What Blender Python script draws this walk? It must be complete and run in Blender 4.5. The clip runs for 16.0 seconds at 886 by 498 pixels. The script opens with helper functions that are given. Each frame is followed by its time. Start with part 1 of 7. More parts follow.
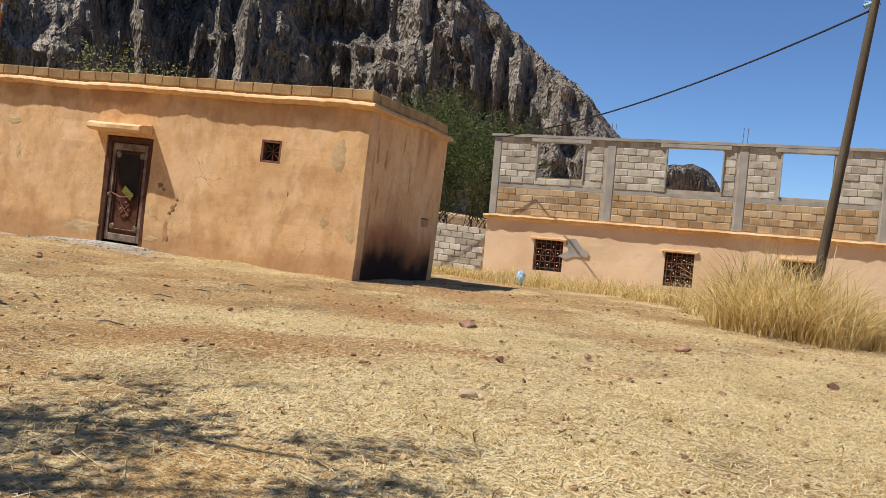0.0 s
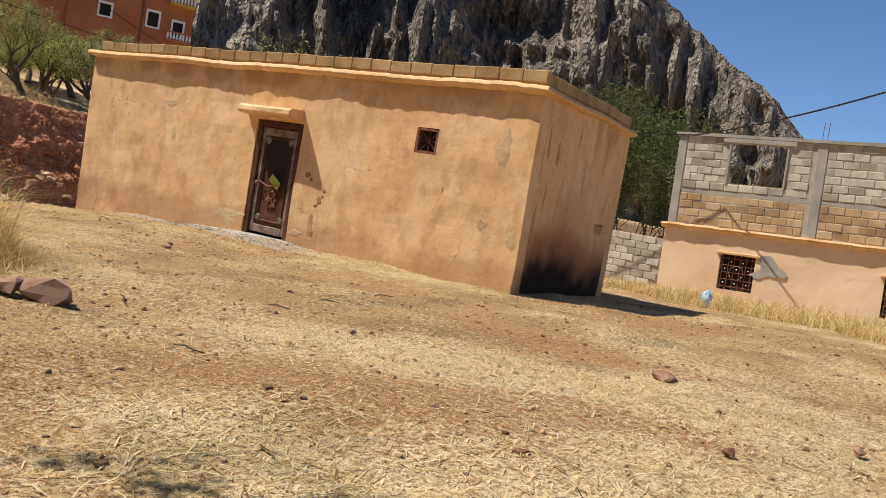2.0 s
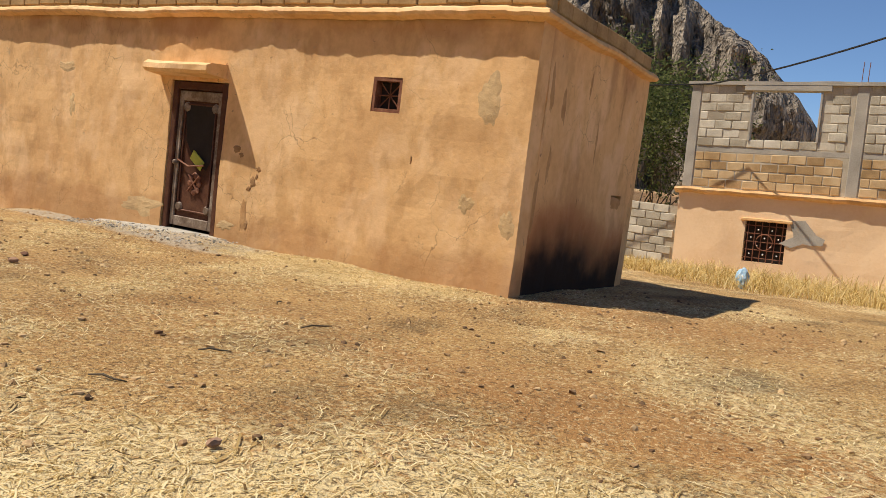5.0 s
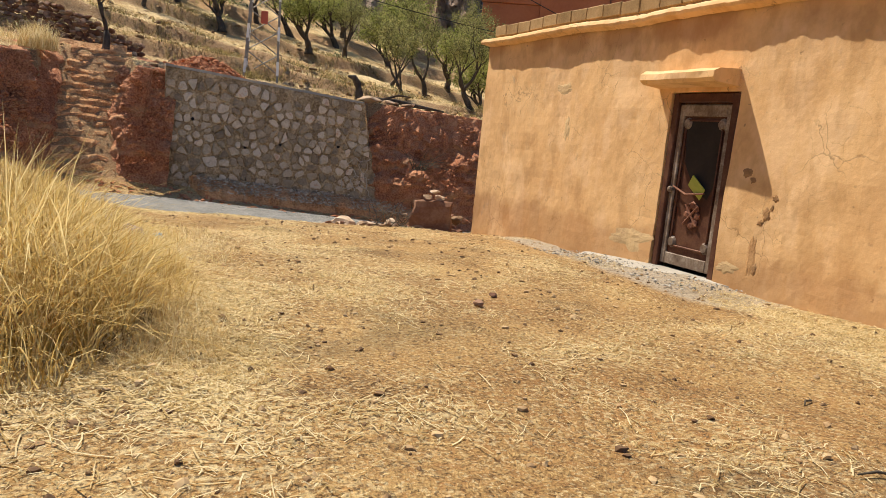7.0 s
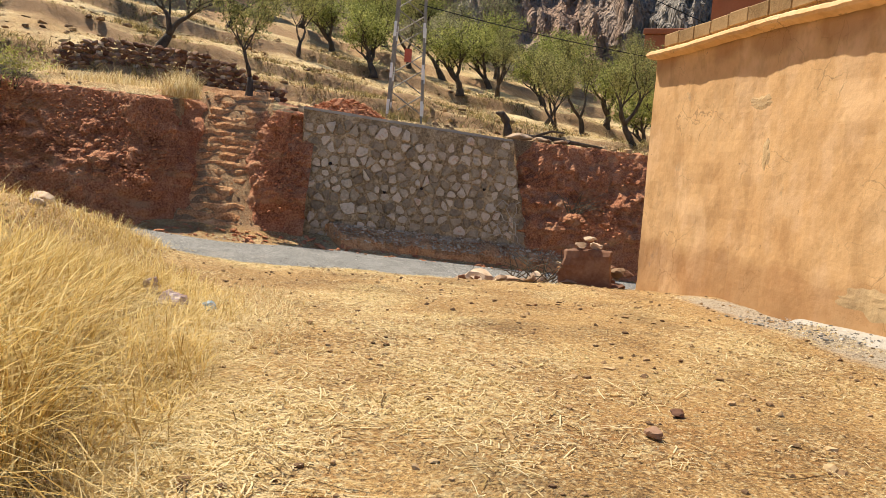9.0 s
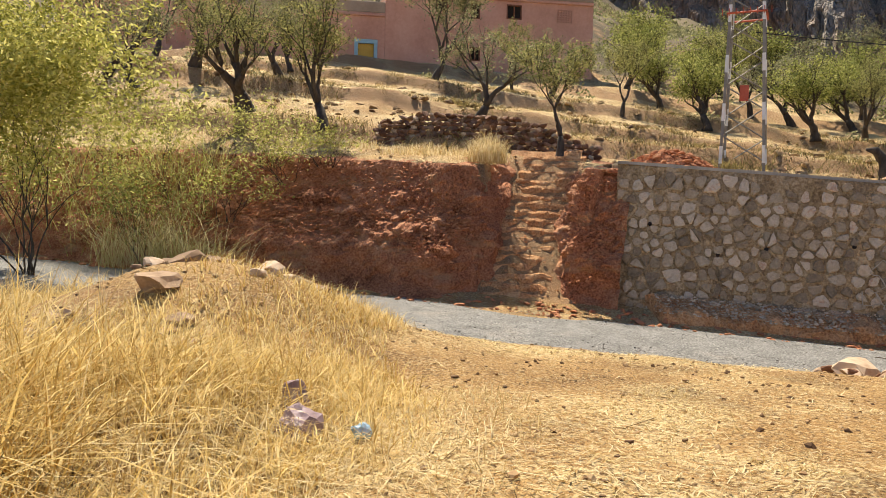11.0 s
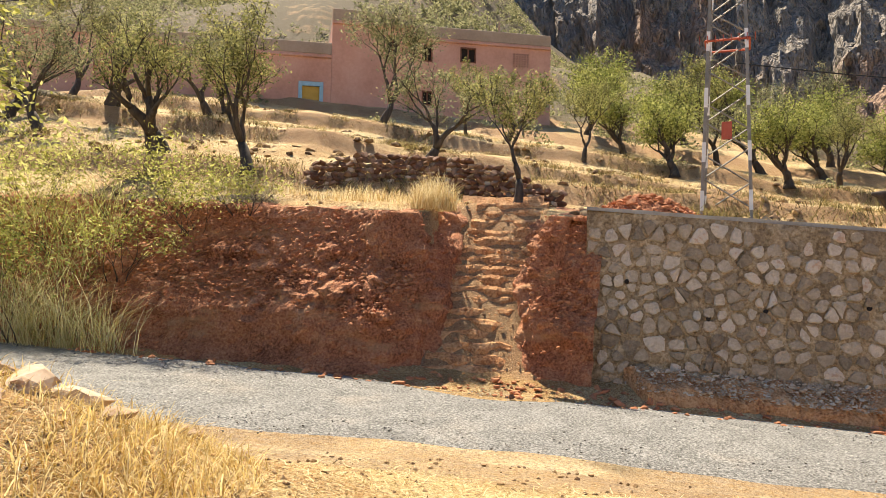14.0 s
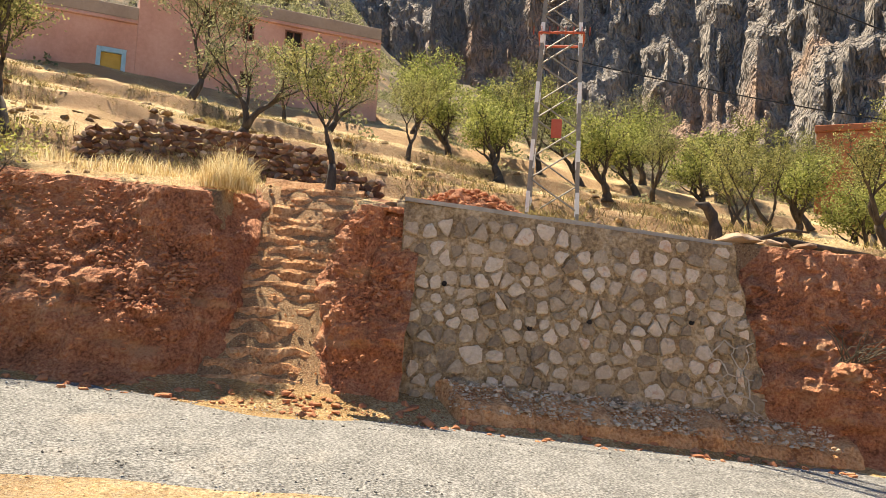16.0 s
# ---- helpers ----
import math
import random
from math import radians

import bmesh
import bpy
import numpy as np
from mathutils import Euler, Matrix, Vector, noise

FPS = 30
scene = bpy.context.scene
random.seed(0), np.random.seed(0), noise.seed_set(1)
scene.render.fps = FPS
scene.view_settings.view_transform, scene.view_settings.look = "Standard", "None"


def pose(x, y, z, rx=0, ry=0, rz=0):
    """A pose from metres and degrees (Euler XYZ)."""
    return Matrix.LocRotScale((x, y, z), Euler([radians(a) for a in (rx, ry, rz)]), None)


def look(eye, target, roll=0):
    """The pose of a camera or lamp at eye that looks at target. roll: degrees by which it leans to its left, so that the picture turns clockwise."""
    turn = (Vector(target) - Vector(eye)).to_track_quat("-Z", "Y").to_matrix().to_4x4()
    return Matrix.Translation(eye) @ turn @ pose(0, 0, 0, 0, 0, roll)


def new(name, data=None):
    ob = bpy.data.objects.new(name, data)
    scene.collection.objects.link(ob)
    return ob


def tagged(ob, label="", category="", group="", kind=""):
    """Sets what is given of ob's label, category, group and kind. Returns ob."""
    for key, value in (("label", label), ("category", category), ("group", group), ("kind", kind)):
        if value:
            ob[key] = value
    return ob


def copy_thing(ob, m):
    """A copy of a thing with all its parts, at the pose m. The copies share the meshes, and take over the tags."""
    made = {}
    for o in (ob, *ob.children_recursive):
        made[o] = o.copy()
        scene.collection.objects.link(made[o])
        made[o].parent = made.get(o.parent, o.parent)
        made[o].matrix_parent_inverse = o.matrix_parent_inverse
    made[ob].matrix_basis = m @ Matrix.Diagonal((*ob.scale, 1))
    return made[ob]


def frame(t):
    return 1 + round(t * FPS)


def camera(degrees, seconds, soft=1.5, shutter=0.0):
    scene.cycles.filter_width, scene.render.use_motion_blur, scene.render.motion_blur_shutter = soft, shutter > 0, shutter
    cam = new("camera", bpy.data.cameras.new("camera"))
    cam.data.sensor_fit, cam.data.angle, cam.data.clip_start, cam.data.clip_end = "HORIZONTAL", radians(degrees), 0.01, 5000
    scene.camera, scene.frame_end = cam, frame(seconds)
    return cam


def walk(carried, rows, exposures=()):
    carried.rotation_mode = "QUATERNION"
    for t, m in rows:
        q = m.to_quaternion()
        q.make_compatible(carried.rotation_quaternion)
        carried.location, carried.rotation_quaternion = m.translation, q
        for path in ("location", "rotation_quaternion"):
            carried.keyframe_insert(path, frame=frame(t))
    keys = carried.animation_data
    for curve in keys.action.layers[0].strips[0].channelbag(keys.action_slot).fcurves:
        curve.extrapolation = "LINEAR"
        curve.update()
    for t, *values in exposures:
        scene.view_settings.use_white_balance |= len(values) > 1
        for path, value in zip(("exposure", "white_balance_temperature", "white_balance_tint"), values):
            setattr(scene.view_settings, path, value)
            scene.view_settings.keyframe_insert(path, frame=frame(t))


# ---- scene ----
cam = camera(59.4, 16.0, soft=0.5)
PATH = [
    (0, (-2.179, 0.039, 1.334), (-2.843, 1.924, 1.26), 7.2),
    (0.5, (-2.387, 0.566, 1.371), (-3.09, 2.437, 1.294), 8.7),
    (1, (-2.508, 1.048, 1.386), (-3.392, 2.836, 1.241), 10.0),
    (1.5, (-2.777, 1.472, 1.321), (-3.778, 3.196, 1.169), 10.6),
    (2, (-3.111, 1.901, 1.346), (-4.141, 3.61, 1.213), 9.8),
    (2.5, (-3.379, 2.332, 1.371), (-4.453, 4.012, 1.22), 8.5),
    (3, (-3.753, 2.697, 1.324), (-4.712, 4.433, 1.067), 6.9),
    (3.2, (-3.903, 2.843, 1.346), (-4.785, 4.614, 1.054), 6.0),
    (5.3, (-4.695, 4.943, 1.359), (-5.761, 6.627, 1.191), 7.7),
    (5.5, (-4.783, 5.066, 1.338), (-6.014, 6.63, 1.147), 8.7),
    (6, (-5.204, 5.382, 1.328), (-6.71, 6.675, 1.085), 8.1),
    (6.5, (-5.657, 5.698, 1.32), (-7.364, 6.702, 1.041), 5.5),
    (7, (-6.085, 6.058, 1.328), (-7.891, 6.872, 1.052), 5.9),
    (7.5, (-6.656, 6.391, 1.347), (-8.452, 7.23, 1.086), 7.1),
    (8, (-7.169, 6.751, 1.328), (-9.011, 7.481, 1.054), 7.6),
    (8.2, (-7.339, 6.801, 1.324), (-9.211, 7.457, 1.068), 7.7),
    (10.3, (-10.186, 7.702, 1.058), (-12.18, 7.816, 0.959), 1.1),
    (10.4, (-10.318, 7.734, 1.056), (-12.316, 7.772, 0.99), 2.9),
    (10.5, (-10.425, 7.748, 1.045), (-12.421, 7.658, 0.96), 1.1),
    (11, (-10.944, 7.746, 1.032), (-12.893, 7.3, 0.974), 1.4),
    (11.5, (-11.52, 7.727, 1.088), (-13.454, 7.221, 1.063), 0.6),
    (12, (-11.994, 7.757, 1.124), (-13.923, 7.23, 1.146), 0.2),
    (12.5, (-12.552, 7.698, 1.119), (-14.51, 7.293, 1.168), 0.5),
    (13, (-13.033, 7.61, 1.132), (-15.009, 7.3, 1.135), -0.4),
    (13.5, (-13.506, 7.521, 1.218), (-15.466, 7.122, 1.26), 0.2),
    (14, (-14.009, 7.475, 1.195), (-15.978, 7.13, 1.271), 1.1),
    (14.5, (-14.508, 7.471, 1.177), (-16.485, 7.176, 1.254), 0.9),
    (15, (-14.981, 7.516, 1.149), (-16.968, 7.305, 1.234), 0.2),
    (15.5, (-15.547, 7.556, 1.126), (-17.544, 7.543, 1.229), 0.4),
    (16, (-16.059, 7.628, 1.094), (-18.053, 7.733, 1.199), 3.6),
]
EXPOSURES = [(0.0, 0.33, 6150, 10), (3.2, 0.32, 6650, 10), (5.3, 0.34, 6900, 10), (8.2, 0.60, 6950, 10), (10.3, 0.70, 7150, 10), (12.5, 0.90, 7200, 10), (16.0, 1.19, 7500, 10)]
walk(cam, [(t, look(eye, target, roll)) for t, eye, target, roll in PATH], EXPOSURES)

# ==== world and light ====
SUN_FROM = Vector((-0.57, -0.31, 1.0)).normalized()
world = bpy.data.worlds.new("world")
scene.world = world
world.use_nodes = True
wn = world.node_tree.nodes
wn.clear()
sky = wn.new("ShaderNodeTexSky")
sky.sky_type = "NISHITA"
sky.sun_disc = False
sky.sun_elevation = math.asin(SUN_FROM.z)
sky.sun_rotation = math.atan2(SUN_FROM.x, SUN_FROM.y)
sky.altitude = 2200
sky.air_density = 1.0
sky.dust_density = 0.0
sky.ozone_density = 7.5
wbg = wn.new("ShaderNodeBackground")
wbg.inputs["Strength"].default_value = 0.098
wout = wn.new("ShaderNodeOutputWorld")
world.node_tree.links.new(sky.outputs[0], wbg.inputs[0])
world.node_tree.links.new(wbg.outputs[0], wout.inputs[0])
sun_data = bpy.data.lights.new("sun", "SUN")
sun_data.energy = 5.0
sun_data.angle = radians(0.53)
sun_data.color = (1.0, 0.93, 0.82)
sun = new("sun", sun_data)
sun.matrix_world = look(SUN_FROM * 60, (0, 0, 0))


# ==== materials ====
def material(name, colours, scale=3.0, fine=40.0, rough=0.9, bump=0.3, fine_mix=0.35, metal=0.0, stretch=(1, 1, 1), world_space=False, per_object=0.0, per_island=0.0, bump_dist=0.02, stops=None):
    """Two scales of noise over a colour ramp, with relief from the finer one."""
    m = bpy.data.materials.new(name)
    m.use_nodes = True
    nt = m.node_tree
    n, ln = nt.nodes, nt.links
    bsdf = n["Principled BSDF"]
    bsdf.inputs["Roughness"].default_value = rough
    bsdf.inputs["Metallic"].default_value = metal
    bsdf.inputs["Specular IOR Level"].default_value = 0.25
    if world_space:
        vec = n.new("ShaderNodeNewGeometry").outputs["Position"]
    else:
        vec = n.new("ShaderNodeTexCoord").outputs["Object"]
    mp = n.new("ShaderNodeMapping")
    mp.inputs["Scale"].default_value = stretch
    ln.new(vec, mp.inputs[0])
    a = n.new("ShaderNodeTexNoise")
    a.inputs["Scale"].default_value = scale
    a.inputs["Detail"].default_value = 6
    b = n.new("ShaderNodeTexNoise")
    b.inputs["Scale"].default_value = fine
    b.inputs["Detail"].default_value = 4
    b.inputs["Roughness"].default_value = 0.65
    ln.new(mp.outputs[0], a.inputs[0])
    ln.new(mp.outputs[0], b.inputs[0])
    mix = n.new("ShaderNodeMix")
    mix.inputs[0].default_value = fine_mix
    ln.new(a.outputs[0], mix.inputs[2])
    ln.new(b.outputs[0], mix.inputs[3])
    val = mix.outputs[0]
    if per_object or per_island:
        add = n.new("ShaderNodeMath")
        add.operation = "MULTIPLY_ADD"
        src = n.new("ShaderNodeObjectInfo").outputs["Random"] if per_object else n.new("ShaderNodeNewGeometry").outputs["Random Per Island"]
        sub = n.new("ShaderNodeMath")
        sub.operation = "SUBTRACT"
        sub.inputs[1].default_value = 0.5
        ln.new(src, sub.inputs[0])
        ln.new(sub.outputs[0], add.inputs[0])
        add.inputs[1].default_value = per_object or per_island
        ln.new(val, add.inputs[2])
        val = add.outputs[0]
    ramp = n.new("ShaderNodeValToRGB")
    el = ramp.color_ramp.elements
    k = len(colours)
    if stops is None:
        stops = [0.3 + 0.4 * i / max(1, k - 1) for i in range(k)]
    while len(el) < k:
        el.new(0.5)
    for e, s, c in zip(el, stops, colours):
        e.position = s
        e.color = (*c, 1)
    ln.new(val, ramp.inputs[0])
    ln.new(ramp.outputs[0], bsdf.inputs["Base Color"])
    if bump:
        bp = n.new("ShaderNodeBump")
        bp.inputs["Strength"].default_value = bump
        bp.inputs["Distance"].default_value = bump_dist
        ln.new(mix.outputs[0], bp.inputs["Height"])
        ln.new(bp.outputs[0], bsdf.inputs["Normal"])
    return m


def overlay(m, colour, scale, lo, hi, stretch=(1, 1, 1), world_space=True, amount=1.0, offset=(0, 0, 0)):
    """Lays a second colour over a material where a large noise is high."""
    nt = m.node_tree
    n, ln = nt.nodes, nt.links
    bsdf = n["Principled BSDF"]
    old = bsdf.inputs["Base Color"].links[0].from_socket
    vec = n.new("ShaderNodeNewGeometry").outputs["Position"] if world_space else n.new("ShaderNodeTexCoord").outputs["Object"]
    mp = n.new("ShaderNodeMapping")
    mp.inputs["Scale"].default_value = stretch
    mp.inputs["Location"].default_value = offset
    ln.new(vec, mp.inputs[0])
    t = n.new("ShaderNodeTexNoise")
    t.inputs["Scale"].default_value = scale
    t.inputs["Detail"].default_value = 7
    t.inputs["Roughness"].default_value = 0.62
    ln.new(mp.outputs[0], t.inputs[0])
    r = n.new("ShaderNodeMapRange")
    r.inputs[1].default_value, r.inputs[2].default_value = lo, hi
    r.inputs[4].default_value = amount
    ln.new(t.outputs[0], r.inputs[0])
    mx = n.new("ShaderNodeMix")
    mx.data_type = "RGBA"
    ln.new(r.outputs[0], mx.inputs[0])
    ln.new(old, mx.inputs[6])
    mx.inputs[7].default_value = (*colour, 1)
    ln.new(mx.outputs[2], bsdf.inputs["Base Color"])
    return m


def spread(m, colour, attribute, scale):
    """Mixes in a colour by a layer on the mesh, broken up by noise."""
    nt = m.node_tree
    n, ln = nt.nodes, nt.links
    bsdf = n["Principled BSDF"]
    old = bsdf.inputs["Base Color"].links[0].from_socket
    at = n.new("ShaderNodeAttribute")
    at.attribute_name = attribute
    t = n.new("ShaderNodeTexNoise")
    t.inputs["Scale"].default_value = scale
    t.inputs["Detail"].default_value = 6
    ln.new(n.new("ShaderNodeNewGeometry").outputs["Position"], t.inputs[0])
    add = n.new("ShaderNodeMath")
    add.operation = "MULTIPLY_ADD"
    ln.new(t.outputs[0], add.inputs[0])
    add.inputs[1].default_value = 2.2
    ln.new(at.outputs["Fac"], add.inputs[2])
    r = n.new("ShaderNodeMapRange")
    r.inputs[1].default_value, r.inputs[2].default_value, r.inputs[4].default_value = 1.25, 1.85, 0.85
    ln.new(add.outputs[0], r.inputs[0])
    mx = n.new("ShaderNodeMix")
    mx.data_type = "RGBA"
    ln.new(r.outputs[0], mx.inputs[0])
    ln.new(old, mx.inputs[6])
    mx.inputs[7].default_value = (*colour, 1)
    ln.new(mx.outputs[2], bsdf.inputs["Base Color"])


def steep(m, colour):
    """Bare soil where the ground is steep."""
    nt = m.node_tree
    n, ln = nt.nodes, nt.links
    bsdf = n["Principled BSDF"]
    old = bsdf.inputs["Base Color"].links[0].from_socket
    sep = n.new("ShaderNodeSeparateXYZ")
    ln.new(n.new("ShaderNodeNewGeometry").outputs["True Normal"], sep.inputs[0])
    r = n.new("ShaderNodeMapRange")
    r.inputs[1].default_value, r.inputs[2].default_value, r.inputs[3].default_value, r.inputs[4].default_value = 0.82, 0.95, 0.9, 0.0
    ln.new(sep.outputs[2], r.inputs[0])
    mx = n.new("ShaderNodeMix")
    mx.data_type = "RGBA"
    ln.new(r.outputs[0], mx.inputs[0])
    ln.new(old, mx.inputs[6])
    mx.inputs[7].default_value = (*colour, 1)
    ln.new(mx.outputs[2], bsdf.inputs["Base Color"])


def cracked(m, colour, scale):
    """Hairline cracks in plaster, present only in patches."""
    nt = m.node_tree
    n, ln = nt.nodes, nt.links
    bsdf = n["Principled BSDF"]
    old = bsdf.inputs["Base Color"].links[0].from_socket
    pos = n.new("ShaderNodeNewGeometry").outputs["Position"]
    wob = n.new("ShaderNodeTexNoise")
    wob.inputs["Scale"].default_value = 4.0
    wob.inputs["Detail"].default_value = 5
    ln.new(pos, wob.inputs[0])
    mixv = n.new("ShaderNodeMix")
    mixv.data_type = "VECTOR"
    mixv.inputs[0].default_value = 0.22
    ln.new(pos, mixv.inputs[4])
    ln.new(wob.outputs["Color"], mixv.inputs[5])
    v = n.new("ShaderNodeTexVoronoi")
    v.feature = "DISTANCE_TO_EDGE"
    v.inputs["Scale"].default_value = scale
    ln.new(mixv.outputs[1], v.inputs[0])
    r = n.new("ShaderNodeMapRange")
    r.inputs[1].default_value, r.inputs[2].default_value, r.inputs[3].default_value, r.inputs[4].default_value = 0.002, 0.008, 1.0, 0.0
    ln.new(v.outputs[0], r.inputs[0])
    msk = n.new("ShaderNodeTexNoise")
    msk.inputs["Scale"].default_value = 0.8
    ln.new(pos, msk.inputs[0])
    r2 = n.new("ShaderNodeMapRange")
    r2.inputs[1].default_value, r2.inputs[2].default_value, r2.inputs[4].default_value = 0.52, 0.62, 0.6
    ln.new(msk.outputs[0], r2.inputs[0])
    mul = n.new("ShaderNodeMath")
    mul.operation = "MULTIPLY"
    ln.new(r.outputs[0], mul.inputs[0])
    ln.new(r2.outputs[0], mul.inputs[1])
    mx = n.new("ShaderNodeMix")
    mx.data_type = "RGBA"
    ln.new(mul.outputs[0], mx.inputs[0])
    ln.new(old, mx.inputs[6])
    mx.inputs[7].default_value = (*colour, 1)
    ln.new(mx.outputs[2], bsdf.inputs["Base Color"])


def fractured(m, scale, depth):
    """Angular blocks and splits in rock: relief and tone from warped cells."""
    nt = m.node_tree
    n, ln = nt.nodes, nt.links
    bsdf = n["Principled BSDF"]
    mp = n.new("ShaderNodeMapping")
    mp.inputs["Scale"].default_value = (1, 1, 0.45)
    ln.new(n.new("ShaderNodeNewGeometry").outputs["Position"], mp.inputs[0])
    v = n.new("ShaderNodeTexVoronoi")
    v.inputs["Scale"].default_value = scale
    v.inputs["Detail"].default_value = 3.0
    v.inputs["Roughness"].default_value = 0.65
    ln.new(mp.outputs[0], v.inputs[0])
    bp = n.new("ShaderNodeBump")
    bp.inputs["Strength"].default_value = 1.0
    bp.inputs["Distance"].default_value = depth
    bp.invert = True
    ln.new(v.outputs["Distance"], bp.inputs["Height"])
    ln.new(bsdf.inputs["Normal"].links[0].from_socket, bp.inputs["Normal"])
    ln.new(bp.outputs[0], bsdf.inputs["Normal"])


def stain_or_painted_light(m, colour, attribute, scale, lo, hi, amount):
    """A stain, or painted shade or haze, with a ragged edge, where a layer on the mesh says so; other meshes stay
    clean.
    """
    nt = m.node_tree
    n, ln = nt.nodes, nt.links
    bsdf = n["Principled BSDF"]
    old = bsdf.inputs["Base Color"].links[0].from_socket
    at = n.new("ShaderNodeAttribute")
    at.attribute_name = attribute
    t = n.new("ShaderNodeTexNoise")
    t.inputs["Scale"].default_value = scale
    t.inputs["Detail"].default_value = 7
    ln.new(n.new("ShaderNodeNewGeometry").outputs["Position"], t.inputs[0])
    mul = n.new("ShaderNodeMath")
    mul.operation = "MULTIPLY_ADD"
    ln.new(t.outputs[0], mul.inputs[0])
    mul.inputs[1].default_value = 0.7
    mul.inputs[2].default_value = 0.65
    prod = n.new("ShaderNodeMath")
    prod.operation = "MULTIPLY"
    ln.new(mul.outputs[0], prod.inputs[0])
    ln.new(at.outputs["Fac"], prod.inputs[1])
    r = n.new("ShaderNodeMapRange")
    r.interpolation_type = "SMOOTHSTEP"
    r.inputs[1].default_value, r.inputs[2].default_value, r.inputs[4].default_value = lo, hi, amount
    ln.new(prod.outputs[0], r.inputs[0])
    mx = n.new("ShaderNodeMix")
    mx.data_type = "RGBA"
    ln.new(r.outputs[0], mx.inputs[0])
    ln.new(old, mx.inputs[6])
    mx.inputs[7].default_value = (*colour, 1)
    ln.new(mx.outputs[2], bsdf.inputs["Base Color"])


def layer(ob, attribute, fun):
    """Writes a layer of values from 0 to 1 on a mesh, by its local points."""
    at = ob.data.attributes.new(attribute, "FLOAT", "POINT")
    at.data.foreach_set("value", [fun(*v.co) for v in ob.data.vertices])


def leafy(name, colours, **kw):
    """Thin leaves and straw: some light passes through."""
    m = material(name, colours, **kw)
    nt = m.node_tree
    n, ln = nt.nodes, nt.links
    bsdf = n["Principled BSDF"]
    out = n["Material Output"]
    tr = n.new("ShaderNodeBsdfTranslucent")
    ln.new(bsdf.inputs["Base Color"].links[0].from_socket, tr.inputs[0])
    ms = n.new("ShaderNodeMixShader")
    ms.inputs[0].default_value = 0.45
    ln.new(bsdf.outputs[0], ms.inputs[1])
    ln.new(tr.outputs[0], ms.inputs[2])
    ln.new(ms.outputs[0], out.inputs[0])
    return m


M_GROUND = material("dry_earth", [(0.14, 0.07, 0.025), (0.46, 0.27, 0.10), (0.62, 0.41, 0.17)], scale=1.1, fine=48, bump=1.0, fine_mix=0.66, world_space=True, bump_dist=0.07, stops=[0.36, 0.5, 0.62])
spread(M_GROUND, (0.41, 0.205, 0.07), "bare", 14.0)
spread(M_GROUND, (0.84, 0.67, 0.37), "litter", 22.0)
steep(M_GROUND, (0.42, 0.24, 0.12))
overlay(M_GROUND, (0.80, 0.65, 0.37), 42.0, 0.56, 0.61, amount=0.6, offset=(3, 0, 0))
stain_or_painted_light(M_GROUND, (0.50, 0.43, 0.33), "dusty", 9.0, 0.35, 0.75, 0.85)
# scrub cover, its tone darkened to hold the plants' shade on themselves
spread(M_GROUND, (0.07, 0.068, 0.04), "scrubby", 0.8)
overlay(M_GROUND, (0.10, 0.05, 0.022), 13.0, 0.55, 0.62, amount=0.32, offset=(6, 2, 0))
overlay(M_GROUND, (0.07, 0.035, 0.018), 30.0, 0.565, 0.62, amount=0.65, offset=(1, 9, 0))
M_ROAD = material("pale_gravel", [(0.085, 0.083, 0.076), (0.21, 0.206, 0.19), (0.385, 0.375, 0.345)], scale=2.0, fine=30, bump=1.0, fine_mix=0.85, world_space=True, bump_dist=0.035, stops=[0.40, 0.5, 0.60])
overlay(M_ROAD, (0.50, 0.36, 0.22), 0.5, 0.56, 0.75, amount=0.2)
M_RED = material("red_earth", [(0.22, 0.078, 0.036), (0.51, 0.205, 0.10), (0.70, 0.375, 0.205)], scale=1.6, fine=20, bump=1.0, fine_mix=0.6, world_space=True, bump_dist=0.14, stops=[0.38, 0.5, 0.66])
overlay(M_RED, (0.62, 0.38, 0.20), 0.8, 0.54, 0.66, amount=0.6, stretch=(1, 1, 3))
M_CLOD = material("earth_clods", [(0.34, 0.12, 0.055), (0.50, 0.21, 0.10), (0.60, 0.30, 0.15)], scale=5, fine=40, bump=0.6, world_space=True, per_island=0.15)
M_PALE_RUBBLE = material("pale_rubble", [(0.40, 0.27, 0.16), (0.58, 0.44, 0.29), (0.72, 0.60, 0.44)], scale=5, fine=30, bump=0.5, world_space=True, per_island=0.4)
M_PLASTER = material("ochre_plaster", [(0.60, 0.345, 0.155), (0.73, 0.455, 0.215), (0.80, 0.53, 0.27)], scale=0.8, fine=9, bump=0.6, fine_mix=0.4, world_space=True, bump_dist=0.022)
overlay(M_PLASTER, (0.88, 0.62, 0.37), 1.3, 0.51, 0.60, amount=0.38, stretch=(1, 1, 0.6), offset=(5, 1, 3))
overlay(M_PLASTER, (0.46, 0.25, 0.10), 3.2, 0.50, 0.62, amount=0.42, stretch=(1, 1, 0.55), offset=(9, 1, 3))
overlay(M_PLASTER, (0.24, 0.14, 0.07), 8.0, 0.66, 0.71, amount=0.7, offset=(4, 4, 4))
overlay(M_PLASTER, (0.46, 0.30, 0.17), 0.9, 0.60, 0.74, amount=0.5, stretch=(1, 1, 0.5))
cracked(M_PLASTER, (0.26, 0.15, 0.07), 1.6)
cracked(M_PLASTER, (0.34, 0.20, 0.09), 4.5)
overlay(M_PLASTER, (0.36, 0.29, 0.21), 1.1, 0.66, 0.70, amount=0.55, offset=(2.3, 4, 1.2))
# shade at the end wall's foot, painted in as reddish brown, then black
stain_or_painted_light(M_PLASTER, (0.40, 0.15, 0.055), "foot_shade", 1.6, 0.36, 0.68, 0.8)
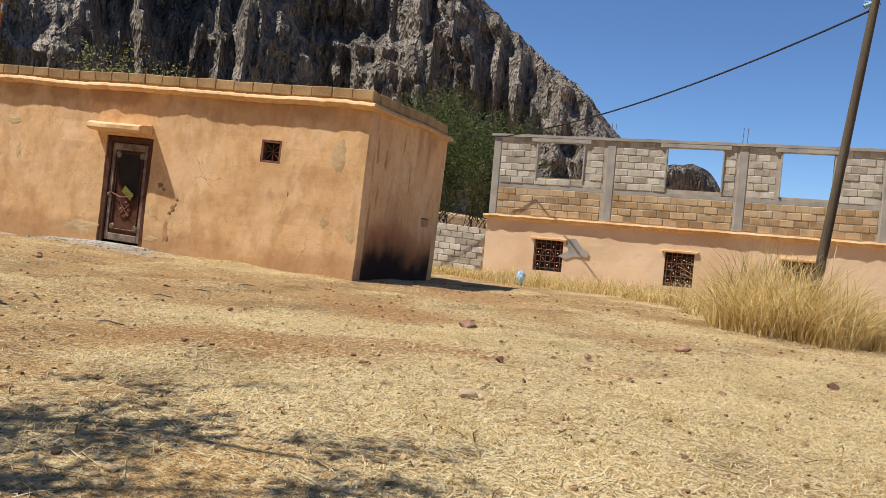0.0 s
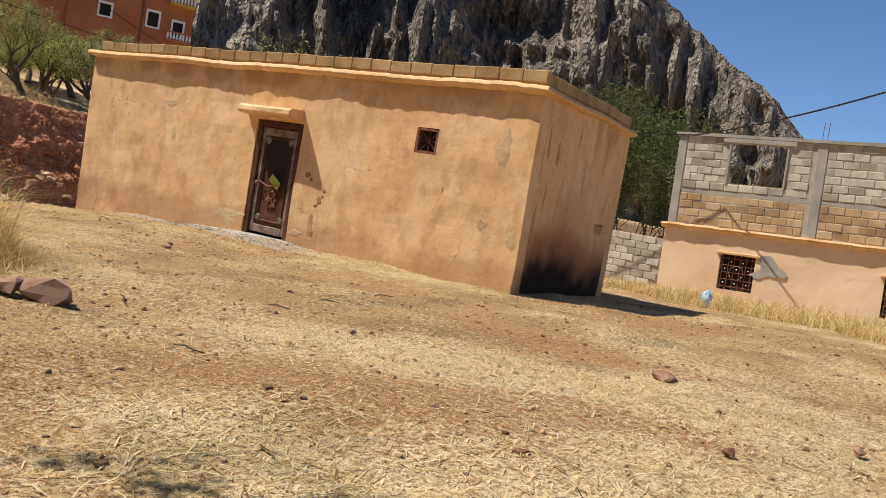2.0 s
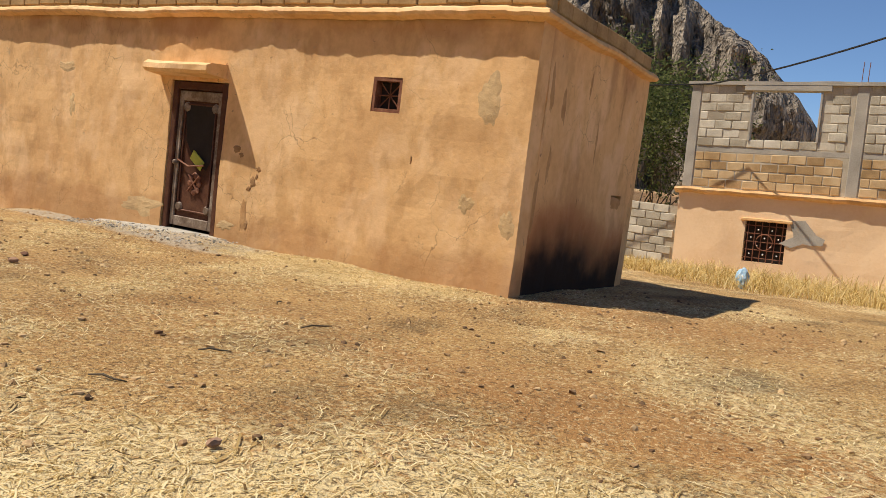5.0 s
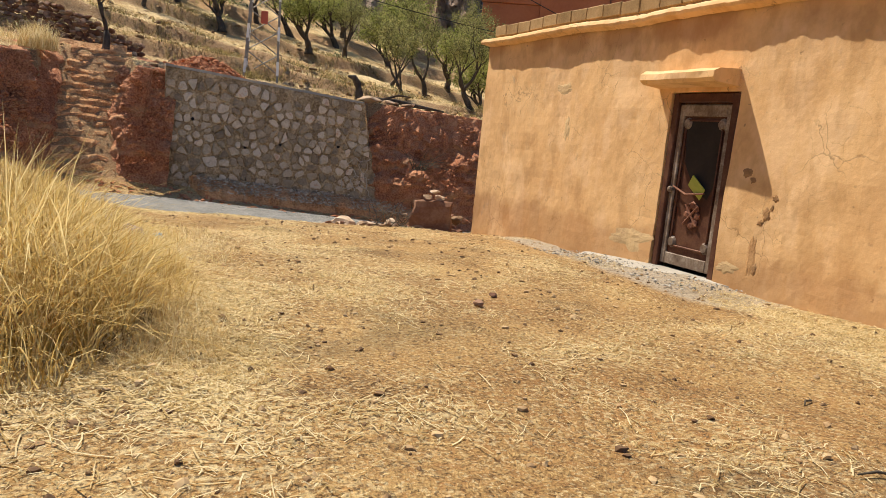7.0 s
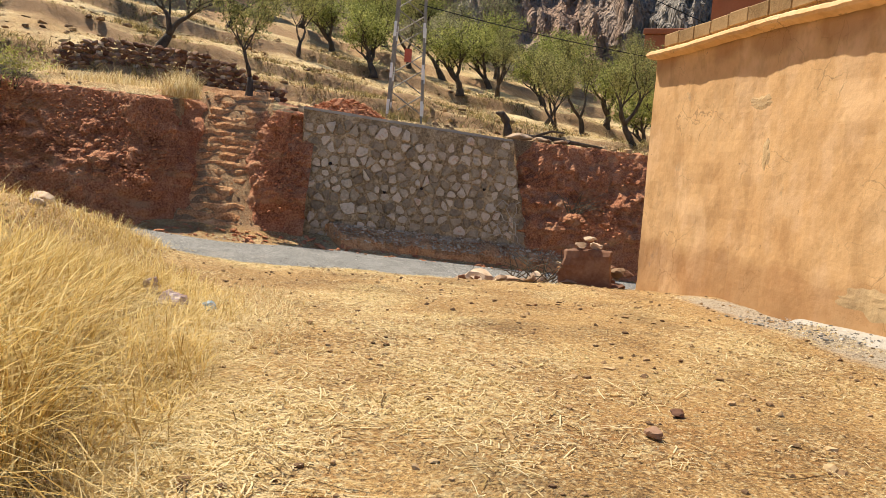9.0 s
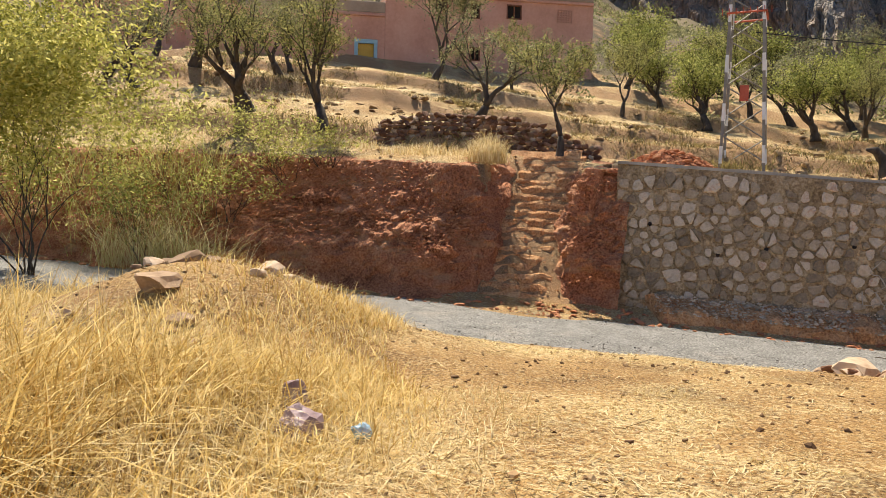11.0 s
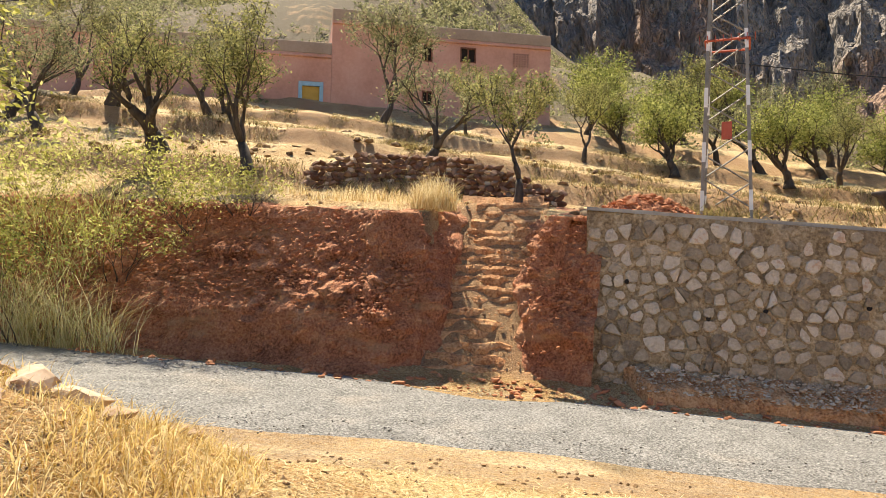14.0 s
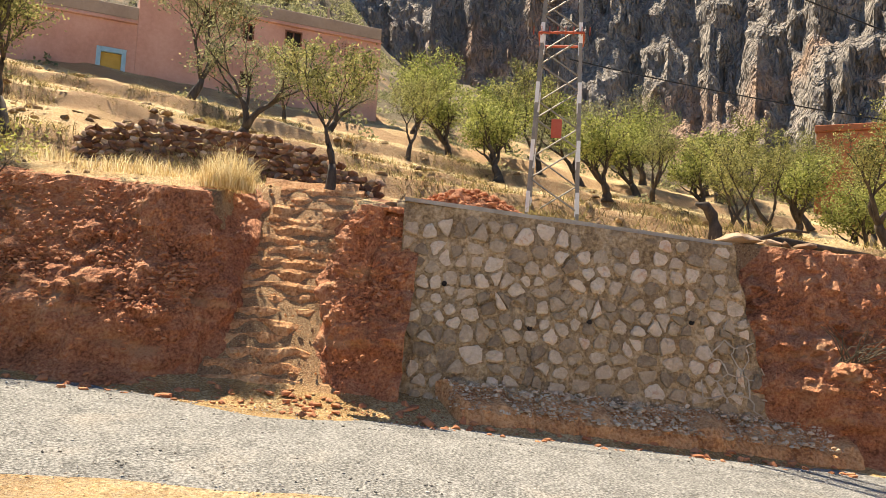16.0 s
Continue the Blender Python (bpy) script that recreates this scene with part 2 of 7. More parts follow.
stain_or_painted_light(M_PLASTER, (0.018, 0.011, 0.008), "foot_shade", 1.6, 0.58, 0.98, 0.97)
stain_or_painted_light(M_PLASTER, (0.34, 0.155, 0.06), "rust", 5.0, 0.32, 0.8, 0.5)
M_PLASTER_B = material("pale_ochre_plaster", [(0.70, 0.47, 0.27), (0.79, 0.57, 0.355), (0.85, 0.64, 0.42)], scale=0.8, fine=14, bump=0.4, fine_mix=0.3, world_space=True)
overlay(M_PLASTER_B, (0.45, 0.29, 0.17), 0.8, 0.6, 0.74, amount=0.5)
M_CEMENT = material("grey_cement", [(0.26, 0.24, 0.20), (0.38, 0.35, 0.30), (0.48, 0.45, 0.39)], scale=2, fine=30, bump=0.4, world_space=True)
M_BLOCK = material("grey_concrete_block", [(0.33, 0.29, 0.22), (0.51, 0.465, 0.37), (0.65, 0.60, 0.49)], scale=3, fine=30, bump=0.9, world_space=True, per_object=0.35)
M_PARAPET = material("weathered_parapet_block", [(0.22, 0.135, 0.055), (0.37, 0.235, 0.105), (0.50, 0.335, 0.16)], scale=3, fine=30, bump=1.0, world_space=True, per_object=0.12)
M_BRICK = material("brown_earth_block", [(0.31, 0.20, 0.095), (0.47, 0.32, 0.165), (0.58, 0.43, 0.25)], scale=3, fine=45, bump=0.5, world_space=True, per_object=0.35)
M_MORTAR = material("block_mortar", [(0.34, 0.29, 0.215), (0.54, 0.48, 0.38)], scale=4, fine=40, bump=0.5, world_space=True)
M_STONE_MORTAR = material("stone_wall_mortar", [(0.20, 0.125, 0.06), (0.43, 0.295, 0.155), (0.64, 0.48, 0.29)], scale=3, fine=14, bump=1.0, fine_mix=0.6, world_space=True, bump_dist=0.10, stops=[0.38, 0.5, 0.62])
overlay(M_STONE_MORTAR, (0.22, 0.16, 0.10), 2.6, 0.5, 0.64, amount=0.55)
M_POINTING = material("whitish_pointing", [(0.42, 0.35, 0.26), (0.62, 0.54, 0.42)], scale=4, fine=30, bump=0.8, world_space=True)
M_STONE = material("masonry_stone", [(0.26, 0.19, 0.12), (0.44, 0.335, 0.215), (0.58, 0.455, 0.315), (0.74, 0.61, 0.45), (0.62, 0.40, 0.26)], scale=5, fine=16, bump=1.0, fine_mix=0.55, world_space=True, bump_dist=0.06, per_object=0.7, stops=[0.14, 0.40, 0.62, 0.82, 0.95])
M_ROCK = material("field_stone", [(0.25, 0.16, 0.095), (0.42, 0.29, 0.185), (0.58, 0.44, 0.31)], scale=4, fine=25, bump=0.6, per_object=0.5)
M_DARKROCK = material("dark_red_stone", [(0.13, 0.06, 0.035), (0.22, 0.11, 0.065), (0.32, 0.2, 0.13)], scale=4, fine=25, bump=0.6, per_object=0.4)
M_PEBBLE = material("dark_crumbs", [(0.14, 0.08, 0.042), (0.33, 0.205, 0.10), (0.52, 0.36, 0.19)], scale=6, fine=30, bump=0.3, world_space=True, per_island=0.6)
M_CLIFF = material("grey_cliff_rock", [(0.08, 0.068, 0.056), (0.235, 0.195, 0.155), (0.43, 0.36, 0.285)], scale=0.07, fine=0.55, bump=1.0, fine_mix=0.6, world_space=True, stretch=(1, 1, 0.4), bump_dist=4.0, stops=[0.36, 0.5, 0.64])
fractured(M_CLIFF, 0.22, 3.5)
overlay(M_CLIFF, (0.26, 0.15, 0.09), 0.025, 0.56, 0.70, amount=0.5)
# distance haze painted as a paler tone, then reddish-brown rock patches
stain_or_painted_light(M_CLIFF, (0.43, 0.405, 0.375), "haze_and_red_rock", 0.15, 0.2, 1.25, 0.4)
stain_or_painted_light(M_CLIFF, (0.50, 0.30, 0.19), "haze_and_red_rock", 0.035, 1.0, 1.1, 0.7)
M_METAL = material("rusty_brown_metal", [(0.055, 0.022, 0.014), (0.10, 0.04, 0.025), (0.17, 0.085, 0.05)], scale=4, fine=40, rough=0.55, bump=0.2, metal=0.3)
M_DOORFRAME = material("worn_grey_door_frame", [(0.08, 0.045, 0.03), (0.20, 0.145, 0.105), (0.44, 0.375, 0.31)], scale=5, fine=30, rough=0.6, bump=0.3)
M_IRON = material("rusty_iron", [(0.10, 0.035, 0.02), (0.2, 0.08, 0.045), (0.3, 0.15, 0.09)], scale=8, fine=60, rough=0.7, bump=0.2)
# near-black colour that stands for the unlit depth of openings and rooms
M_DARK = material("painted_interior_shade", [(0.02, 0.015, 0.012), (0.04, 0.03, 0.024)], scale=3, fine=20, bump=0)
M_WOODPOLE = material("weathered_pole_wood", [(0.05, 0.037, 0.025), (0.10, 0.078, 0.052), (0.16, 0.13, 0.09)], scale=6, fine=50, bump=0.5, stretch=(1, 1, 0.1))
M_BARK = material("almond_bark", [(0.035, 0.026, 0.02), (0.075, 0.058, 0.045), (0.13, 0.105, 0.08)], scale=8, fine=40, bump=0.6, stretch=(1, 1, 0.4))
M_LEAF = leafy("almond_leaf", [(0.12, 0.125, 0.045), (0.265, 0.265, 0.095), (0.45, 0.425, 0.175)], scale=1.5, fine=9, bump=0, per_island=0.5)
M_LEAF_GREY = leafy("grey_green_leaf", [(0.14, 0.145, 0.07), (0.26, 0.26, 0.135), (0.40, 0.38, 0.21)], scale=1.5, fine=9, bump=0, per_island=0.5)
M_LEAF_BRIGHT = leafy("bright_green_leaf", [(0.14, 0.16, 0.04), (0.29, 0.315, 0.085), (0.48, 0.48, 0.17)], scale=1.5, fine=9, bump=0, per_island=0.5)
M_LEAF_WIRY = leafy("yellow_green_leaf", [(0.28, 0.28, 0.06), (0.50, 0.485, 0.13), (0.72, 0.67, 0.26)], scale=1.5, fine=9, bump=0, per_island=0.5)
M_LEAF_DARK = leafy("dark_green_leaf", [(0.045, 0.06, 0.02), (0.09, 0.115, 0.035), (0.17, 0.19, 0.07)], scale=1.5, fine=9, bump=0, per_island=0.5)
M_GRASS = leafy("dry_yellow_grass", [(0.40, 0.26, 0.075), (0.71, 0.53, 0.205), (0.88, 0.74, 0.40)], scale=1.0, fine=8, bump=0, per_island=0.5, world_space=True)
M_STRAW = leafy("scattered_straw", [(0.47, 0.335, 0.14), (0.71, 0.565, 0.295), (0.86, 0.75, 0.48)], scale=1.0, fine=8, bump=0, per_island=0.6, world_space=True)
M_SCRUB = leafy("scrub_stems", [(0.38, 0.37, 0.10), (0.58, 0.55, 0.19), (0.76, 0.70, 0.33)], scale=1.0, fine=8, bump=0, per_island=0.6, world_space=True)
M_REED = leafy("pale_reed", [(0.52, 0.45, 0.17), (0.72, 0.63, 0.31), (0.86, 0.78, 0.47)], scale=1.0, fine=8, bump=0, per_island=0.6, world_space=True)
M_PINK = material("pink_wall_paint", [(0.46, 0.235, 0.17), (0.58, 0.315, 0.235), (0.66, 0.39, 0.30)], scale=0.5, fine=6, bump=0.2, world_space=True)
M_PINKTRIM = material("brown_parapet", [(0.30, 0.22, 0.16), (0.42, 0.32, 0.24)], scale=1, fine=8, bump=0.2, world_space=True)
M_REDWALL = material("red_ochre_wall", [(0.34, 0.11, 0.05), (0.46, 0.17, 0.085)], scale=0.5, fine=6, bump=0.2, world_space=True)
M_STEEL = material("galvanised_steel", [(0.17, 0.16, 0.14), (0.32, 0.30, 0.265)], scale=4, fine=30, rough=0.65, bump=0.1, metal=0.25)
M_WHITE = material("white_paint", [(0.68, 0.68, 0.66), (0.82, 0.82, 0.8)], scale=4, fine=30, rough=0.6, bump=0.1)
M_REDPAINT = material("red_paint", [(0.38, 0.07, 0.04), (0.5, 0.13, 0.08)], scale=4, fine=30, rough=0.6, bump=0.1)
M_BLUEPAINT = material("pale_blue_paint", [(0.24, 0.42, 0.52), (0.38, 0.56, 0.64)], scale=4, fine=30, rough=0.6, bump=0.1)
M_YELLOW = material("yellow_door_paint", [(0.50, 0.30, 0.05), (0.62, 0.40, 0.09)], scale=4, fine=30, rough=0.6, bump=0.1)
M_CABLE = material("black_cable", [(0.012, 0.012, 0.014), (0.03, 0.03, 0.03)], scale=4, fine=30, rough=0.6, bump=0)


# ==== helpers for meshes ====
def finish(name, bm, mat, parent=None, label="", smooth_shade=False):
    me = bpy.data.meshes.new(name)
    bm.to_mesh(me)
    bm.free()
    if smooth_shade:
        me.shade_smooth()
    me.materials.append(mat)
    ob = new(name, me)
    if parent is not None:
        ob.parent = parent
    if label:
        ob["label"] = label
    return ob


def part(name, bm, mat, parent, label="", smooth_shade=False):
    return finish(name, bm, mat, parent, label, smooth_shade)


def from_lists(name, verts, faces, mat, parent=None, smooth_shade=False):
    me = bpy.data.meshes.new(name)
    me.from_pydata(verts, [], faces)
    me.update()
    if smooth_shade:
        me.shade_smooth()
    me.materials.append(mat)
    ob = new(name, me)
    if parent is not None:
        ob.parent = parent
    return ob


def thing(name, at, label, category, group="", kind="", rz=0.0, ry=0.0):
    ob = new(name)
    ob.empty_display_size = 0.2
    ob.matrix_basis = pose(*at, 0, ry, rz)
    return tagged(ob, label, category, group, kind)


def box(bm, x0, x1, y0, y1, z0, z1, bevel=0.0, jitter=0.0, rng=random):
    r = bmesh.ops.create_cube(bm, size=1.0)
    vs = r["verts"]
    for v in vs:
        v.co = Vector((x0 + (v.co.x + 0.5) * (x1 - x0), y0 + (v.co.y + 0.5) * (y1 - y0), z0 + (v.co.z + 0.5) * (z1 - z0)))
        if jitter:
            v.co += Vector((rng.uniform(-jitter, jitter), rng.uniform(-jitter, jitter), rng.uniform(-jitter, jitter)))
    if bevel:
        es = list({e for v in vs for e in v.link_edges})
        bmesh.ops.bevel(bm, geom=es, offset=bevel, segments=1, affect="EDGES")


def tube(bm, pts, radii, sides=6):
    """A tapered tube along points."""
    rings = []
    for i, p in enumerate(pts):
        p = Vector(p)
        a = Vector(pts[max(0, i - 1)])
        b = Vector(pts[min(len(pts) - 1, i + 1)])
        d = (b - a).normalized()
        u = d.orthogonal().normalized() if abs(d.z) > 0.95 else d.cross(Vector((0, 0, 1))).normalized()
        w = d.cross(u)
        rings.append([bm.verts.new(p + (u * math.cos(t) + w * math.sin(t)) * radii[i]) for t in [2 * math.pi * k / sides for k in range(sides)]])
    for r0, r1 in zip(rings, rings[1:]):
        for k in range(sides):
            bm.faces.new((r0[k], r0[(k + 1) % sides], r1[(k + 1) % sides], r1[k]))
    bm.faces.new(rings[0][::-1])
    bm.faces.new(rings[-1])


def steps_between(a, b, step):
    n = max(1, int(round((b - a) / step)))
    return [a + (b - a) * i / n for i in range(n + 1)]


def wall_with_holes(bm, xs, zs, depth, holes, wobble=0.0, seed=0.0, front=None):
    """A wall in the xz plane whose outer face is at y = 0 and whose inner face is at y = depth; holes are (x0, x1, z0, z1)."""
    cuts_x = sorted({round(v, 4) for v in xs} | {h[i] for h in holes for i in (0, 1)})
    cuts_z = sorted({round(v, 4) for v in zs} | {h[i] for h in holes for i in (2, 3)})
    nx, nz = len(cuts_x), len(cuts_z)

    def solid(i, k):
        if i < 0 or k < 0 or i >= nx - 1 or k >= nz - 1:
            return False
        cx, cz = (cuts_x[i] + cuts_x[i + 1]) / 2, (cuts_z[k] + cuts_z[k + 1]) / 2
        return not any(h[0] < cx < h[1] and h[2] < cz < h[3] for h in holes)

    f, b = {}, {}

    def vert(store, i, k, y):
        if (i, k) not in store:
            x, z = cuts_x[i], cuts_z[k]
            dy = wobble * (noise.noise((x * 0.7 + seed, z * 0.7, 0)) + 0.4 * noise.noise((x * 2.7, z * 2.7 + seed, 3))) if store is f else 0
            store[(i, k)] = bm.verts.new((x, y + dy, z))
        return store[(i, k)]

    for i in range(nx - 1):
        for k in range(nz - 1):
            if not solid(i, k):
                continue
            q = ((i, k), (i + 1, k), (i + 1, k + 1), (i, k + 1))
            bm.faces.new([vert(f, *p, 0) for p in q])
            bm.faces.new([vert(b, *p, depth) for p in q[::-1]])
            for (p, r, di, dk) in (((i, k), (i + 1, k), 0, -1), ((i + 1, k), (i + 1, k + 1), 1, 0), ((i + 1, k + 1), (i, k + 1), 0, 1), ((i, k + 1), (i, k), -1, 0)):
                if not solid(i + di, k + dk):
                    bm.faces.new((vert(f, *r, 0), vert(f, *p, 0), vert(b, *p, depth), vert(b, *r, depth)))


def rock_mesh(name, size, mat, seed, sub=2, flat=0.7, rough=0.35):
    bm = bmesh.new()
    bmesh.ops.create_icosphere(bm, subdivisions=sub, radius=1.0)
    rng = random.Random(seed)
    planes = [(Vector((rng.gauss(0, 1), rng.gauss(0, 1), rng.gauss(0, 1))).normalized(), rng.uniform(0.42, 0.8)) for _ in range(13)]
    for v in bm.verts:
        for n_, d in planes:
            o = v.co.dot(n_) - d
            if o > 0:
                v.co -= n_ * o
        v.co *= 1 + rough * 0.5 * noise.noise(v.co * 1.8 + Vector((seed * 3.7, 0, 0)))
        v.co = Vector((v.co.x * size[0], v.co.y * size[1], v.co.z * size[2] * flat))
    me = bpy.data.meshes.new(name)
    bm.to_mesh(me)
    bm.free()
    me.materials.append(mat)
    return me


# ==== terrain ====
def smooth(a, b, v):
    k = min(1.0, max(0.0, (v - a) / (b - a)))
    return k * k * (3 - 2 * k)


def lerp_table(v, table):
    if v <= table[0][0]:
        return table[0][1]
    for (a, za), (b, zb) in zip(table, table[1:]):
        if v <= b:
            return za + (zb - za) * (v - a) / (b - a)
    return table[-1][1]


YARD = [(-22.4, -0.72), (-21.2, -0.5), (-19.0, -0.21), (-16.0, -0.09), (-14.0, 0.02), (-12.0, 0.03), (-8.0, 0.07), (-3.5, 0.21), (5.0, 0.26), (60.0, 0.6)]


def road_z(y):
    return -0.8 - 0.06 * (max(-25, min(40, y)) - 6.4)


def road_near(y):
    return -22.95 + 0.7 * smooth(6.0, 2.5, y)


def hill_z(x, y):
    d = max(0.0, -29.5 - x)
    yy = max(-14.0, min(24.0, y))
    z = 2.5 + 0.19 * d + 0.0025 * min(d, 40) ** 2 - (yy - 5) * (0.03 + 0.012 * min(d, 10)) + 0.1 * max(0, d - 45) * (1 - 0.6 * smooth(150, 400, d))
    z += 0.26 * max(0, min(d, 130) - 40) * smooth(8, -22, y)
    z = 1.8 + (z - 1.8) * (1 - 0.8 * smooth(20, 55, y))
    # terraces: flats with a short steep bank between them
    k = (d + 0.4 * math.sin(y * 0.5) - 3.0) / 6.5
    f = k - math.floor(k)
    z += 0.5 * (smooth(0.0, 0.10, f) - f) * smooth(2.0, 4.0, d) * (1 - smooth(30, 45, d))
    return z


def yard_z(x, y):
    z = lerp_table(x, YARD) - 0.032 * max(0.0, min(y, 40) - 13)
    # the track falls off towards the road
    z -= 0.06 * max(0.0, min(y, 30) - 6.4) * smooth(-17.0, -22.0, x)
    # overgrown mounds beside the track
    z += 0.80 * math.exp(-((x + 17.6) / 1.5) ** 2 - ((y - 3.9) / 1.7) ** 2)
    z += 0.2 * math.exp(-((x + 12.8) / 2.5) ** 2 - ((y - 5.0) / 1.2) ** 2)
    z += 0.3 * math.exp(-((x + 20.5) / 1.6) ** 2 - ((y - 1.0) / 1.8) ** 2)
    return z


def ground_z(x, y):
    if x < -29.6:
        # the cut of the earth steps
        if 4.6 < y < 6.7 and x > -32.2:
            return min(hill_z(x, y), -0.68 + 1.03 * (-28.2 - x))
        return hill_z(x, y)
    edge = road_near(y)
    rz = road_z(y)
    if x > edge + 1.6:
        return yard_z(x, y)
    if x > edge:
        k = smooth(edge, edge + 1.6, x)
        return rz + (yard_z(x, y) - rz) * k
    if x > -27.4:
        return rz
    base = rz + 0.25 * (-27.4 - x)
    if 4.6 < y < 6.7 and x < -28.2:
        return -0.68 + 1.03 * (-28.2 - x)
    return base


def blob(x, y, cx, cy, rx, ry):
    return math.exp(-((x - cx) / rx) ** 2 - ((y - cy) / ry) ** 2)


def scrubby(x, y):
    """Grey-green cover of the far slope, 0 to 1."""
    return min(1.0, 1.35 * smooth(-54, -66, x) * (0.75 + 0.8 * noise.noise((x * 0.12, y * 0.12, 3))))


def litter(x, y):
    """How thickly straw covers the ground, 0 to 1."""
    if x < -29:
        return max(0.0, min(1.0, 0.44 + 0.6 * noise.noise((x * 0.4, y * 0.4, 2)) + 0.3 * noise.noise((x * 1.5, y * 1.5, 8)))) * (1 - 0.6 * scrubby(x, y))
    v = 0.16 + 0.95 * blob(x, y, -0.6, 6.3, 3.4, 4.4) + 0.05 * blob(x, y, -4.4, 4.6, 2.6, 1.9) + 0.6 * blob(x, y, -5.6, 6.4, 1.9, 0.8) + 0.65 * blob(x, y, -13.0, 6.6, 3.2, 0.45) + 0.1 * blob(x, y, -9.6, 6.2, 1.1, 0.5) + 0.5 * blob(x, y, -10.3, 6.4, 0.7, 0.5)
    v += 0.7 * blob(x, y, -6.6, 6.1, 0.55, 0.3) + 0.7 * blob(x, y, -5.6, 7.6, 0.9, 0.4) + 0.6 * blob(x, y, -4.5, 7.2, 0.6, 0.6) + 0.5 * blob(x, y, -5.7, 4.3, 0.9, 0.35)
    v += 0.5 * blob(x, y, -10.5, 12.0, 2.6, 0.5) + 0.2 * blob(x, y, -4.6, 3.4, 1.6, 1.4) + 0.6 * noise.noise((x * 0.55, y * 0.55, 2)) + 0.4 * noise.noise((x * 1.8, y * 1.8, 8))
    return max(0.0, min(1.0, v * (1 - 0.75 * bare(x, y))))


def bare(x, y):
    """Where red-orange soil shows, 0 to 1."""
    if x < -29:
        return max(0.0, 0.25 * noise.noise((x * 0.5, y * 0.5, 12)))
    v = 1.3 * blob(x, y, -5.5, 5.8, 1.0, 0.55) + 1.3 * blob(x, y, -4.5, 6.6, 0.8, 0.4) + 0.8 * blob(x, y, -6.7, 5.1, 0.9, 0.4) + 0.7 * blob(x, y, -5.3, 8.8, 1.2, 0.4) + 0.8 * blob(x, y, -13.5, 6.2, 0.8, 0.35) + 0.5 * blob(x, y, -5.4, 9.0, 2.2, 0.9) + 0.8 * blob(x, y, -6.6, 12.6, 1.7, 1.6) + 0.2 * blob(x, y, -8.6, 9.5, 2.5, 1.2) + 0.2 * blob(x, y, -7.5, 7.6, 1.5, 0.5) + 0.45 * noise.noise((x * 0.5, y * 0.5, 12)) + 0.25 * noise.noise((x * 1.7, y * 1.7, 14))
    return max(0.0, min(1.0, v))


def dusty(x, y):
    """Pale lime dust trodden out before the door, 0 to 1."""
    return min(1.0, 1.5 * blob(x, y, -13.6, 12.3, 1.9, 0.75) + 0.6 * blob(x, y, -12.3, 11.7, 0.9, 0.35) + 0.9 * blob(x, y, -16.2, 12.2, 1.4, 0.35) + (0.5 * smooth(-17.5, -20.5, x) if x > -23.5 else 0.0))


def axis_lines(fine_lo, fine_hi, step, far):
    v = steps_between(fine_lo, fine_hi, step)
    d, a, b = step, fine_lo, fine_hi
    while a > -far:
        d *= 1.22
        a -= d
        b += d
        v = [a] + v + [b]
    return v


gx = sorted(set(axis_lines(-50.0, 3.0, 0.2, 2600)))
gy = sorted(set(axis_lines(-9.0, 27.0, 0.22, 2600)))
verts, faces = [], []
for y in gy:
    for x in gx:
        z = ground_z(x, y)
        near = 1.0 if -60 < x < 20 and -40 < y < 60 else 0.0
        off_road = 1.0 if (x > road_near(y) + 0.3 or x < -27.5) else 0.15
        z += near * off_road * (0.045 * noise.noise((x * 0.8, y * 0.8, 0)) + 0.02 * noise.noise((x * 3.1, y * 3.1, 5)))
        if x < -32:
            z += (0.10 * noise.noise((x * 1.1, y * 1.1, 2)) + 0.22 * noise.noise((x * 0.35, y * 0.35, 7))) * smooth(0, 3, -32 - x)
        if x < -60:
            z += 3.0 * smooth(-60, -85, x) * (noise.noise((x * 0.06, y * 0.06, 4)) + 0.5 * noise.noise((x * 0.17, y * 0.17, 6)))
        verts.append((x, y, z))
nx = len(gx)
for j in range(len(gy) - 1):
    for i in range(nx - 1):
        a = j * nx + i
        faces.append((a, a + 1, a + nx + 1, a + nx))
ground = from_lists("ground", verts, faces, M_GROUND, smooth_shade=True)
for layer_, fun in (("litter", litter), ("bare", bare), ("scrubby", scrubby), ("dusty", dusty)):
    at = ground.data.attributes.new(layer_, "FLOAT", "POINT")
    at.data.foreach_set("value", [fun(v[0], v[1]) if abs(v[0]) < 300 and abs(v[1]) < 300 else 0.0 if layer_ == "dusty" else 0.3 for v in verts])
tagged(ground, "dry ochre earth strewn with straw and crumbs", "ground", kind="structure")

# gravel road
verts, faces = [], []
ys = steps_between(-60, 70, 0.35)
for y in ys:
    e = road_near(y) + 0.12 * noise.noise((y * 0.9, 0, 1)) + 0.05 * noise.noise((y * 4, 0, 1))
    f = -27.6 + 0.1 * noise.noise((y * 0.8, 5, 1)) + 0.55 * math.exp(-((y - 6.0) / 1.1) ** 2)
    for k in range(13):
        x = e + (f - e) * k / 12
        c = 1 - abs(k / 6 - 1) ** 3
        verts.append((x, y, ground_z(min(x, -22.4), y) + (0.035 * c if 0 < k < 12 else -0.03) + 0.008 * noise.noise((x * 2, y * 2, 9))))
for j in range(len(ys) - 1):
    for k in range(12):
        a = j * 13 + k
        faces.append((a, a + 13, a + 14, a + 1))
road = from_lists("road", verts, faces, M_ROAD, smooth_shade=True)
tagged(road, "pale grey gravel road below the earth bank", "road", kind="structure")


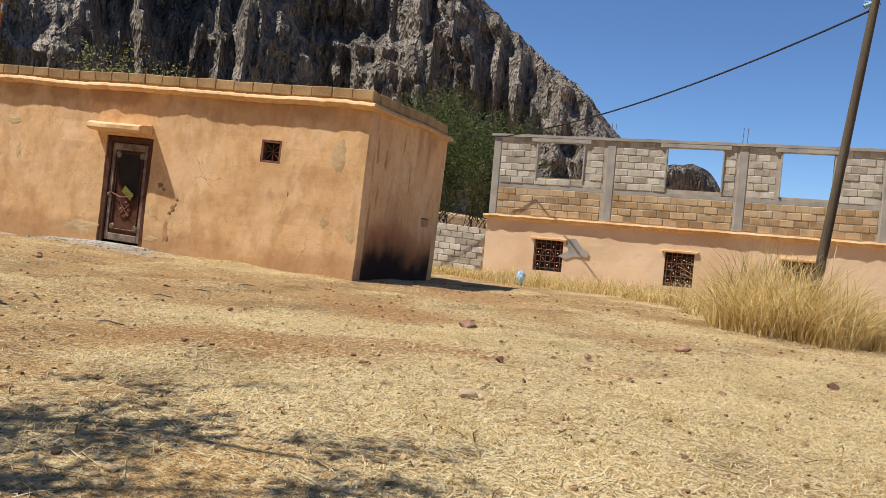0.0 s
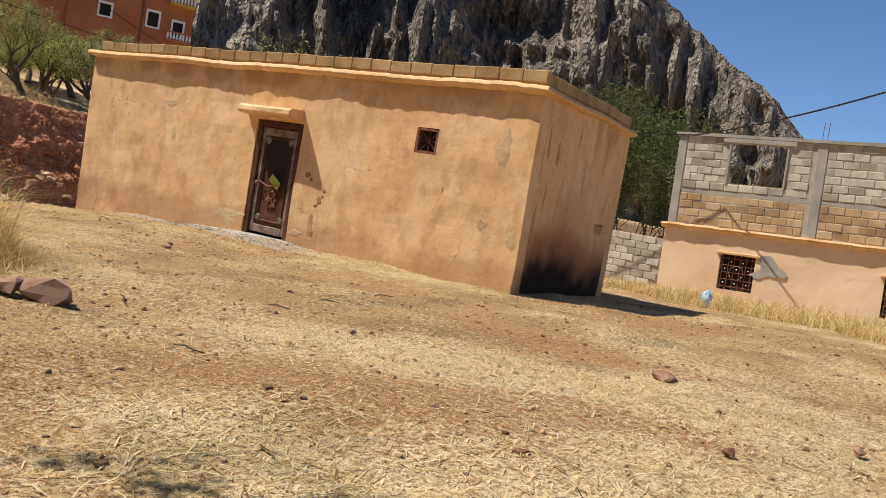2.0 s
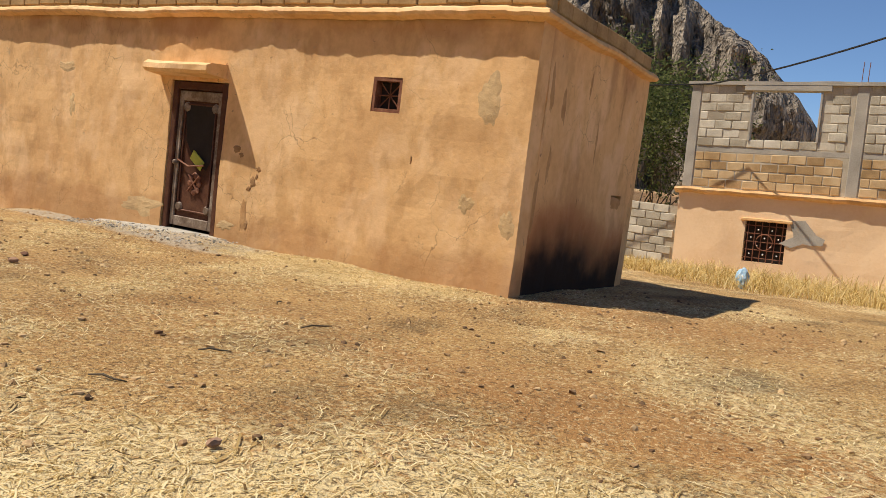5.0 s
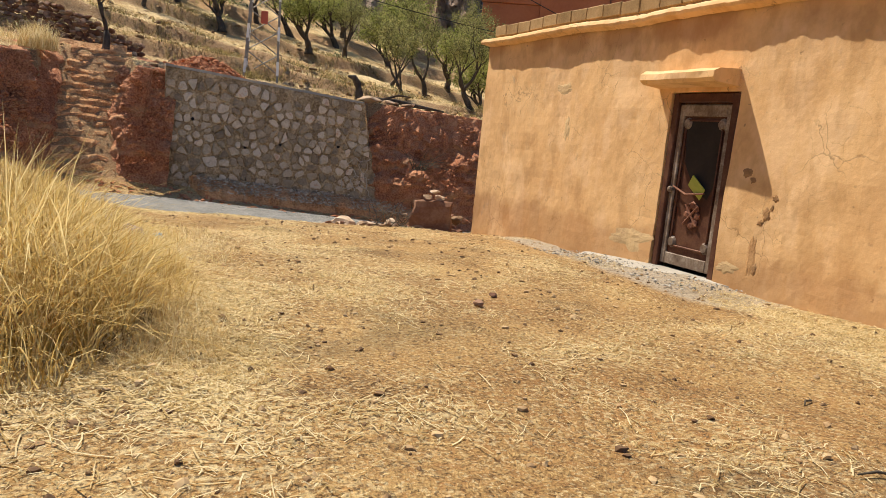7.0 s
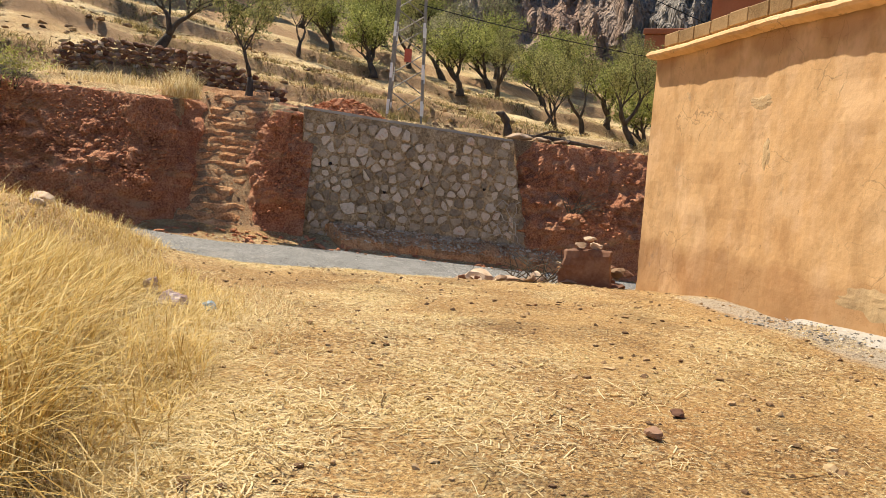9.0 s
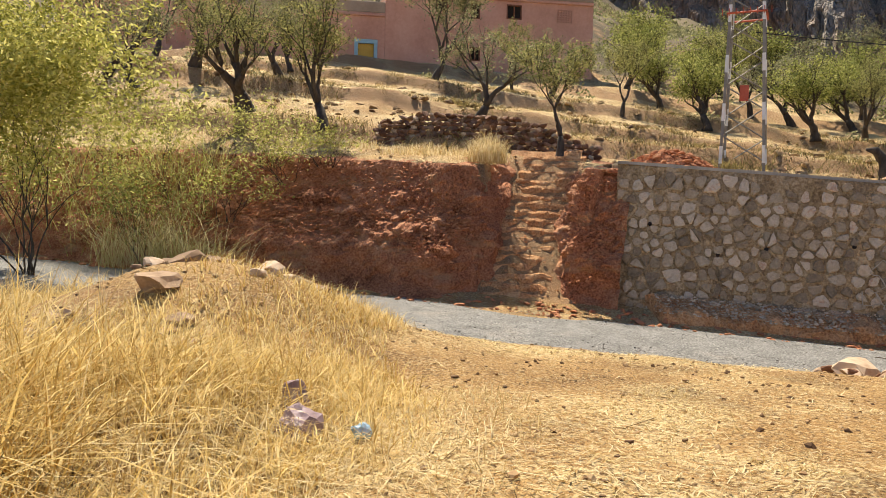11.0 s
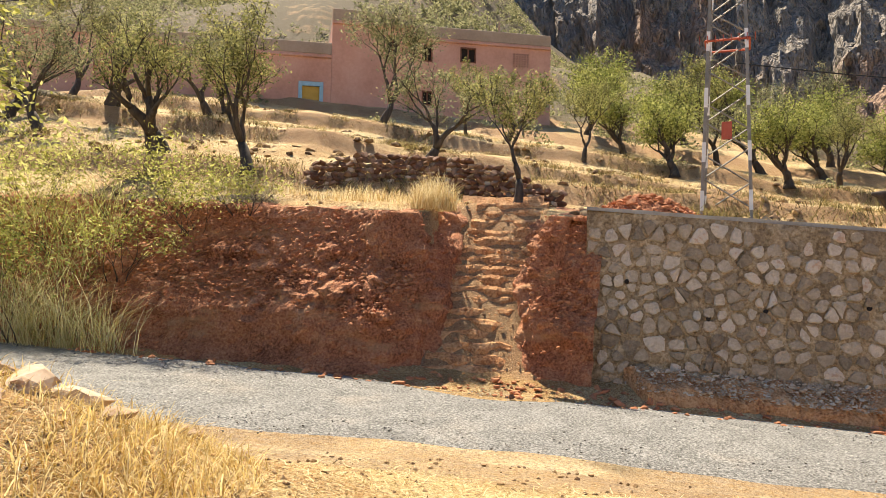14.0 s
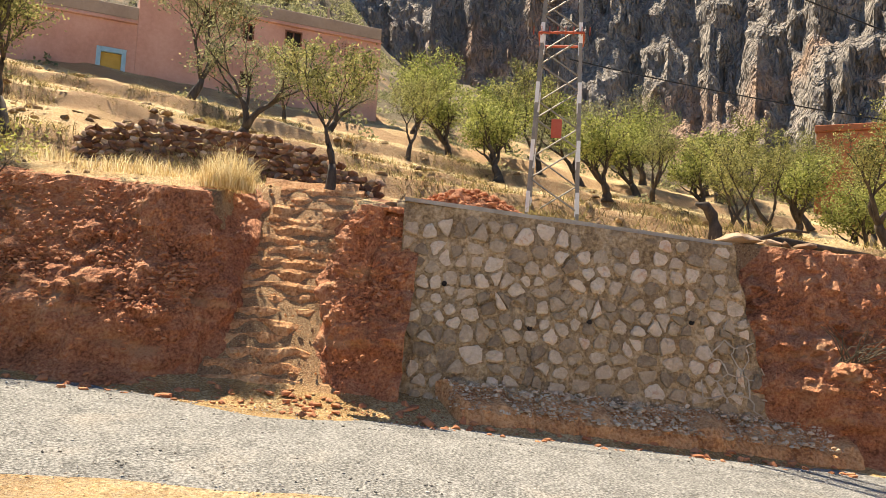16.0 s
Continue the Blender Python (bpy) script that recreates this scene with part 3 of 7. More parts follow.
# red earth banks: a rough face that follows a line in plan, and laps onto the terrace
def bank_profile(s):
    return -0.24 * max(0.0, 1 - s / 0.16) ** 1.5 + 0.06 * s + 0.13 * smooth(0.3, 0.42, s) + 0.81 * max(0.0, (s - 0.36) / 0.64)


def bank(name, path, label, seed, lean=1.6, rows=58):
    pts = []
    for (x0, y0), (x1, y1) in zip(path, path[1:]):
        n_ = max(1, int(math.hypot(x1 - x0, y1 - y0) / 0.075))
        pts += [(x0 + (x1 - x0) * i / n_, y0 + (y1 - y0) * i / n_) for i in range(n_)]
    pts.append(path[-1])
    vs, fs = [], []
    for i, (x, y) in enumerate(pts):
        a = pts[max(0, i - 5)]
        b = pts[min(len(pts) - 1, i + 5)]
        u = i * 0.075
        t = Vector((b[0] - a[0], b[1] - a[1])).normalized()
        inward = Vector((-t.y, t.x))
        lo = ground_z(x, y) - 0.15
        le = lean * (1 - 0.6 * abs(t.x))
        hi = hill_z(x + inward.x * le, y + inward.y * le) + 0.06 * noise.noise((y * 1.3, x, seed))
        for k in range(rows + 4):
            s = min(1.0, k / rows)
            # steep foot, ledge at mid height, then a looser upper slope
            ledge = bank_profile(s)
            d = lean * (1 - 0.6 * abs(t.x)) * ledge
            z = lo + (hi - lo) * s
            r = 0.22 * noise.noise((u, z * 1.6, seed)) + 0.30 * (0.35 - abs(noise.noise((u * 1.9, z * 2.6, seed + 4)))) + 0.14 * noise.noise((u * 4.8, z * 5.5, seed + 6)) + (0.09 * noise.noise((u * 11, z * 11, seed + 8)) + 0.06 * noise.noise((u * 21, z * 21, seed + 9))) * (0.4 + 0.6 * smooth(0.28, 0.42, s))
            d += r * (0.4 + 0.6 * math.sin(math.pi * min(1, s * 1.02)))
            if k > rows:
                d = lean * (1 - 0.6 * abs(t.x)) + 0.3 * (k - rows)
                z = hill_z(x + inward.x * d, y + inward.y * d) + 0.05 - 0.04 * (k - rows) + 0.07 * noise.noise((x * 3, y * 3, k)) + 0.04 * noise.noise((x * 9, y * 9, k))
            vs.append((x + inward.x * d, y + inward.y * d, z))
    m = rows + 4
    for i in range(len(pts) - 1):
        for k in range(m - 1):
            a = i * m + k
            fs.append((a, a + m, a + m + 1, a + 1))
    ob = from_lists(name, vs, fs, M_RED)
    return tagged(ob, label, "earth bank", kind="structure")


bank("bank_south", [(-27.95, -40.0), (-27.95, 3.2), (-28.08, 3.8), (-28.32, 4.25), (-28.66, 4.6), (-29.1, 4.85), (-32.1, 5.05)], "cut bank of crumbling red earth above the road", 1.0, lean=1.75)
bank("bank_middle", [(-32.0, 6.45), (-29.1, 6.3), (-28.5, 6.7), (-28.3, 7.75)], "narrow pier of red earth beside the stone wall", 11.0, lean=1.4)
bank("bank_north", [(-28.9, 13.2), (-28.35, 14.1), (-28.05, 15.0), (-27.9, 16.0), (-27.9, 60.0)], "cut bank of red earth beyond the stone wall", 21.0, lean=1.75)


# ==== retaining wall of mortared stone ====
def clip_poly(poly, px, py, nx_, ny_):
    out = []
    for i in range(len(poly)):
        a, b = poly[i], poly[(i + 1) % len(poly)]
        da = (a[0] - px) * nx_ + (a[1] - py) * ny_
        db = (b[0] - px) * nx_ + (b[1] - py) * ny_
        if da <= 0:
            out.append(a)
        if (da < 0 < db) or (db < 0 < da):
            k = da / (da - db)
            out.append((a[0] + (b[0] - a[0]) * k, a[1] + (b[1] - a[1]) * k))
    return out


def stone_cells(width, height, rows, rng):
    """Irregular cells that fill a rectangle, from jittered seeds."""
    seeds = []
    y = 0.0
    while y < height + 0.2:
        h = rng.choice((rng.uniform(0.14, 0.22), rng.uniform(0.22, 0.36)))
        x = rng.uniform(-0.3, 0.0)
        while x < width + 0.3:
            w = rng.choice((rng.uniform(0.13, 0.26), rng.uniform(0.28, 0.5)))
            seeds.append((x + w / 2, y + h / 2 + rng.uniform(-0.11, 0.11)))
            x += w
        y += h
    cells = []
    for i, (sx, sy) in enumerate(seeds):
        if not (0 < sx < width and 0 < sy < height):
            continue
        poly = [(0.0, 0.0), (width, 0.0), (width, height), (0.0, height)]
        for j, (qx, qy) in enumerate(seeds):
            if i != j and abs(qx - sx) < 1.3 and abs(qy - sy) < 1.0:
                poly = clip_poly(poly, (sx + qx) / 2, (sy + qy) / 2, qx - sx, qy - sy)
        if len(poly) > 2:
            cells.append(((sx, sy), poly))
    return cells


def shrink(poly, centre, gap, rng):
    out = []
    for x, y in poly:
        d = math.hypot(x - centre[0], y - centre[1])
        k = max(0.35, (d - gap) / d)
        out.append((centre[0] + (x - centre[0]) * k, centre[1] + (y - centre[1]) * k))
    # roughen and cut the sharp corners
    k_all = rng.choice((rng.uniform(0.74, 0.88), rng.uniform(0.86, 1.0)))
    rough_ = []
    for i in range(len(out)):
        a, b = out[i], out[(i + 1) % len(out)]
        k1, k2 = rng.uniform(0.84, 0.98) * k_all, rng.uniform(0.96, 1.06) * k_all
        mid_ = ((a[0] + b[0]) / 2, (a[1] + b[1]) / 2)
        for p, k in ((a, k1), (mid_, k2)):
            rough_.append((centre[0] + (p[0] - centre[0]) * k, centre[1] + (p[1] - centre[1]) * k))
    out = rough_
    res = []
    n_ = len(out)
    for i in range(n_):
        a, b, c = out[i - 1], out[i], out[(i + 1) % n_]
        for q, f in ((a, 0.3), (c, 0.3)):
            res.append((b[0] + (q[0] - b[0]) * f + rng.uniform(-0.010, 0.010), b[1] + (q[1] - b[1]) * f + rng.uniform(-0.010, 0.010)))
    return res


WALL_LEN, WALL_X, BATTER = 6.35, -28.45, 1.0
stone_wall = thing("stone_retaining_wall", (WALL_X, 7.62, -0.95), "grey mortared stone retaining wall with dark drain holes", "wall", kind="structure")


def wall_top(s):
    return 3.54 - 0.42 * s / 5.8


def wall_right(z):
    return 5.8 + 0.5 * (1 - min(1.0, z / 3.0)) ** 1.2 + 0.03 * math.sin(z * 9)


bm = bmesh.new()
ss, zz = steps_between(0, WALL_LEN, 0.1), steps_between(0, 1, 0.04)
front = []
for s in ss:
    col = []
    for k in zz:
        z = wall_top(min(s, 5.5)) * k
        sx = min(s, wall_right(z))
        d = BATTER * z / 3.5 + 0.025 * noise.noise((s * 2.2, z * 2.2, 3)) + 0.012 * noise.noise((s * 7, z * 7, 1))
        col.append((bm.verts.new((-d, sx, z)), bm.verts.new((-d - 0.45, sx, z))))
    front.append(col)
for i in range(len(ss) - 1):
    for k in range(len(zz) - 1):
        q = (front[i][k], front[i + 1][k], front[i + 1][k + 1], front[i][k + 1])
        if (q[0][0].co - q[1][0].co).length < 1e-4 and (q[2][0].co - q[3][0].co).length < 1e-4:
            continue
        bm.faces.new([v[0] for v in q])
        bm.faces.new([v[1] for v in q[::-1]])
    t0, t1 = front[i][-1], front[i + 1][-1]
    if (t0[0].co - t1[0].co).length > 1e-4:
        bm.faces.new((t0[0], t1[0], t1[1], t0[1]))
for k in range(len(zz) - 1):
    for col, flip in ((front[0], 1), (front[-1], 0)):
        q = [col[k][0], col[k + 1][0], col[k + 1][1], col[k][1]]
        bm.faces.new(q if flip else q[::-1])
bmesh.ops.remove_doubles(bm, verts=bm.verts, dist=1e-4)
bmesh.ops.recalc_face_normals(bm, faces=bm.faces)
part("mortar_core", bm, M_STONE_MORTAR, stone_wall, "rough grey-tan mortar between the stones")
bm = bmesh.new()
for s0, s1 in zip(steps_between(0, 5.8, 0.3), steps_between(0, 5.8, 0.3)[1:]):
    a, b = wall_top(s0), wall_top(s1)
    vs_ = [bm.verts.new(p) for p in ((0.03 - BATTER, s0, a), (0.03 - BATTER, s1, b), (-0.46 - BATTER, s1, b), (-0.46 - BATTER, s0, a))]
    ws_ = [bm.verts.new(v.co + Vector((0.0, 0, 0.07 + 0.012 * noise.noise((v.co.y * 5, v.co.x * 9, 0))))) for v in vs_]
    bm.faces.new(ws_)
    for k in range(4):
        bm.faces.new((vs_[k], vs_[(k + 1) % 4], ws_[(k + 1) % 4], ws_[k]))
bmesh.ops.remove_doubles(bm, verts=bm.verts, dist=0.012)
part("coping", bm, M_CEMENT, stone_wall, "flat cement coping")
# solid plugs whose black colour stands for the shade inside the holes
for (s, z) in ((0.75, 2.15), (2.2, 1.5), (3.2, 1.65), (4.95, 1.75)):
    bm = bmesh.new()
    bmesh.ops.create_cone(bm, cap_ends=True, segments=12, radius1=0.045, radius2=0.04, depth=0.1, matrix=pose(-BATTER * z / 3.5, s, z, 0, 74, 0))
    part("drain_hole", bm, M_DARK, stone_wall, "round drain hole, a plug painted black for its depth")
rng = random.Random(5)
for (c, poly) in stone_cells(6.3, 3.42, 0, rng):
    if c[0] > wall_right(c[1]) - 0.12 or c[1] > wall_top(min(c[0], 5.5)) - 0.1 or c[1] < 0.12:
        continue
    poly = [(min(x, wall_right(y) - 0.02), min(y, wall_top(min(x, 5.5)) - 0.02)) for x, y in poly]
    if rng.random() < 0.03 or (c[1] > wall_top(min(c[0], 5.5)) - 0.3 and rng.random() < 0.25):
        continue
    o = shrink(poly, c, rng.uniform(0.008, 0.026), rng)
    o = [(max(0.015, min(x, wall_right(y) + 0.02)), min(y, wall_top(min(x, 5.5)) - 0.015)) for x, y in o]
    proud = rng.uniform(0.015, 0.06)
    bm = bmesh.new()
    base = -BATTER * c[1] / 3.5
    outer = [bm.verts.new((-0.06, x - c[0], y - c[1])) for x, y in o]
    mid = [bm.verts.new((proud * 0.75 + rng.uniform(-0.008, 0.008), (x - c[0]) * 0.97, (y - c[1]) * 0.97)) for x, y in o]
    inner = [bm.verts.new((proud + rng.uniform(-0.006, 0.01), (x - c[0]) * 0.82, (y - c[1]) * 0.82)) for x, y in o]
    top = bm.verts.new((proud + rng.uniform(0.0, 0.012), 0, 0))
    n_ = len(o)
    for i in range(n_):
        j = (i + 1) % n_
        bm.faces.new((outer[i], outer[j], mid[j], mid[i]))
        bm.faces.new((mid[i], mid[j], inner[j], inner[i]))
        bm.faces.new((inner[i], inner[j], top))
    ob = part("stone", bm, M_STONE, stone_wall)
    ob.matrix_basis = pose(base, c[0], c[1], 0, -math.degrees(math.atan(BATTER / 3.5)), 0)

# raised pale pointing on the corner that was rebuilt
bm = bmesh.new()
rng = random.Random(6)
for (c, poly) in stone_cells(6.3, 3.42, 0, rng):
    if c[0] > 4.75 + 0.5 * c[1] and 0.35 < c[1] < 1.75 and c[0] < wall_right(c[1]) - 0.05:
        q = [Vector((0.035 - BATTER * z / 3.5, min(y, wall_right(z) - 0.01), z)) for y, z in poly]
        for a, b in zip(q, q[1:] + q[:1]):
            if rng.random() < 0.4:
                continue
            mid_ = (a + b) / 2 + Vector((0.01, rng.uniform(-0.02, 0.02), rng.uniform(-0.02, 0.02)))
            tube(bm, [a, mid_, b], [0.010, rng.uniform(0.006, 0.018), 0.010], 5)
part("pointing", bm, M_POINTING, stone_wall, "raised whitish mortar pointing on the rebuilt corner")

# earth steps in the cut
M_STEPS = material("trodden_earth", [(0.40, 0.17, 0.07), (0.68, 0.35, 0.155), (0.80, 0.49, 0.25)], scale=2.5, fine=20, bump=1.0, fine_mix=0.6, world_space=True, bump_dist=0.1, stops=[0.38, 0.5, 0.62])
stairs = thing("earth_steps", (-28.2, 5.75, -0.75), "worn steps cut into the ochre earth bank", "steps", kind="structure")
rng = random.Random(8)
for k in range(18):
    bm = bmesh.new()
    x = -k * 0.205
    z = k * 0.211
    w = 0.78 - 0.016 * k
    worn = smooth(10, 3, k)
    c = 0.02 * k
    xs_ = steps_between(-w - 0.42, w + 0.2, 0.09)
    row = []
    for y in xs_:
        e = 0.08 * noise.noise((y * 2.6, k * 3.1, 2)) + 0.02 * noise.noise((y * 9, k * 3.1, 2))
        h = 0.09 * noise.noise((y * 1.7, k * 2.7, 7)) + 0.03 * noise.noise((y * 8, k * 2.7, 7)) - 0.09 * smooth(0.1, 0.6, y) * smooth(9, 4, k)
        row.append([bm.verts.new((x + 0.14 + 2 * e, y + c, z - 0.25)), bm.verts.new((x + 0.09 + 2 * e, y + c, z + 0.05 + h - 0.05 * worn)), bm.verts.new((x + 0.03 + e, y + c, z + 0.11 + h - 0.03 * worn)), bm.verts.new((x - 0.22, y + c, z + 0.13 + h * 0.5)), bm.verts.new((x - 0.3, y + c, z - 0.1))])
    for a, b in zip(row, row[1:]):
        for i in range(4):
            bm.faces.new((a[i], b[i], b[i + 1], a[i + 1]))
    bmesh.ops.recalc_face_normals(bm, faces=bm.faces)
    part("step", bm, M_STEPS, stairs)

bm = bmesh.new()
ramp = [[bm.verts.new((-4.1 * i / 40 + 0.25, -0.98 + 1.9 * j / 16, -0.1 + 1.03 * (4.1 * i / 40 - 0.25) + 0.03 * noise.noise((i * 0.5, j * 0.5, 3)) + 0.05 * abs(j / 8 - 1) ** 2)) for j in range(17)] for i in range(41)]
for a, b in zip(ramp, ramp[1:]):
    for j in range(16):
        bm.faces.new((a[j], a[j + 1], b[j + 1], b[j]))
bmesh.ops.recalc_face_normals(bm, faces=bm.faces)
part("ramp", bm, M_STEPS, stairs, "worn earth slope under the steps")

# earth plinth at the wall's foot
verts, faces = [], []
ss = steps_between(8.3, 14.9, 0.09)
for s in ss:
    h = 0.34 + 0.10 * noise.noise((s * 1.7, 0, 4)) + 0.03 * noise.noise((s * 6, 0, 4))
    out = 0.75 * smooth(8.3, 8.7, s)
    g = ground_z(-27.6, s) - 0.1
    for k, (d, z) in enumerate(((0.0, h + 0.25), (0.35, h + 0.16), (0.62, h + 0.05), (0.78, h - 0.08), (0.84, 0.12), (0.9, -0.1))):
        r = 0.09 * noise.noise((s * 2.2, k * 1.3, 6)) + 0.07 * noise.noise((s * 7, k * 2.3, 6))
        verts.append((WALL_X - 0.08 + d * out / 0.75 + r, s, g + z + 0.5 * r))
for i in range(len(ss) - 1):
    for k in range(5):
        a = i * 6 + k
        faces.append((a, a + 1, a + 7, a + 6))
tagged(from_lists("earth_plinth", verts, faces, M_STEPS), "low ledge of ochre earth along the stone wall's foot", "earth ledge", kind="structure")

# ==== ochre house ====
HX0, HX1, HY0, HY1 = -19.2, -8.2, 12.5, 16.25
house = thing("house", (0, 0, 0), "single-storey ochre plastered house with a flat roof", "house")
DOOR = (-13.98, -12.84, -0.3, 2.2)
WIN = (-10.36, -9.93, 1.98, 2.40)


def side_wall(name, x0, x1, z0, z1, at, rz, holes, seed, label=""):
    bm = bmesh.new()
    wall_with_holes(bm, steps_between(x0, x1, 0.14), steps_between(z0, z1, 0.14), 0.3, holes, wobble=0.035, seed=seed)
    bmesh.ops.recalc_face_normals(bm, faces=bm.faces)
    ob = part(name, bm, M_PLASTER, house, label, smooth_shade=False)
    ob.matrix_basis = pose(*at, 0, 0, rz)
    return ob


front_wall = side_wall("wall", HX0, HX1, -0.5, 3.12, (0, HY0, 0), 0, [DOOR, WIN], 0.0, "sunlit ochre front wall with cracks and grey patches")
layer(front_wall, "rust", lambda x, y, z: max(0.0, smooth(2.6, 3.0, z) * (0.62 + 0.8 * noise.noise((x * 1.3, z * 1.2, 5))) + smooth(0.9, 0.1, z - 0.2 * noise.noise((x * 1.1, 0, 1))) * (0.85 + 0.6 * noise.noise((x * 0.9, z * 2.0, 9)))))
end_wall = side_wall("wall", 0.0, HY1 - HY0 - 0.3, -0.6, 3.12, (HX1, HY0 + 0.3, 0), 90, [(2.72, 3.1, 1.18, 1.32)], 7.0, "shaded ochre end wall, its foot painted darker for shade")
# shade painted as a dark tone up the end wall's foot, and rusty runs from the roof's edge
layer(end_wall, "foot_shade", lambda x, y, z: max(0.0, min(1.0, 1.16 - 0.60 * (z + 0.1) + 0.10 * math.sin(x * 1.7))))
layer(end_wall, "rust", lambda x, y, z: max(0.0, 0.75 * smooth(1.6, 3.0, z) * (0.5 + noise.noise((x * 3.2, z * 0.5, 2)))))
side_wall("wall", 0.0, HY1 - HY0 - 0.3, -0.6, 3.12, (HX0, HY1, 0), -90, [], 9.0)
side_wall("wall", 0.0, HX1 - HX0, -0.6, 3.12, (HX1, HY1 + 0.3, 0), 180, [], 12.0)
# the roof slab, with a hand-trowelled lip
bm = bmesh.new()
lip = [(HX0 - 0.12, HY0 - 0.145), (HX1 + 0.10, HY0 - 0.145), (HX1 + 0.10, HY1 + 0.38), (HX0 - 0.12, HY1 + 0.38)]
ring = []
for (a, b) in zip(lip, lip[1:] + lip[:1]):
    n_ = int(math.hypot(b[0] - a[0], b[1] - a[1]) / 0.06)
    for i in range(n_):
        ring.append((a[0] + (b[0] - a[0]) * i / n_, a[1] + (b[1] - a[1]) * i / n_))
cx_, cy_ = (HX0 + HX1) / 2, (HY0 + HY1) / 2
prof = [(0.12, 3.08), (0.01, 3.115), (-0.01, 3.15), (0.01, 3.19), (0.05, 3.215), (0.4, 3.23)]
loops = []
for (x, y) in ring:
    w = noise.noise((x * 1.6, y * 1.6, 0)) + 0.6 * noise.noise((x * 5, y * 5, 2)) + 0.8 * noise.noise((x * 13, y * 13, 5))
    sag = 0.035 * noise.noise((x * 0.5, y * 0.5, 4))
    dx = 1 if x < cx_ - 5.4 else -1 if x > cx_ + 5.4 else 0
    dy = 1 if y < cy_ - 1.9 else -1 if y > cy_ + 2.1 else 0
    loops.append([bm.verts.new((x + dx * (d + 0.010 * w), y + dy * (d + 0.010 * w), z + sag + 0.016 * w)) for d, z in prof])
for a, b in zip(loops, loops[1:] + loops[:1]):
    for i in range(len(prof) - 1):
        bm.faces.new((a[i], b[i], b[i + 1], a[i + 1]))
bmesh.ops.contextual_create(bm, geom=[e for e in bm.edges if e.is_boundary and e.verts[0].co.z > 3.2])
bmesh.ops.recalc_face_normals(bm, faces=bm.faces)
part("roof", bm, M_PLASTER, house, "flat roof slab with a chipped plaster lip", smooth_shade=False)
# ceiling painted near-black for the unlit room
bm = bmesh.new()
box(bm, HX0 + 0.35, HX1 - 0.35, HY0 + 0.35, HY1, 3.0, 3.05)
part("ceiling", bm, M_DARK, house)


def block_mesh(name, sx, sy, sz, mat, seed):
    bm = bmesh.new()
    rng_ = random.Random(seed)
    box(bm, -sx / 2, sx / 2, -sy / 2, sy / 2, -sz / 2, sz / 2, jitter=0.006, rng=rng_)
    bmesh.ops.bevel(bm, geom=list(bm.edges), offset=0.012, segments=1, affect="EDGES")
    me = bpy.data.meshes.new(name)
    bm.to_mesh(me)
    bm.free()
    me.materials.append(mat)
    return me


def piece(name, me, parent, m):
    ob = new(name, me)
    ob.parent = parent
    ob.matrix_basis = m
    return ob


bm = bmesh.new()
box(bm, HX0 + 0.26, HX1, HY0 - 0.03, HY0 + 0.08, 3.22, 3.42)
box(bm, HX1 - 0.11, HX1 - 0.01, HY0 + 0.081, HY1 + 0.2, 3.22, 3.42)
part("parapet_bed", bm, M_PARAPET, house)
rng = random.Random(3)
parapet = [block_mesh("parapet_block", 0.408, 0.15, 0.18, M_PARAPET, s) for s in range(4)]
for (x0, y0, x1, y1) in ((HX0 + 0.25, HY0 + 0.02, HX1 + 0.02, HY0 + 0.02), (HX1 - 0.06, HY0 + 0.3, HX1 - 0.06, HY1 + 0.2), (HX0 + 0.3, HY1 + 0.1, HX1, HY1 + 0.1)):
    L = math.hypot(x1 - x0, y1 - y0)
    n_ = int(L / 0.4)
    for i in range(n_):
        k = (i + 0.5) / n_
        x, y = x0 + (x1 - x0) * k, y0 + (y1 - y0) * k
        sag = 0.03 * noise.noise((x * 0.5, y * 0.5, 4))
        piece("block", parapet[i % 4], house, pose(x, y + rng.uniform(-0.003, 0.003), 3.345 + sag + rng.uniform(-0.004, 0.004), 0, rng.uniform(-0.3, 0.3), (0 if y0 == y1 else 90) + rng.uniform(-0.4, 0.4)))

# hood over the door: a rough plastered slab
bm = bmesh.new()
xs_ = steps_between(-14.24, -12.88, 0.08)
prof = [(0.06, 2.25), (-0.34, 2.27), (-0.38, 2.31), (-0.37, 2.38), (-0.3, 2.42), (0.06, 2.45)]
rows_ = []
for x in xs_:
    e = 0.5 if x < -14.2 else 1.0
    rows_.append([bm.verts.new((x, HY0 + d * (0.55 + 0.45 * e) + 0.02 * noise.noise((x * 4, z * 9, 0)), z + 0.012 * noise.noise((x * 3, d * 7, 4)) + 0.0)) for d, z in prof])
for a, b in zip(rows_, rows_[1:]):
    for i in range(len(prof) - 1):
        bm.faces.new((a[i], b[i], b[i + 1], a[i + 1]))
for r in (rows_[0], rows_[-1]):
    bm.faces.new(r)
bmesh.ops.recalc_face_normals(bm, faces=bm.faces)
part("door_hood", bm, M_PLASTER, house, "rough plastered slab jutting over the door")

# metal door: frame, leaf with a black-painted sheet for its opening, pressed rosette, corner plates and a cloth
door = part("door", (lambda b: (box(b, -13.82, -12.98, HY0 + 0.16, HY0 + 0.20, 0.12, 2.08), b)[1])(bmesh.new()), M_METAL, house, "rusty brown metal door with a broken upper panel")
bm = bmesh.new()
for b_ in ((-13.96, -13.86, 0.0, 2.19), (-12.96, -12.86, 0.0, 2.19), (-13.86, -12.96, 2.08, 2.19)):
    box(bm, b_[0], b_[1], HY0 + 0.09, HY0 + 0.22, b_[2], b_[3], bevel=0.012)
part("door_frame", bm, M_METAL, door, "dark brown steel frame")
bm = bmesh.new()
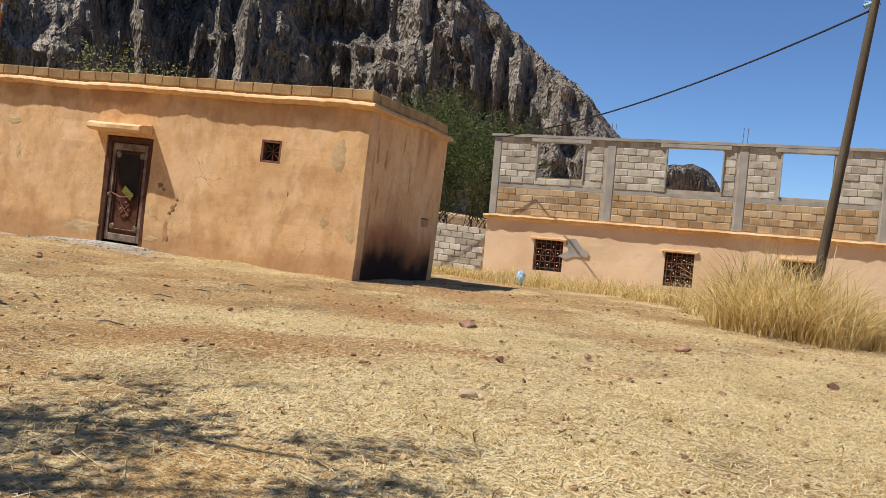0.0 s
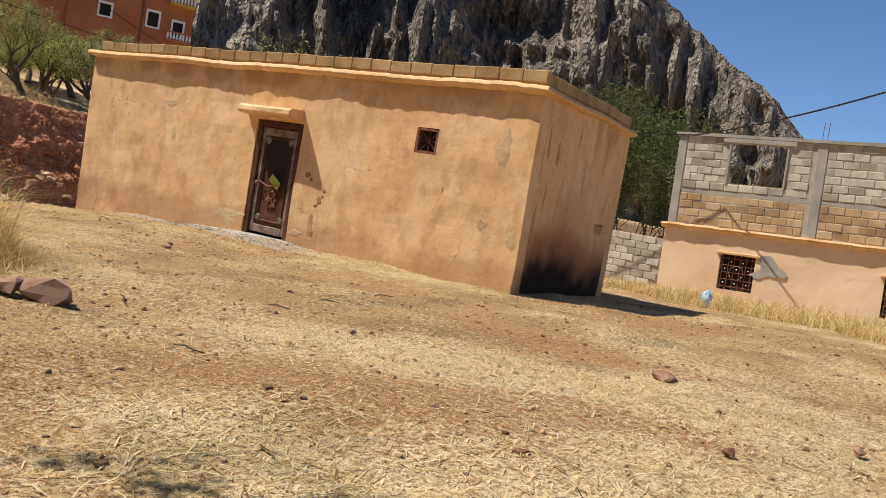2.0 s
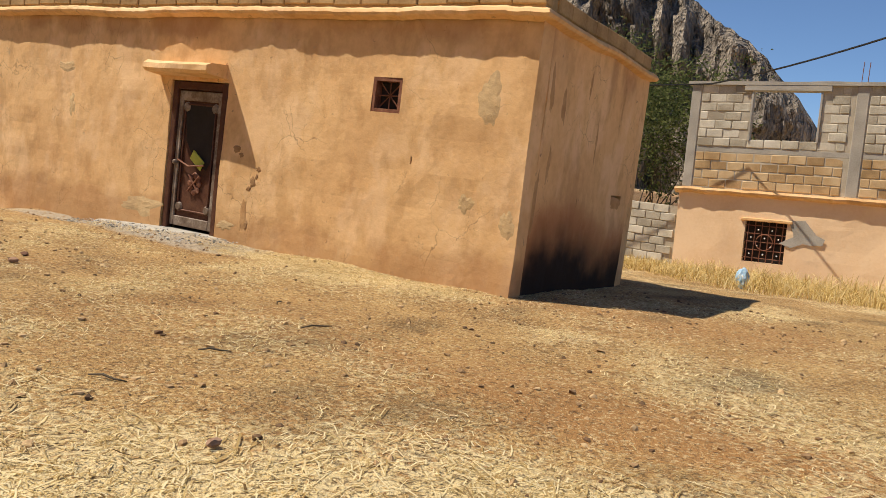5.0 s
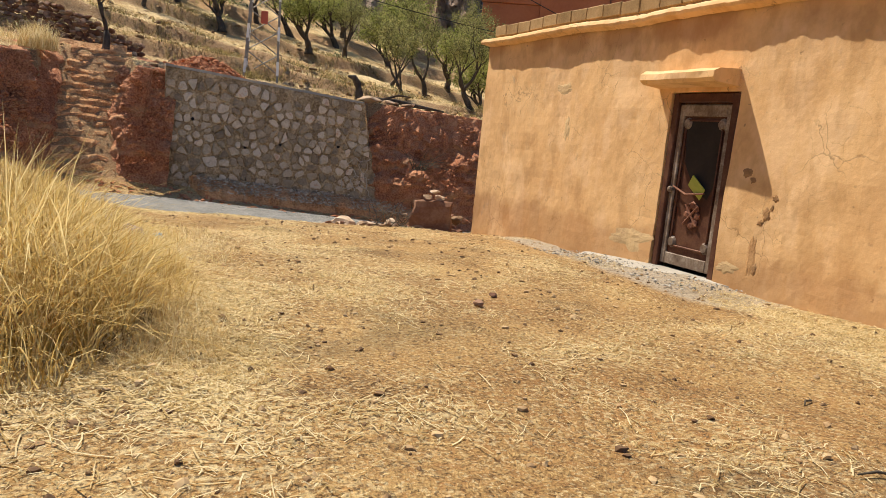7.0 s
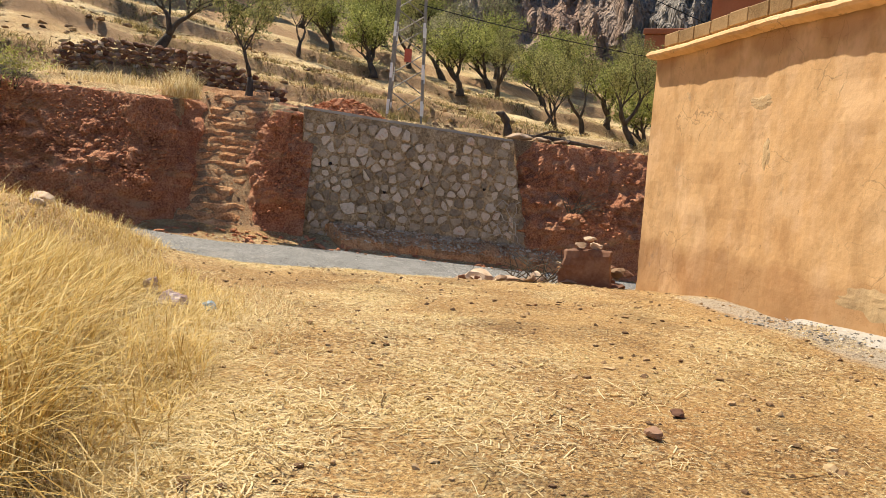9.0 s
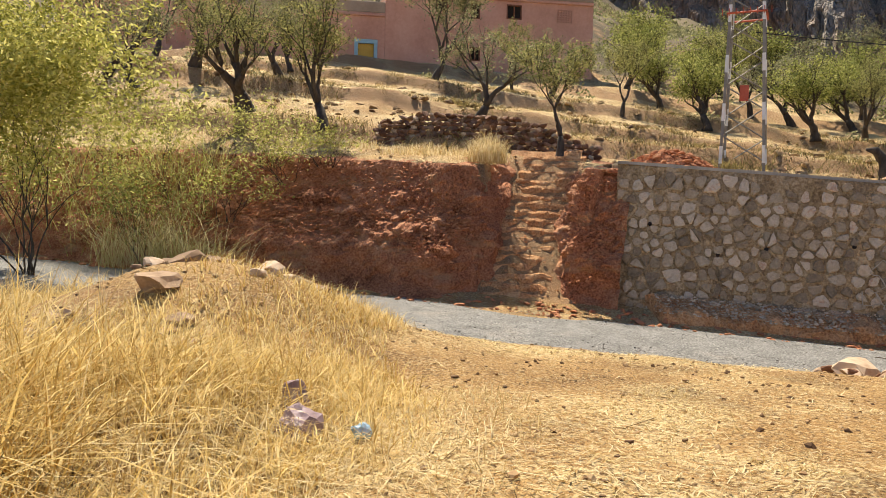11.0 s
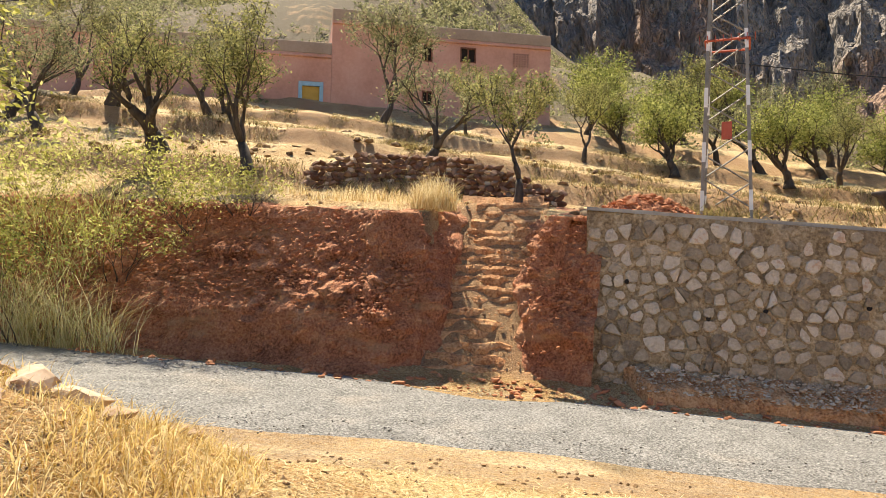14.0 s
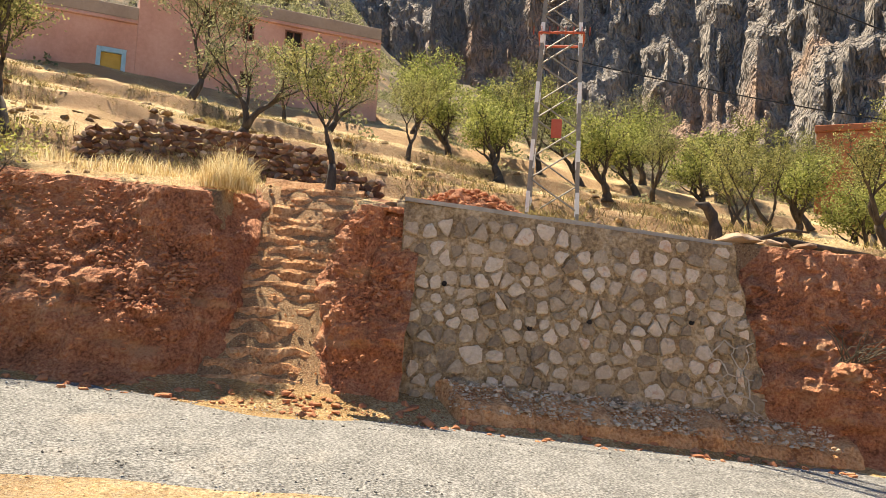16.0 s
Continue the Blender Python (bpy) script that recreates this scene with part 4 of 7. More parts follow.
for b_ in ((-13.85, -13.77, 0.1, 2.06), (-13.05, -12.97, 0.1, 2.06), (-13.77, -13.05, 1.92, 2.06), (-13.77, -13.05, 0.1, 0.24)):
    box(bm, b_[0], b_[1], HY0 + 0.128, HY0 + 0.16, b_[2], b_[3], bevel=0.008)
part("stile", bm, M_DOORFRAME, door, "worn grey edging of the door leaf")
bm = bmesh.new()
box(bm, -13.72, -13.1, HY0 + 0.135, HY0 + 0.158, 0.32, 0.345, bevel=0.006)
box(bm, -13.72, -13.1, HY0 + 0.135, HY0 + 0.158, 1.86, 1.885, bevel=0.006)
box(bm, -13.73, -13.705, HY0 + 0.135, HY0 + 0.158, 0.32, 1.88, bevel=0.006)
box(bm, -13.115, -13.09, HY0 + 0.135, HY0 + 0.158, 0.32, 1.88, bevel=0.006)
part("moulding", bm, M_METAL, door)
# flat sheet on the leaf; its black stands for the unlit gap
bm = bmesh.new()
pane = [(-13.72, 1.86), (-13.1, 1.86), (-13.1, 1.15), (-13.2, 0.95), (-13.42, 1.02), (-13.66, 1.35)]
bm.faces.new([bm.verts.new((x, HY0 + 0.152, z)) for x, z in pane])
bmesh.ops.recalc_face_normals(bm, faces=bm.faces)
part("broken_panel", bm, M_DARK, door, "black-painted sheet for the gap where the panel is broken")
for (cx, cz, ang) in ((-13.70, 0.38, 45), (-13.12, 0.38, 135), (-13.70, 1.83, -45), (-13.12, 1.83, -135)):
    bm = bmesh.new()
    bmesh.ops.create_cone(bm, cap_ends=True, segments=10, radius1=0.075, radius2=0.05, depth=0.03, matrix=pose(cx, HY0 + 0.143, cz, 90, 0, 0))
    part("corner_plate", bm, M_DOORFRAME, door, "round ornamental corner plate")
bm = bmesh.new()
for k in range(8):
    a = k * math.pi / 4
    bmesh.ops.create_icosphere(bm, subdivisions=1, radius=0.055, matrix=pose(-13.41 + 0.09 * math.cos(a), HY0 + 0.15, 0.74 + 0.12 * math.sin(a), 0, 0, 0) @ Matrix.Diagonal((1, 0.45, 1, 1)))
tube(bm, [(-13.52, HY0 + 0.13, 0.86), (-13.3, HY0 + 0.13, 0.62)], [0.014, 0.014], 6)
tube(bm, [(-13.3, HY0 + 0.13, 0.86), (-13.52, HY0 + 0.13, 0.62)], [0.014, 0.014], 6)
part("rosette", bm, M_IRON, door, "pressed metal flower ornament")
bm = bmesh.new()
bmesh.ops.create_uvsphere(bm, u_segments=10, v_segments=6, radius=0.04, matrix=pose(-13.8, HY0 + 0.1, 1.02))
tube(bm, [(-13.8, HY0 + 0.15, 1.02), (-13.8, HY0 + 0.1, 1.02)], [0.02, 0.02], 8)
part("door_knob", bm, M_DOORFRAME, door, "tarnished round knob")
bm = bmesh.new()
tube(bm, [(-13.76, HY0 + 0.11, 1.06), (-13.5, HY0 + 0.09, 0.98), (-13.2, HY0 + 0.1, 1.02)], [0.012, 0.014, 0.012], 6)
part("latch_bar", bm, M_IRON, door)
M_CLOTH = material("yellow_green_card", [(0.38, 0.42, 0.07), (0.5, 0.5, 0.1)], scale=6, fine=40, bump=0.1, rough=0.7)
bm = bmesh.new()
box(bm, -0.14, 0.14, -0.008, 0.008, -0.08, 0.08, bevel=0.004)
ob = part("folded_card", bm, M_CLOTH, door, "yellow-green card tucked behind the latch")
ob.matrix_basis = pose(-13.36, HY0 + 0.115, 1.08, 8, 35, 0)
door.location = (0, -0.07, 0)
# threshold of pale cement
bm = bmesh.new()
vs_ = []
for i, x in enumerate(steps_between(-15.4, -12.5, 0.2)):
    k = math.sin(math.pi * i / 14.5)
    vs_.append([bm.verts.new((x, HY0 + 0.1, ground_z(x, HY0) + 0.03)), bm.verts.new((x, HY0 - 0.3 * k, ground_z(x, HY0) + 0.02 + 0.01 * noise.noise((x * 4, 0, 0)))), bm.verts.new((x, HY0 - 0.75 * k - 0.1 + 0.12 * noise.noise((x * 2.5, 0, 3)), ground_z(x, HY0 - 0.7) - 0.04))])
for a, b in zip(vs_, vs_[1:]):
    for i in range(2):
        bm.faces.new((a[i], b[i], b[i + 1], a[i + 1]))
bmesh.ops.recalc_face_normals(bm, faces=bm.faces)
tagged(finish("threshold", bm, M_CEMENT), "pale worn cement apron before the door", "doorstep", kind="structure")

# stains and bare patches on the plaster, following its surface
def wall_patch(name, at, rz, seed, cx, cz, rx, rz_, mat, label, wob_seed):
    rng_ = random.Random(seed)
    bm_ = bmesh.new()
    rad = [0.8 + 0.4 * noise.noise((math.cos(i * math.pi / 22) * 1.3 + seed, math.sin(i * math.pi / 22) * 1.3, 0)) + 0.18 * noise.noise((math.cos(i * math.pi / 22) * 3 + seed, math.sin(i * math.pi / 22) * 3, 5)) + 0.05 * rng_.random() for i in range(44)]

    def spot(x, z):
        dy = 0.035 * (noise.noise((x * 0.7 + wob_seed, z * 0.7, 0)) + 0.4 * noise.noise((x * 2.7, z * 2.7 + wob_seed, 3)))
        return bm_.verts.new((x, dy - 0.006, z))

    ctr_ = spot(cx, cz)
    rings_ = [[spot(cx + rx * f * rad[i] * math.cos(i * math.pi / 22), cz + rz_ * f * rad[i] * math.sin(i * math.pi / 22)) for i in range(44)] for f in (0.5, 1.0)]
    for v in rings_[1]:
        v.co.y += 0.008
    for i in range(44):
        j = (i + 1) % 44
        bm_.faces.new((ctr_, rings_[0][i], rings_[0][j]))
        bm_.faces.new((rings_[0][i], rings_[1][i], rings_[1][j], rings_[0][j]))
    bmesh.ops.recalc_face_normals(bm_, faces=bm_.faces)
    o_ = part(name, bm_, mat, house, label)
    o_.matrix_basis = pose(*at, 0, 0, rz)


M_GREYPATCH = material("grey_repair", [(0.46, 0.31, 0.165), (0.56, 0.39, 0.205), (0.66, 0.46, 0.24)], scale=3, fine=12, bump=0.8, world_space=True)
M_RUST = material("rust_brown_streak", [(0.38, 0.20, 0.085), (0.50, 0.29, 0.13), (0.60, 0.37, 0.18)], scale=4, fine=18, bump=0.8, world_space=True)
M_SOOT = material("brown_stain", [(0.20, 0.11, 0.05), (0.34, 0.19, 0.085), (0.50, 0.31, 0.15)], scale=4, fine=18, bump=0.8, world_space=True)
for i, (cx, cz, rx, rz_, mat) in enumerate(((-8.72, 2.2, 0.2, 0.36, M_GREYPATCH), (-8.9, 1.02, 0.16, 0.14, M_GREYPATCH), (-8.35, 0.85, 0.12, 0.22, M_GREYPATCH), (-12.33, 0.42, 0.09, 0.3, M_RUST), (-12.66, 0.24, 0.2, 0.1, M_GREYPATCH), (-14.45, 0.3, 0.5, 0.2, M_GREYPATCH),
                                              (-12.55, 1.32, 0.09, 0.07, M_SOOT), (-12.45, 1.24, 0.05, 0.05, M_SOOT), (-12.12, 1.08, 0.06, 0.05, M_SOOT), (-12.2, 0.9, 0.07, 0.1, M_SOOT), (-12.27, 0.8, 0.05, 0.05, M_SOOT), (-12.14, 0.98, 0.03, 0.05, M_SOOT), (-12.27, 0.3, 0.05, 0.09, M_SOOT), (-9.7, 1.45, 0.02, 0.08, M_SOOT), (-16.5, 2.3, 0.3, 0.12, M_GREYPATCH), (-16.3, 1.7, 0.1, 0.25, M_GREYPATCH))):
    wall_patch("patch", (0, HY0, 0), 0, i, cx, cz, rx, rz_, mat, "grey repair patch" if mat is M_GREYPATCH else "dark chip in the plaster", 0.0)
for i, (cx, cz, rx, rz_) in enumerate(((0.12, 2.45, 0.07, 0.4), (0.55, 2.3, 0.1, 0.28), (0.3, 1.6, 0.05, 0.3), (1.35, 2.65, 0.05, 0.22), (1.8, 2.0, 0.04, 0.35), (2.7, 2.6, 0.05, 0.3), (2.9, 1.2, 0.32, 0.12), (0.08, 1.1, 0.06, 0.5))):
    wall_patch("patch", (HX1, HY0 + 0.3, 0), 90, 50 + i, cx, cz, rx, rz_, M_RUST, "brown streak in the plaster", 7.0)

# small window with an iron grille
win = part("window", (lambda b: (box(b, WIN[0], WIN[1], HY0 + 0.12, HY0 + 0.14, WIN[2], WIN[3]), b)[1])(bmesh.new()), M_DARK, house, "tiny window with a rusty frame, painted black for its unlit inside")
bm = bmesh.new()
for b_ in ((WIN[0], WIN[0] + 0.045, WIN[2], WIN[3]), (WIN[1] - 0.045, WIN[1], WIN[2], WIN[3]), (WIN[0] + 0.046, WIN[1] - 0.046, WIN[2], WIN[2] + 0.045), (WIN[0] + 0.046, WIN[1] - 0.046, WIN[3] - 0.045, WIN[3])):
    box(bm, b_[0], b_[1], HY0 - 0.012, HY0 + 0.118, b_[2], b_[3])
part("window_frame", bm, M_IRON, win, "rusty steel window frame")
bm = bmesh.new()
cx, cz = (WIN[0] + WIN[1]) / 2, (WIN[2] + WIN[3]) / 2
for a in (0, 45, 90, 135):
    d = 0.19 if a % 90 == 0 else 0.24
    tube(bm, [(cx - d * math.cos(radians(a)), HY0 + 0.06, cz - d * math.sin(radians(a))), (cx + d * math.cos(radians(a)), HY0 + 0.06, cz + d * math.sin(radians(a)))], [0.008, 0.008], 5)
part("grille", bm, M_IRON, win)

# ==== unfinished two-storey building ====
B_TILT = -2.4
block_house = thing("unfinished_building", (-9.5, 25.5, 0.0), "unfinished building of grey blocks over a plastered ground floor", "building", ry=B_TILT)
WINS = [(1.58, 2.55, 0.0, 1.02), (5.8, 6.68, -0.1, 0.97), (9.2, 10.12, 0.0, 1.02), (13.0, 13.9, 0.0, 1.02)]
UPPER = [(1.38, 3.0, 3.02, 4.26), (5.55, 7.3, 2.95, 4.26), (8.9, 10.42, 2.92, 4.26), (12.6, 14.1, 2.92, 4.26)]
BL = 16.0
bm = bmesh.new()
wall_with_holes(bm, steps_between(-0.15, BL, 0.3), steps_between(-1.6, 1.66, 0.3), 0.3, WINS, wobble=0.03, seed=30)
bmesh.ops.recalc_face_normals(bm, faces=bm.faces)
part("wall", bm, M_PLASTER_B, block_house, "pale ochre plastered ground-floor wall")
bm = bmesh.new()
xs_ = steps_between(-0.25, BL, 0.15)
rows_ = []
for x in xs_:
    w = 0.02 * noise.noise((x * 3, 0, 0))
    rows_.append([bm.verts.new((x, d + w, z + w)) for d, z in ((0.02, 1.6), (-0.13, 1.66), (-0.15, 1.71), (-0.12, 1.77), (0.3, 1.77))])
for a, b in zip(rows_, rows_[1:]):
    for i in range(4):
        bm.faces.new((a[i], b[i], b[i + 1], a[i + 1]))
bmesh.ops.recalc_face_normals(bm, faces=bm.faces)
part("ledge", bm, M_PLASTER, block_house, "reddish plastered ledge between the storeys")
for (x0, x1) in ((-0.1, 0.14), (3.72, 3.98), (7.72, 7.98), (11.7, 11.95), (15.7, 15.95)):
    bm = bmesh.new()
    box(bm, x0, x1, 0.0, 0.28, 1.775, 4.40, bevel=0.01)
    part("column", bm, M_CEMENT, block_house, "raw grey concrete column")
    if x0 > 0:
        for dx in (0.05, 0.18):
            bm = bmesh.new()
            tube(bm, [(x0 + dx, 0.1, 4.4), (x0 + dx + 0.01, 0.1, 4.98)], [0.009, 0.009], 5)
            part("rebar", bm, M_IRON, block_house, "bare rusty reinforcing rod")
bm = bmesh.new()
box(bm, 0.145, BL, 0.02, 0.24, 2.70, 2.83, bevel=0.008)
part("tie_beam", bm, M_CEMENT, block_house)
bm = bmesh.new()
box(bm, -0.2, BL, -0.05, 0.3, 4.402, 4.49)
bmesh.ops.subdivide_edges(bm, edges=[e for e in bm.edges if abs(e.verts[0].co.x - e.verts[1].co.x) > 1], cuts=40)
for v in bm.verts:
    v.co.z += 0.015 * noise.noise((v.co.x * 3, v.co.y * 9, 0)) if v.co.z > 4.45 else 0
part("lintel_beam", bm, M_CEMENT, block_house, "rough concrete beam along the top")
for (h, z0, z1, mat) in ((UPPER, 2.83, 4.40, M_MORTAR), ([], 1.775, 2.70, M_MORTAR)):
    bm = bmesh.new()
    wall_with_holes(bm, [0.14, BL], [z0, z1], 0.16, [u for u in h], 0.0)
    bmesh.ops.recalc_face_normals(bm, faces=bm.faces)
    ob = part("joint_bed", bm, mat, block_house)
    ob.location = (0, 0.022, 0)
for u in UPPER:
    bm = bmesh.new()
    box(bm, u[0] - 0.18, u[1] + 0.18, -0.045, 0.25, 4.262, 4.40, bevel=0.01)
    part("lintel", bm, M_CEMENT, block_house)
    bm = bmesh.new()
    box(bm, u[0] - 0.0, u[0] + 0.05, -0.02, 0.24, u[2], u[3] - 0.004, bevel=0.006)
    part("jamb", bm, M_CEMENT, block_house, "rough cement window jamb")
    bm = bmesh.new()
    box(bm, u[1] - 0.05, u[1], -0.02, 0.24, u[2], u[3] - 0.004, bevel=0.006)
    part("jamb", bm, M_CEMENT, block_house, "rough cement window jamb")
rng = random.Random(17)
grey = [block_mesh("grey_block", 0.385, 0.2, 0.2, M_BLOCK, s) for s in range(4)]
grey_half = [block_mesh("grey_half_block", 0.19, 0.2, 0.2, M_BLOCK, s) for s in range(2)]
brown = [block_mesh("brown_block", 0.385, 0.2, 0.2, M_BRICK, s) for s in range(4)]
brown_half = [block_mesh("brown_half_block", 0.19, 0.2, 0.2, M_BRICK, s) for s in range(2)]
COLS = [(-0.1, 0.14), (3.72, 3.98), (7.72, 7.98), (11.7, 11.95), (15.7, 15.95)]
for (z0, n_rows, pitch, full, half, holes) in ((1.79, 4, 0.228, brown, brown_half, []), (2.84, 7, 0.224, grey, grey_half, UPPER)):
    for r in range(n_rows):
        z = z0 + (r + 0.5) * pitch
        for c0, c1 in zip(COLS, COLS[1:]):
            x = c0[1] + 0.02
            first = True
            while x < c1[0] - 0.12:
                w = 0.21 if (first and r % 2) or x + 0.4 > c1[0] else 0.405
                first = False
                cx = x + w / 2
                hit = [h for h in holes if h[0] - 0.1 < cx < h[1] + 0.1 and h[2] < z < h[3] + 0.05]
                if not hit and not (z + 0.1 > 4.41) and not (half is grey_half and any(h[0] - 0.2 < cx < h[1] + 0.2 and z > 4.2 for h in holes)):
                    src = half if w < 0.3 else full
                    piece("block", src[rng.randrange(len(src))], block_house, pose(cx, 0.11 + rng.uniform(-0.012, 0.008), z + rng.uniform(-0.006, 0.006), 0, rng.uniform(-0.8, 0.8), rng.uniform(-0.8, 0.8)))
                x += w
# ends, partitions and back of the shell
for (x0, x1, y0, y1, z0, z1, mat) in ((-0.1, 0.1, 0.31, 7.0, -1.5, 4.0, M_BLOCK), (BL - 0.2, BL, 0.31, 7.0, -1.5, 4.4, M_BLOCK), (3.7, 3.9, 0.31, 5.0, 1.9, 4.1, M_BRICK), (0.11, 2.4, 5.0, 5.2, 1.9, 3.5, M_BRICK), (-0.1, BL, 0.31, 7.0, 1.62, 1.77, M_CEMENT), (-0.1, BL, 6.8, 7.0, -1.5, 1.6, M_BLOCK)):
    bm = bmesh.new()
    box(bm, x0, x1, y0, y1, z0, z1)
    part("inner_wall" if z1 - z0 > 1 else "floor_slab", bm, mat, block_house)
bm = bmesh.new()
bmesh.ops.create_icosphere(bm, subdivisions=1, radius=0.022)
ROSETTE = bpy.data.meshes.new("rosette")
bm.to_mesh(ROSETTE)
bm.free()
ROSETTE.materials.append(M_WHITE)
for w in WINS:
    pane_ = part("window", (lambda b: (box(b, w[0], w[1], 0.2, 0.22, w[2], w[3]), b)[1])(bmesh.new()), M_DARK, block_house, "barred ground-floor window, painted black for its unlit inside")
    bm = bmesh.new()
    for i in range(6):
        x = w[0] + (w[1] - w[0]) * (i + 0.5) / 6
        tube(bm, [(x, 0.02, w[2]), (x, 0.02, w[3])], [0.012, 0.012], 5)
    for i in range(5):
        z = w[2] + (w[3] - w[2]) * (i + 0.5) / 5
        tube(bm, [(w[0], 0.03, z), (w[1], 0.03, z)], [0.012, 0.012], 5)
    cx, cz = (w[0] + w[1]) / 2, (w[2] + w[3]) / 2
    tube(bm, [(cx + 0.2 * math.cos(t), -0.01, cz + 0.2 * math.sin(t)) for t in [math.pi * k / 8 for k in range(17)]], [0.012] * 17, 5)
    part("grille", bm, M_IRON, pane_, "rusty wrought-iron grille")
    for i in range(5):
        for k in range(4):
            if (i + k) % 2 == 0:
                piece("rosette", ROSETTE, pane_, pose(w[0] + (w[1] - w[0]) * (i + 1) / 6, 0.0, w[2] + (w[3] - w[2]) * (k + 1) / 5))
    bm = bmesh.new()
    box(bm, w[0] - 0.12, w[1] + 0.12, -0.07, 0.1, w[3] + 0.004, w[3] + 0.08, bevel=0.015)
    part("window_hood", bm, M_PLASTER, block_house)
# patch where the plaster has fallen off
bm = bmesh.new()
cen = (2.95, 0.72)
pr = [0.38, 0.25, 0.3, 0.55, 0.6, 0.22, 0.18, 0.5, 0.42, 0.2, 0.26, 0.4]
ring = [bm.verts.new((cen[0] + 1.25 * r * math.cos(k * math.pi / 6), -0.036, cen[1] + 0.75 * r * math.sin(k * math.pi / 6))) for k, r in enumerate(pr)]
ctr = bm.verts.new((cen[0], -0.036, cen[1]))
for k in range(12):
    bm.faces.new((ctr, ring[k], ring[(k + 1) % 12]))
bmesh.ops.recalc_face_normals(bm, faces=bm.faces)
part("bare_patch", bm, M_CEMENT, block_house, "grey patch where plaster has come off")

# grey block garden wall between the buildings
garden_wall = thing("wall_garden", (-12.6, 25.6, -1.4), "low garden wall of grey concrete blocks", "wall", kind="structure")
bm = bmesh.new()
box(bm, -8.0, 3.0, 0.02, 0.17, 0, 2.62)
part("joint_bed", bm, M_MORTAR, garden_wall)
for r in range(12):
    for i in range(14):
        x = -2.6 + i * 0.405 + (0.2 if r % 2 else 0)
        if x < 2.85:
            piece("block", grey[(i * 3 + r) % 4], garden_wall, pose(x, 0.09 + rng.uniform(-0.01, 0.01), 0.12 + r * 0.218, 0, rng.uniform(-0.7, 0.7), 0))


M_GRAVEL = material("gravel_stones", [(0.16, 0.15, 0.13), (0.34, 0.32, 0.28), (0.56, 0.53, 0.47)], scale=4, fine=30, bump=0.3, world_space=True, per_island=0.6)


# ==== trees ====
def grow(seed, height, spread, leaves, leaf_size, lean=(0, 0), trunk_r=0.11, fork=0.2, droop=0.0, depth=5, stems=1, puff=0.16):
    """A short trunk that forks into limbs and twigs; returns a wood bmesh and the lists of a leaf mesh."""
    rng_ = random.Random(seed)
    wood = bmesh.new()
    tips = []

    def limb(p, d, length, r, level):
        n_ = 5 if level < 2 else 3
        pts, rad = [p.copy()], [r * (1.35 if level == 0 else 1)]
        for i in range(n_):
            d = (d + Vector((rng_.gauss(0, 0.17), rng_.gauss(0, 0.17), rng_.gauss(0, 0.10) + (0.09 - droop) * (level > 0)))).normalized()
            p = p + d * length / n_
            pts.append(p.copy())
            rad.append(r * (1 - 0.4 * (i + 1) / n_))
            low = max(1, depth - 3) if stems == 1 else 1
            if level >= low and (level > low or i > 1):
                tips.append((p.copy(), d.copy(), level))
        tube(wood, pts, rad, 8 if level == 0 else 5 if level < 3 else 3)
        if level >= depth:
            return
        kids = rng_.choice((2, 3, 4)) if level == 0 else rng_.choice((2, 2, 3))
        base = rng_.uniform(0, 6.28)
        for k in range(kids):
            a = base + 6.28 * k / kids + rng_.uniform(-0.6, 0.6)
            out = Vector((math.cos(a), math.sin(a), 0))
            tilt = rng_.uniform(0.35, 1.0) * spread
            nd = (d * 1.0 + out * tilt + Vector((0, 0, 0.1))).normalized()
            at = pts[-1] if k < 2 or level == 0 else pts[-3]
            limb(at, nd, length * rng_.uniform(0.72, 1.0) * (1.35 if level == 0 else 0.88), max(0.011, rad[-1] * rng_.uniform(0.66, 0.9)) if stems == 1 else rad[-1] * rng_.uniform(0.6, 0.85), level + 1)

    for s in range(stems):
        a = rng_.uniform(0, 6.28)
        o = Vector((0.2 * math.cos(a), 0.2 * math.sin(a), -0.15)) if stems > 1 else Vector((0, 0, -0.15))
        d0 = Vector((lean[0] + (0.4 * math.cos(a) if stems > 1 else 0), lean[1] + (0.4 * math.sin(a) if stems > 1 else 0), 1)).normalized()
        limb(o, d0, height * fork, trunk_r, 0)
    lv, lf = [], []
    per = leaves / max(1, len(tips))
    for (p, d, level) in tips:
        n_ = int(per * rng_.choice((0.0, 0.3, 1.0, 2.7)) + rng_.random())
        for _ in range(n_):
            c = p + Vector((rng_.gauss(0, puff), rng_.gauss(0, puff), rng_.gauss(0, puff * 0.85)))
            u = Vector((rng_.gauss(0, 1), rng_.gauss(0, 1), rng_.gauss(0, 0.7))).normalized()
            w = u.orthogonal().normalized()
            w = (w * math.cos(1.1) + u.cross(w) * rng_.uniform(-1, 1)).normalized()
            s = leaf_size * rng_.uniform(0.6, 1.3)
            i = len(lv)
            lv += [c - u * s, c + w * s * 0.38, c + u * s, c - w * s * 0.38]
            lf.append((i, i + 1, i + 2, i + 3))
    return wood, lv, lf


def tree(name, at, label, category, group, args, leaf_mat, rz=0.0, scale=1.0):
    wood, lv, lf = grow(**args)
    ob = thing(name, at, label, category, group)
    part("trunk", wood, M_BARK, ob, "dark gnarled trunk and limbs", smooth_shade=True)
    from_lists("crown", [tuple(v) for v in lv], lf, leaf_mat, ob)
    ob.matrix_basis = pose(*at, 0, 0, rz) @ Matrix.Scale(scale, 4)
    return ob


def on_hill(x, y):
    return (x, y, ground_z(x, y))


